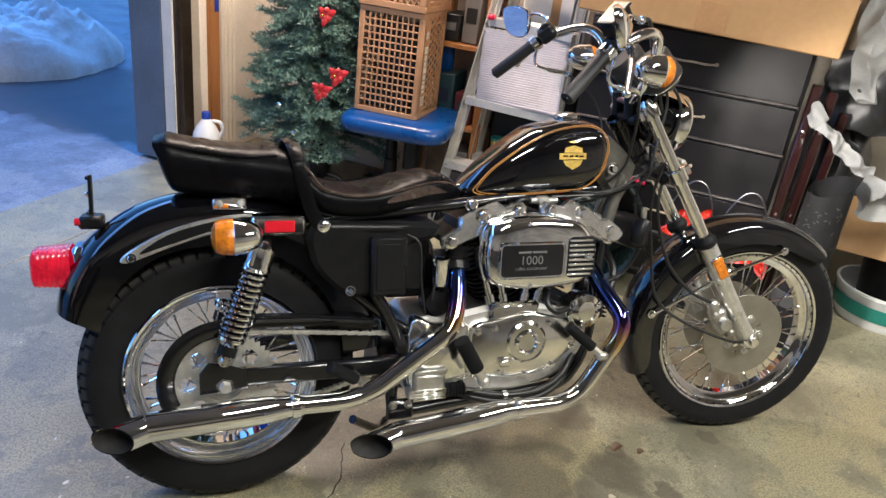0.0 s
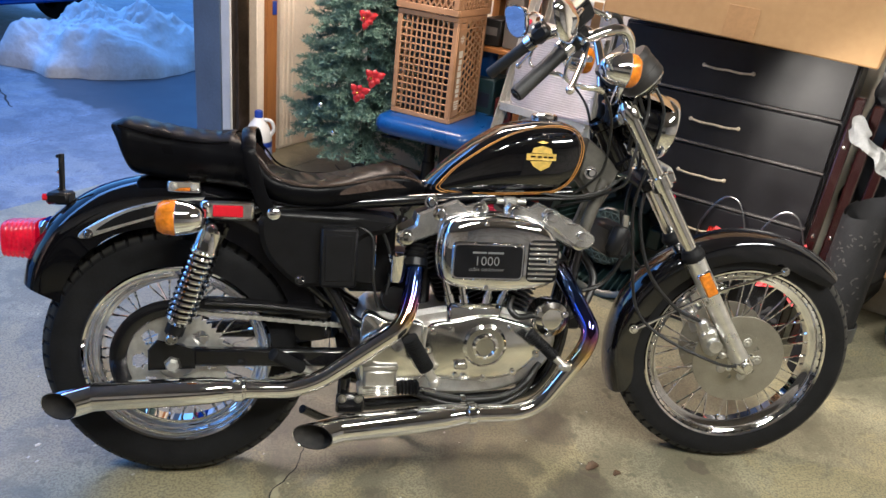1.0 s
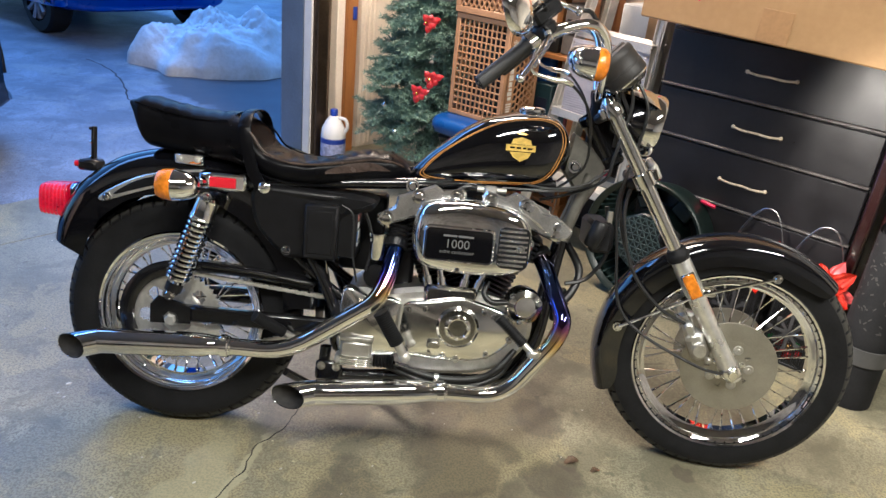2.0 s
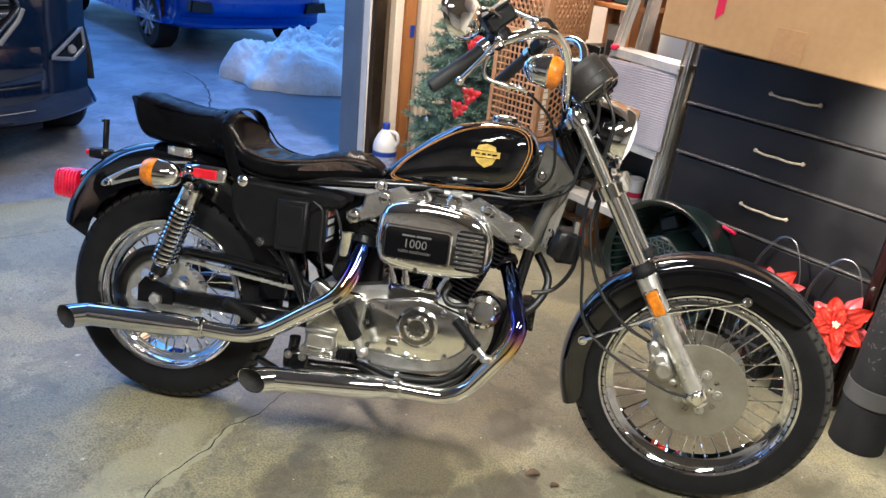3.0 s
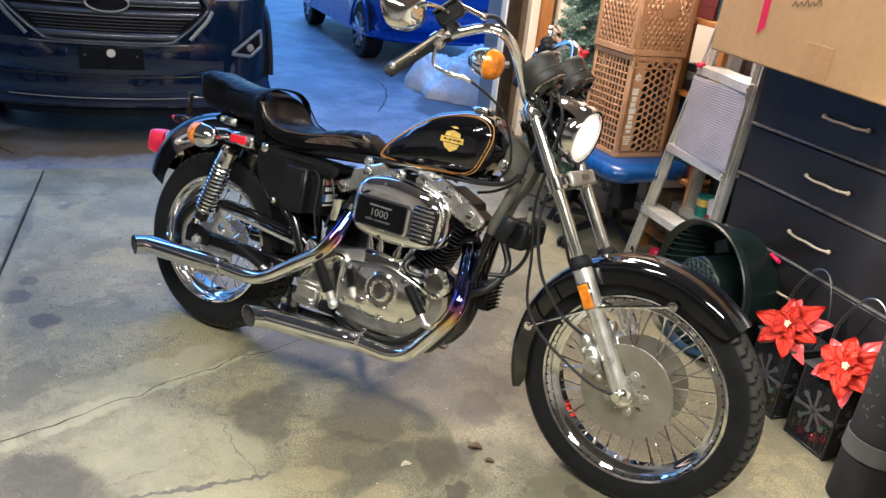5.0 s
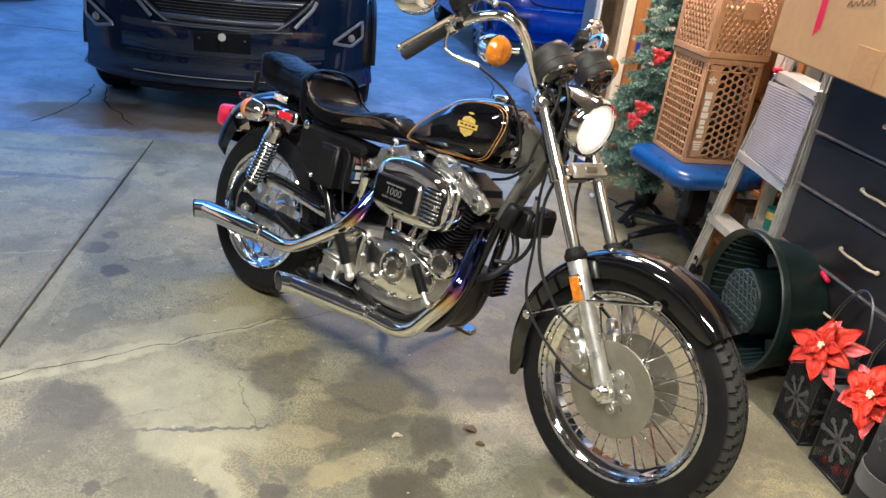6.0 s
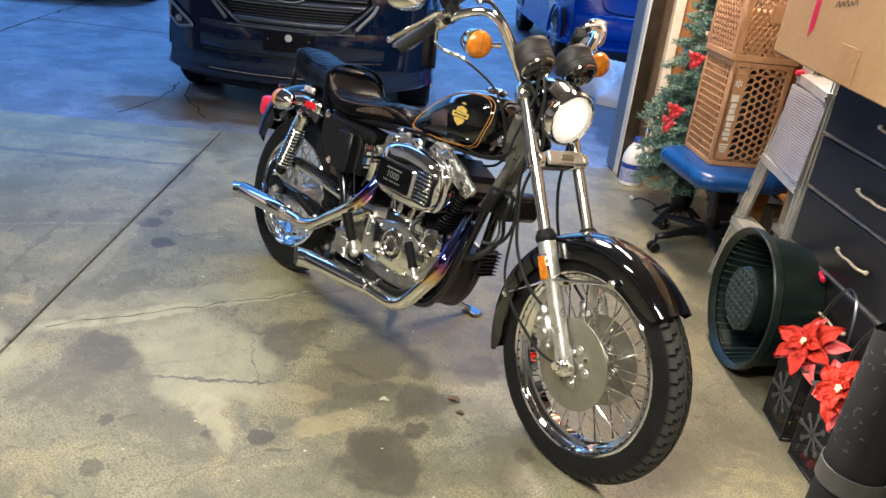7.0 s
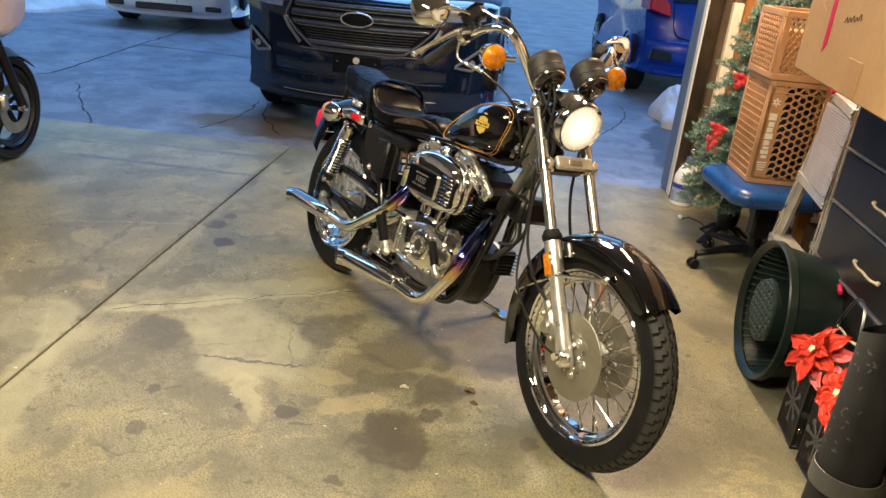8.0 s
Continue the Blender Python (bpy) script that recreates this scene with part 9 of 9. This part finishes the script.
nose_panel("lower_intake", 0.58, 0.315, 0.422, CAR_BLACK, 0.004, label="black lower intake")
nose_panel("lip", 0.56, 0.313, 0.317, LAMP_CLEAR, 0.022, label="thin bright lip")
nose_panel("skid", 0.60, 0.20, 0.308, CAR_BLACK, -0.03, label="black lower valance")
for s in (-1, 1):
    quad = [(0.668, 0.572), (0.79, 0.550), (0.862, 0.606), (0.856, 0.708)]
    fine = []
    for (y0, z0), (y1, z1) in zip(quad, quad[1:] + quad[:1]):
        fine += [(y0 + (y1 - y0) * t, z0 + (z1 - z0) * t) for t in (0.06, 0.2, 0.4, 0.6, 0.8, 0.94)]
    ring_ = [(nose_x(y) + 0.040, s * y, z) for y, z in fine]
    fog = part("fog_lamp_frame", Geo().tube(ring_, [(0.008, 0.011)] * len(ring_), 8, closed=True, squash=(1, 0, 0)), FOG_TRIM, suv, "grey fog lamp frame")
    mid_ = Vector((nose_x(0.79) + 0.024, s * 0.79, 0.61))
    part("fog_recess", Geo().add([tuple(mid_)] + ring_, [(0, i + 1, (i + 1) % len(ring_) + 1) for i in range(len(ring_))]), CAR_BLACK, fog)
    part("fog_lamp", Geo().lathe([(0, 0.012), (0.020, 0.009), (0.026, 0.0), (0.022, -0.02)], mid_ + Vector((0.012, 0, -0.01)), (1, s * 0.5, 0), 18), LAMP_CLEAR, fog, "small clear fog lamp")
    nose_panel("headlamp", s * 0.855, 0.880, 0.985, LAMP_CLEAR, 0.004, label="clear headlamp cover", y0=s * 0.575, round_=0.02, depth=0.08)
    car_wheel(suv, -0.98, s * 0.83, 0.37, s, 0.245)
    car_wheel(suv, -3.83, s * 0.83, 0.37, s, 0.245)
    part("wheel_arch", Geo().tube([(-0.98 + 0.41 * math.cos(a), s * 0.955, 0.37 + 0.41 * math.sin(a)) for a in [math.pi * i / 14 for i in range(15)]], 0.022, 8), PLASTIC, suv)
part("windscreen", Geo().sheet(lambda u, v: (-1.17 - 0.52 * v, (-0.72 + 1.44 * u) * (1 - 0.12 * v), 1.165 + 0.45 * v + 0.012), 6, 4), GLASS, suv)

# blue hatchback seen from behind
hatch = thing("blue_hatchback", "blue hatchback parked beyond the snow, its tail to the garage", "car", at(-5.15, 2.72, DRIVE_Z, 3))
hs_ = [tuple(p)[:2] for p in spline([(-0.02, 0.32), (0.02, 0.50), (0.0, 0.70), (-0.08, 0.95), (-0.30, 1.30), (-0.62, 1.48), (-1.6, 1.52), (-2.5, 1.38), (-3.0, 1.02), (-3.7, 0.90), (-4.0, 0.72), (-4.02, 0.40), (-3.8, 0.24), (-2.0, 0.22), (-0.25, 0.24)], 5, True)]
part("body", car_body(hs_, 0.86, nose=0.10), BLUE_CAR, hatch, "bright blue bodywork", angle=50)
for s in (-1, 1):
    car_wheel(hatch, -0.66, s * 0.75, 0.305, s, 0.20)
    car_wheel(hatch, -3.2, s * 0.75, 0.305, s, 0.20)
    part("tail_lamp", Geo().prism([(s * 0.58, 0.86), (s * 0.60, 0.98), (s * 0.74, 1.14), (s * 0.82, 1.12), (s * 0.82, 0.92)], -0.36, -0.02, 0.02, "yz", m=pose(0, 0, 0, 0, 0, -s * 6)), RED_LENS, hatch, "red tail lamp")
    part("side_reflector", Geo().prism([(s * 0.50, 0.42), (s * 0.52, 0.52), (s * 0.72, 0.54), (s * 0.74, 0.44)], -0.06, 0.016, 0.008, "yz", m=pose(0, 0, 0, 0, 0, -s * 6)), PLASTIC, hatch)
    part("wheel_arch", Geo().tube([(-0.66 + 0.335 * math.cos(a), s * 0.855, 0.305 + 0.335 * math.sin(a)) for a in [math.pi * i / 14 for i in range(15)]], 0.016, 8), BLUE_CAR, hatch)
part("bumper", Geo().tube([(-0.13, -0.74, 0.50), (-0.02, -0.55, 0.50), (0.035, 0, 0.50), (-0.02, 0.55, 0.50), (-0.13, 0.74, 0.50)], [(0.05, 0.13)] * 5, 14, squash=(1, 0, 0)), BLUE_CAR, hatch, "blue rear bumper", angle=60)
part("rear_window", Geo().sheet(lambda u, v: (-0.10 - 0.22 * v, (-0.56 + 1.12 * u) * (1 - 0.10 * v), 1.0 + 0.32 * v + 0.01), 6, 4), GLASS, hatch)
part("hatch_seam", Geo().tube(spline([(-0.045, -0.55, 0.98), (0.008, -0.52, 0.74), (0.035, -0.40, 0.66), (0.045, 0, 0.65), (0.035, 0.40, 0.66), (0.008, 0.52, 0.74), (-0.045, 0.55, 0.98)], 6), 0.006, 6), PLASTIC, hatch)

# silver saloon farther off
saloon = thing("silver_saloon", "silver saloon parked farther down the driveway", "car", at(-6.5, -3.95, DRIVE_Z, 6))
ss_ = [tuple(p)[:2] for p in spline([(-0.02, 0.22), (0.02, 0.36), (0.0, 0.52), (-0.12, 0.70), (-0.60, 0.84), (-1.15, 0.92), (-1.75, 1.32), (-2.6, 1.42), (-3.5, 1.28), (-4.1, 1.0), (-4.6, 0.95), (-4.70, 0.6), (-4.6, 0.28), (-2.4, 0.18), (-0.25, 0.16)], 5, True)]
part("body", car_body(ss_, 0.90, nose=0.10), SILVER_CAR, saloon, "silver bodywork", angle=50)
for s in (-1, 1):
    car_wheel(saloon, -0.85, s * 0.78, 0.32, s, 0.20)
    car_wheel(saloon, -3.6, s * 0.78, 0.32, s, 0.20)
    part("intake", Geo().box((-0.03, s * 0.62, 0.30), (0.06, 0.20, 0.06), 0.012, None), PLASTIC, saloon)
    part("headlamp", Geo().box((-0.16, s * 0.66, 0.64), (0.10, 0.28, 0.11), 0.03, None), LAMP_CLEAR, saloon)
part("lower_intake", Geo().box((0.012, 0, 0.29), (0.05, 0.72, 0.08), 0.012), PLASTIC, saloon)
npl = part("number_plate", Geo().box((0.035, 0.02, 0.42), (0.012, 0.31, 0.155), 0.004), PLATE, saloon, "pale number plate")
for k in range(7):
    part("plate_bar", Geo().box((0.0425, -0.095 + 0.038 * k, 0.415), (0.002, 0.022, 0.060), 0.0005), INK, npl)

# old snow heaps


def heap(name, label, u, w, rx_, ry_, h, seed, turn=0.0):
    def fn(p, q):
        a, r = 2 * math.pi * p, q
        ed = 1 + 0.20 * noise.noise(Vector((math.cos(a) * 1.6 + seed, math.sin(a) * 1.6, 0.3))) + 0.07 * noise.noise(Vector((math.cos(a) * 5 + seed, math.sin(a) * 5, 0.3)))
        x, y = rx_ * ed * r * math.cos(a), ry_ * ed * r * math.sin(a)
        z = h * max(0, 1 - r ** 2.4) ** 0.72
        v = Vector((x, y, 0)) * 2.6 + Vector((seed, 0, 0))
        z *= 0.92 + 0.55 * noise.noise(v * 0.8) + 0.24 * noise.noise(v * 2.3) + 0.06 * noise.noise(v * 6)
        z += (0.030 * noise.noise(v * 9) + 0.022 * noise.noise(v * 19) + 0.012 * noise.noise(v * 41)) * (1 - r ** 3)
        if r > 0.97:
            z = -0.02
        return (x, y, max(-0.02, z))
    ob = part(name, Geo().sheet(fn, 110, 60, cu=True), SNOW, None, label, at(u, w, DRIVE_Z, turn), angle=60)
    return tagged(ob, category="snow", group="snow piles")


heap("snow_mound", "pile of old dirty snow on the driveway", -4.05, 2.78, 0.66, 0.86, 0.44, 2.0, 0)
heap("snow_mound", "low bank of old snow far down the driveway", -8.6, -6.6, 2.2, 1.2, 0.4, 9.0, 0)

# second motorcycle, of which the front wheel and fairing come into view
bike2 = thing("sport_motorcycle", "sport motorcycle with pale fairing, parked by the garage door", "motorcycle", at(-0.88, -2.22, 0, 184))
w2 = tyre("front_wheel", 0.30, 0.058, 0.055, 0.003, 40, bike2, "black sport tyre", pose(0, 0, 0.30))
part("rim", rim_geo(0.222, 0.045), PLASTIC, w2, "black cast rim")
for k in range(5):
    a = 2 * math.pi * k / 5 + 0.3
    part("rim_spoke", Geo().tube([(0.03 * math.cos(a), 0, 0.03 * math.sin(a)), (0.20 * math.cos(a), 0, 0.20 * math.sin(a))], [(0.014, 0.022), (0.010, 0.014)], 8), PLASTIC, w2)
for s in (-1, 1):
    part("brake_disc", Geo().lathe([(0.085, s * 0.06), (0.145, s * 0.06), (0.145, s * 0.065), (0.085, s * 0.065)], (0, 0, 0), (0, 1, 0), 40, closed=True), STEEL, w2)
    part("fork_leg", Geo().tube([(0.02, s * 0.10, 0.30), (-0.14, s * 0.10, 0.66), (-0.26, s * 0.10, 0.95)], [0.027, 0.027, 0.022], 14), SATIN, bike2)
    part("caliper", Geo().box((-0.13, s * 0.075, 0.36), (0.06, 0.05, 0.10), 0.014, None), CAST, bike2)
part("axle", Geo().lathe([(0, 0.13), (0.016, 0.128), (0.018, 0.12), (0.018, -0.12), (0.016, -0.128), (0, -0.13)], (0.0, 0, 0.30), (0, 1, 0), 16), CHROME, bike2)
part("front_fender", Geo().sheet(lambda u, v: ((0.335 - 0.02 * abs(v - 0.5)) * math.cos(radians(40 + 110 * u)), (v - 0.5) * 0.13, 0.30 + (0.335 - 0.05 * abs(v - 0.5) * 2) * math.sin(radians(40 + 110 * u))), 24, 10), PLASTIC, bike2)
fair = [tuple(p)[:2] for p in spline([(0.02, 0.78), (0.06, 0.92), (-0.10, 1.08), (-0.35, 1.10), (-0.55, 0.90), (-0.75, 0.62), (-0.78, 0.36), (-0.55, 0.28), (-0.42, 0.52), (-0.28, 0.70), (-0.10, 0.72)], 5, True)]
part("fairing", Geo().prism(fair, -0.19, 0.19, 0.05), PALE_BIKE, bike2, "pale fairing", angle=60)
part("body", Geo().prism([tuple(p)[:2] for p in spline([(-0.45, 0.95), (-0.75, 1.0), (-1.0, 0.80), (-1.55, 0.95), (-1.60, 0.88), (-1.1, 0.60), (-0.9, 0.30), (-0.6, 0.30)], 4, True)], -0.13, 0.13, 0.04), PLASTIC, bike2)
tyre("rear_wheel", 0.31, 0.085, 0.07, 0.003, 40, bike2, "black sport tyre", pose(-1.40, 0, 0.31))
part("swing_arm", Geo().box((-1.15, 0.12, 0.33), (0.55, 0.04, 0.06), 0.01).box((-1.15, -0.12, 0.33), (0.55, 0.04, 0.06), 0.01), SATIN, bike2)
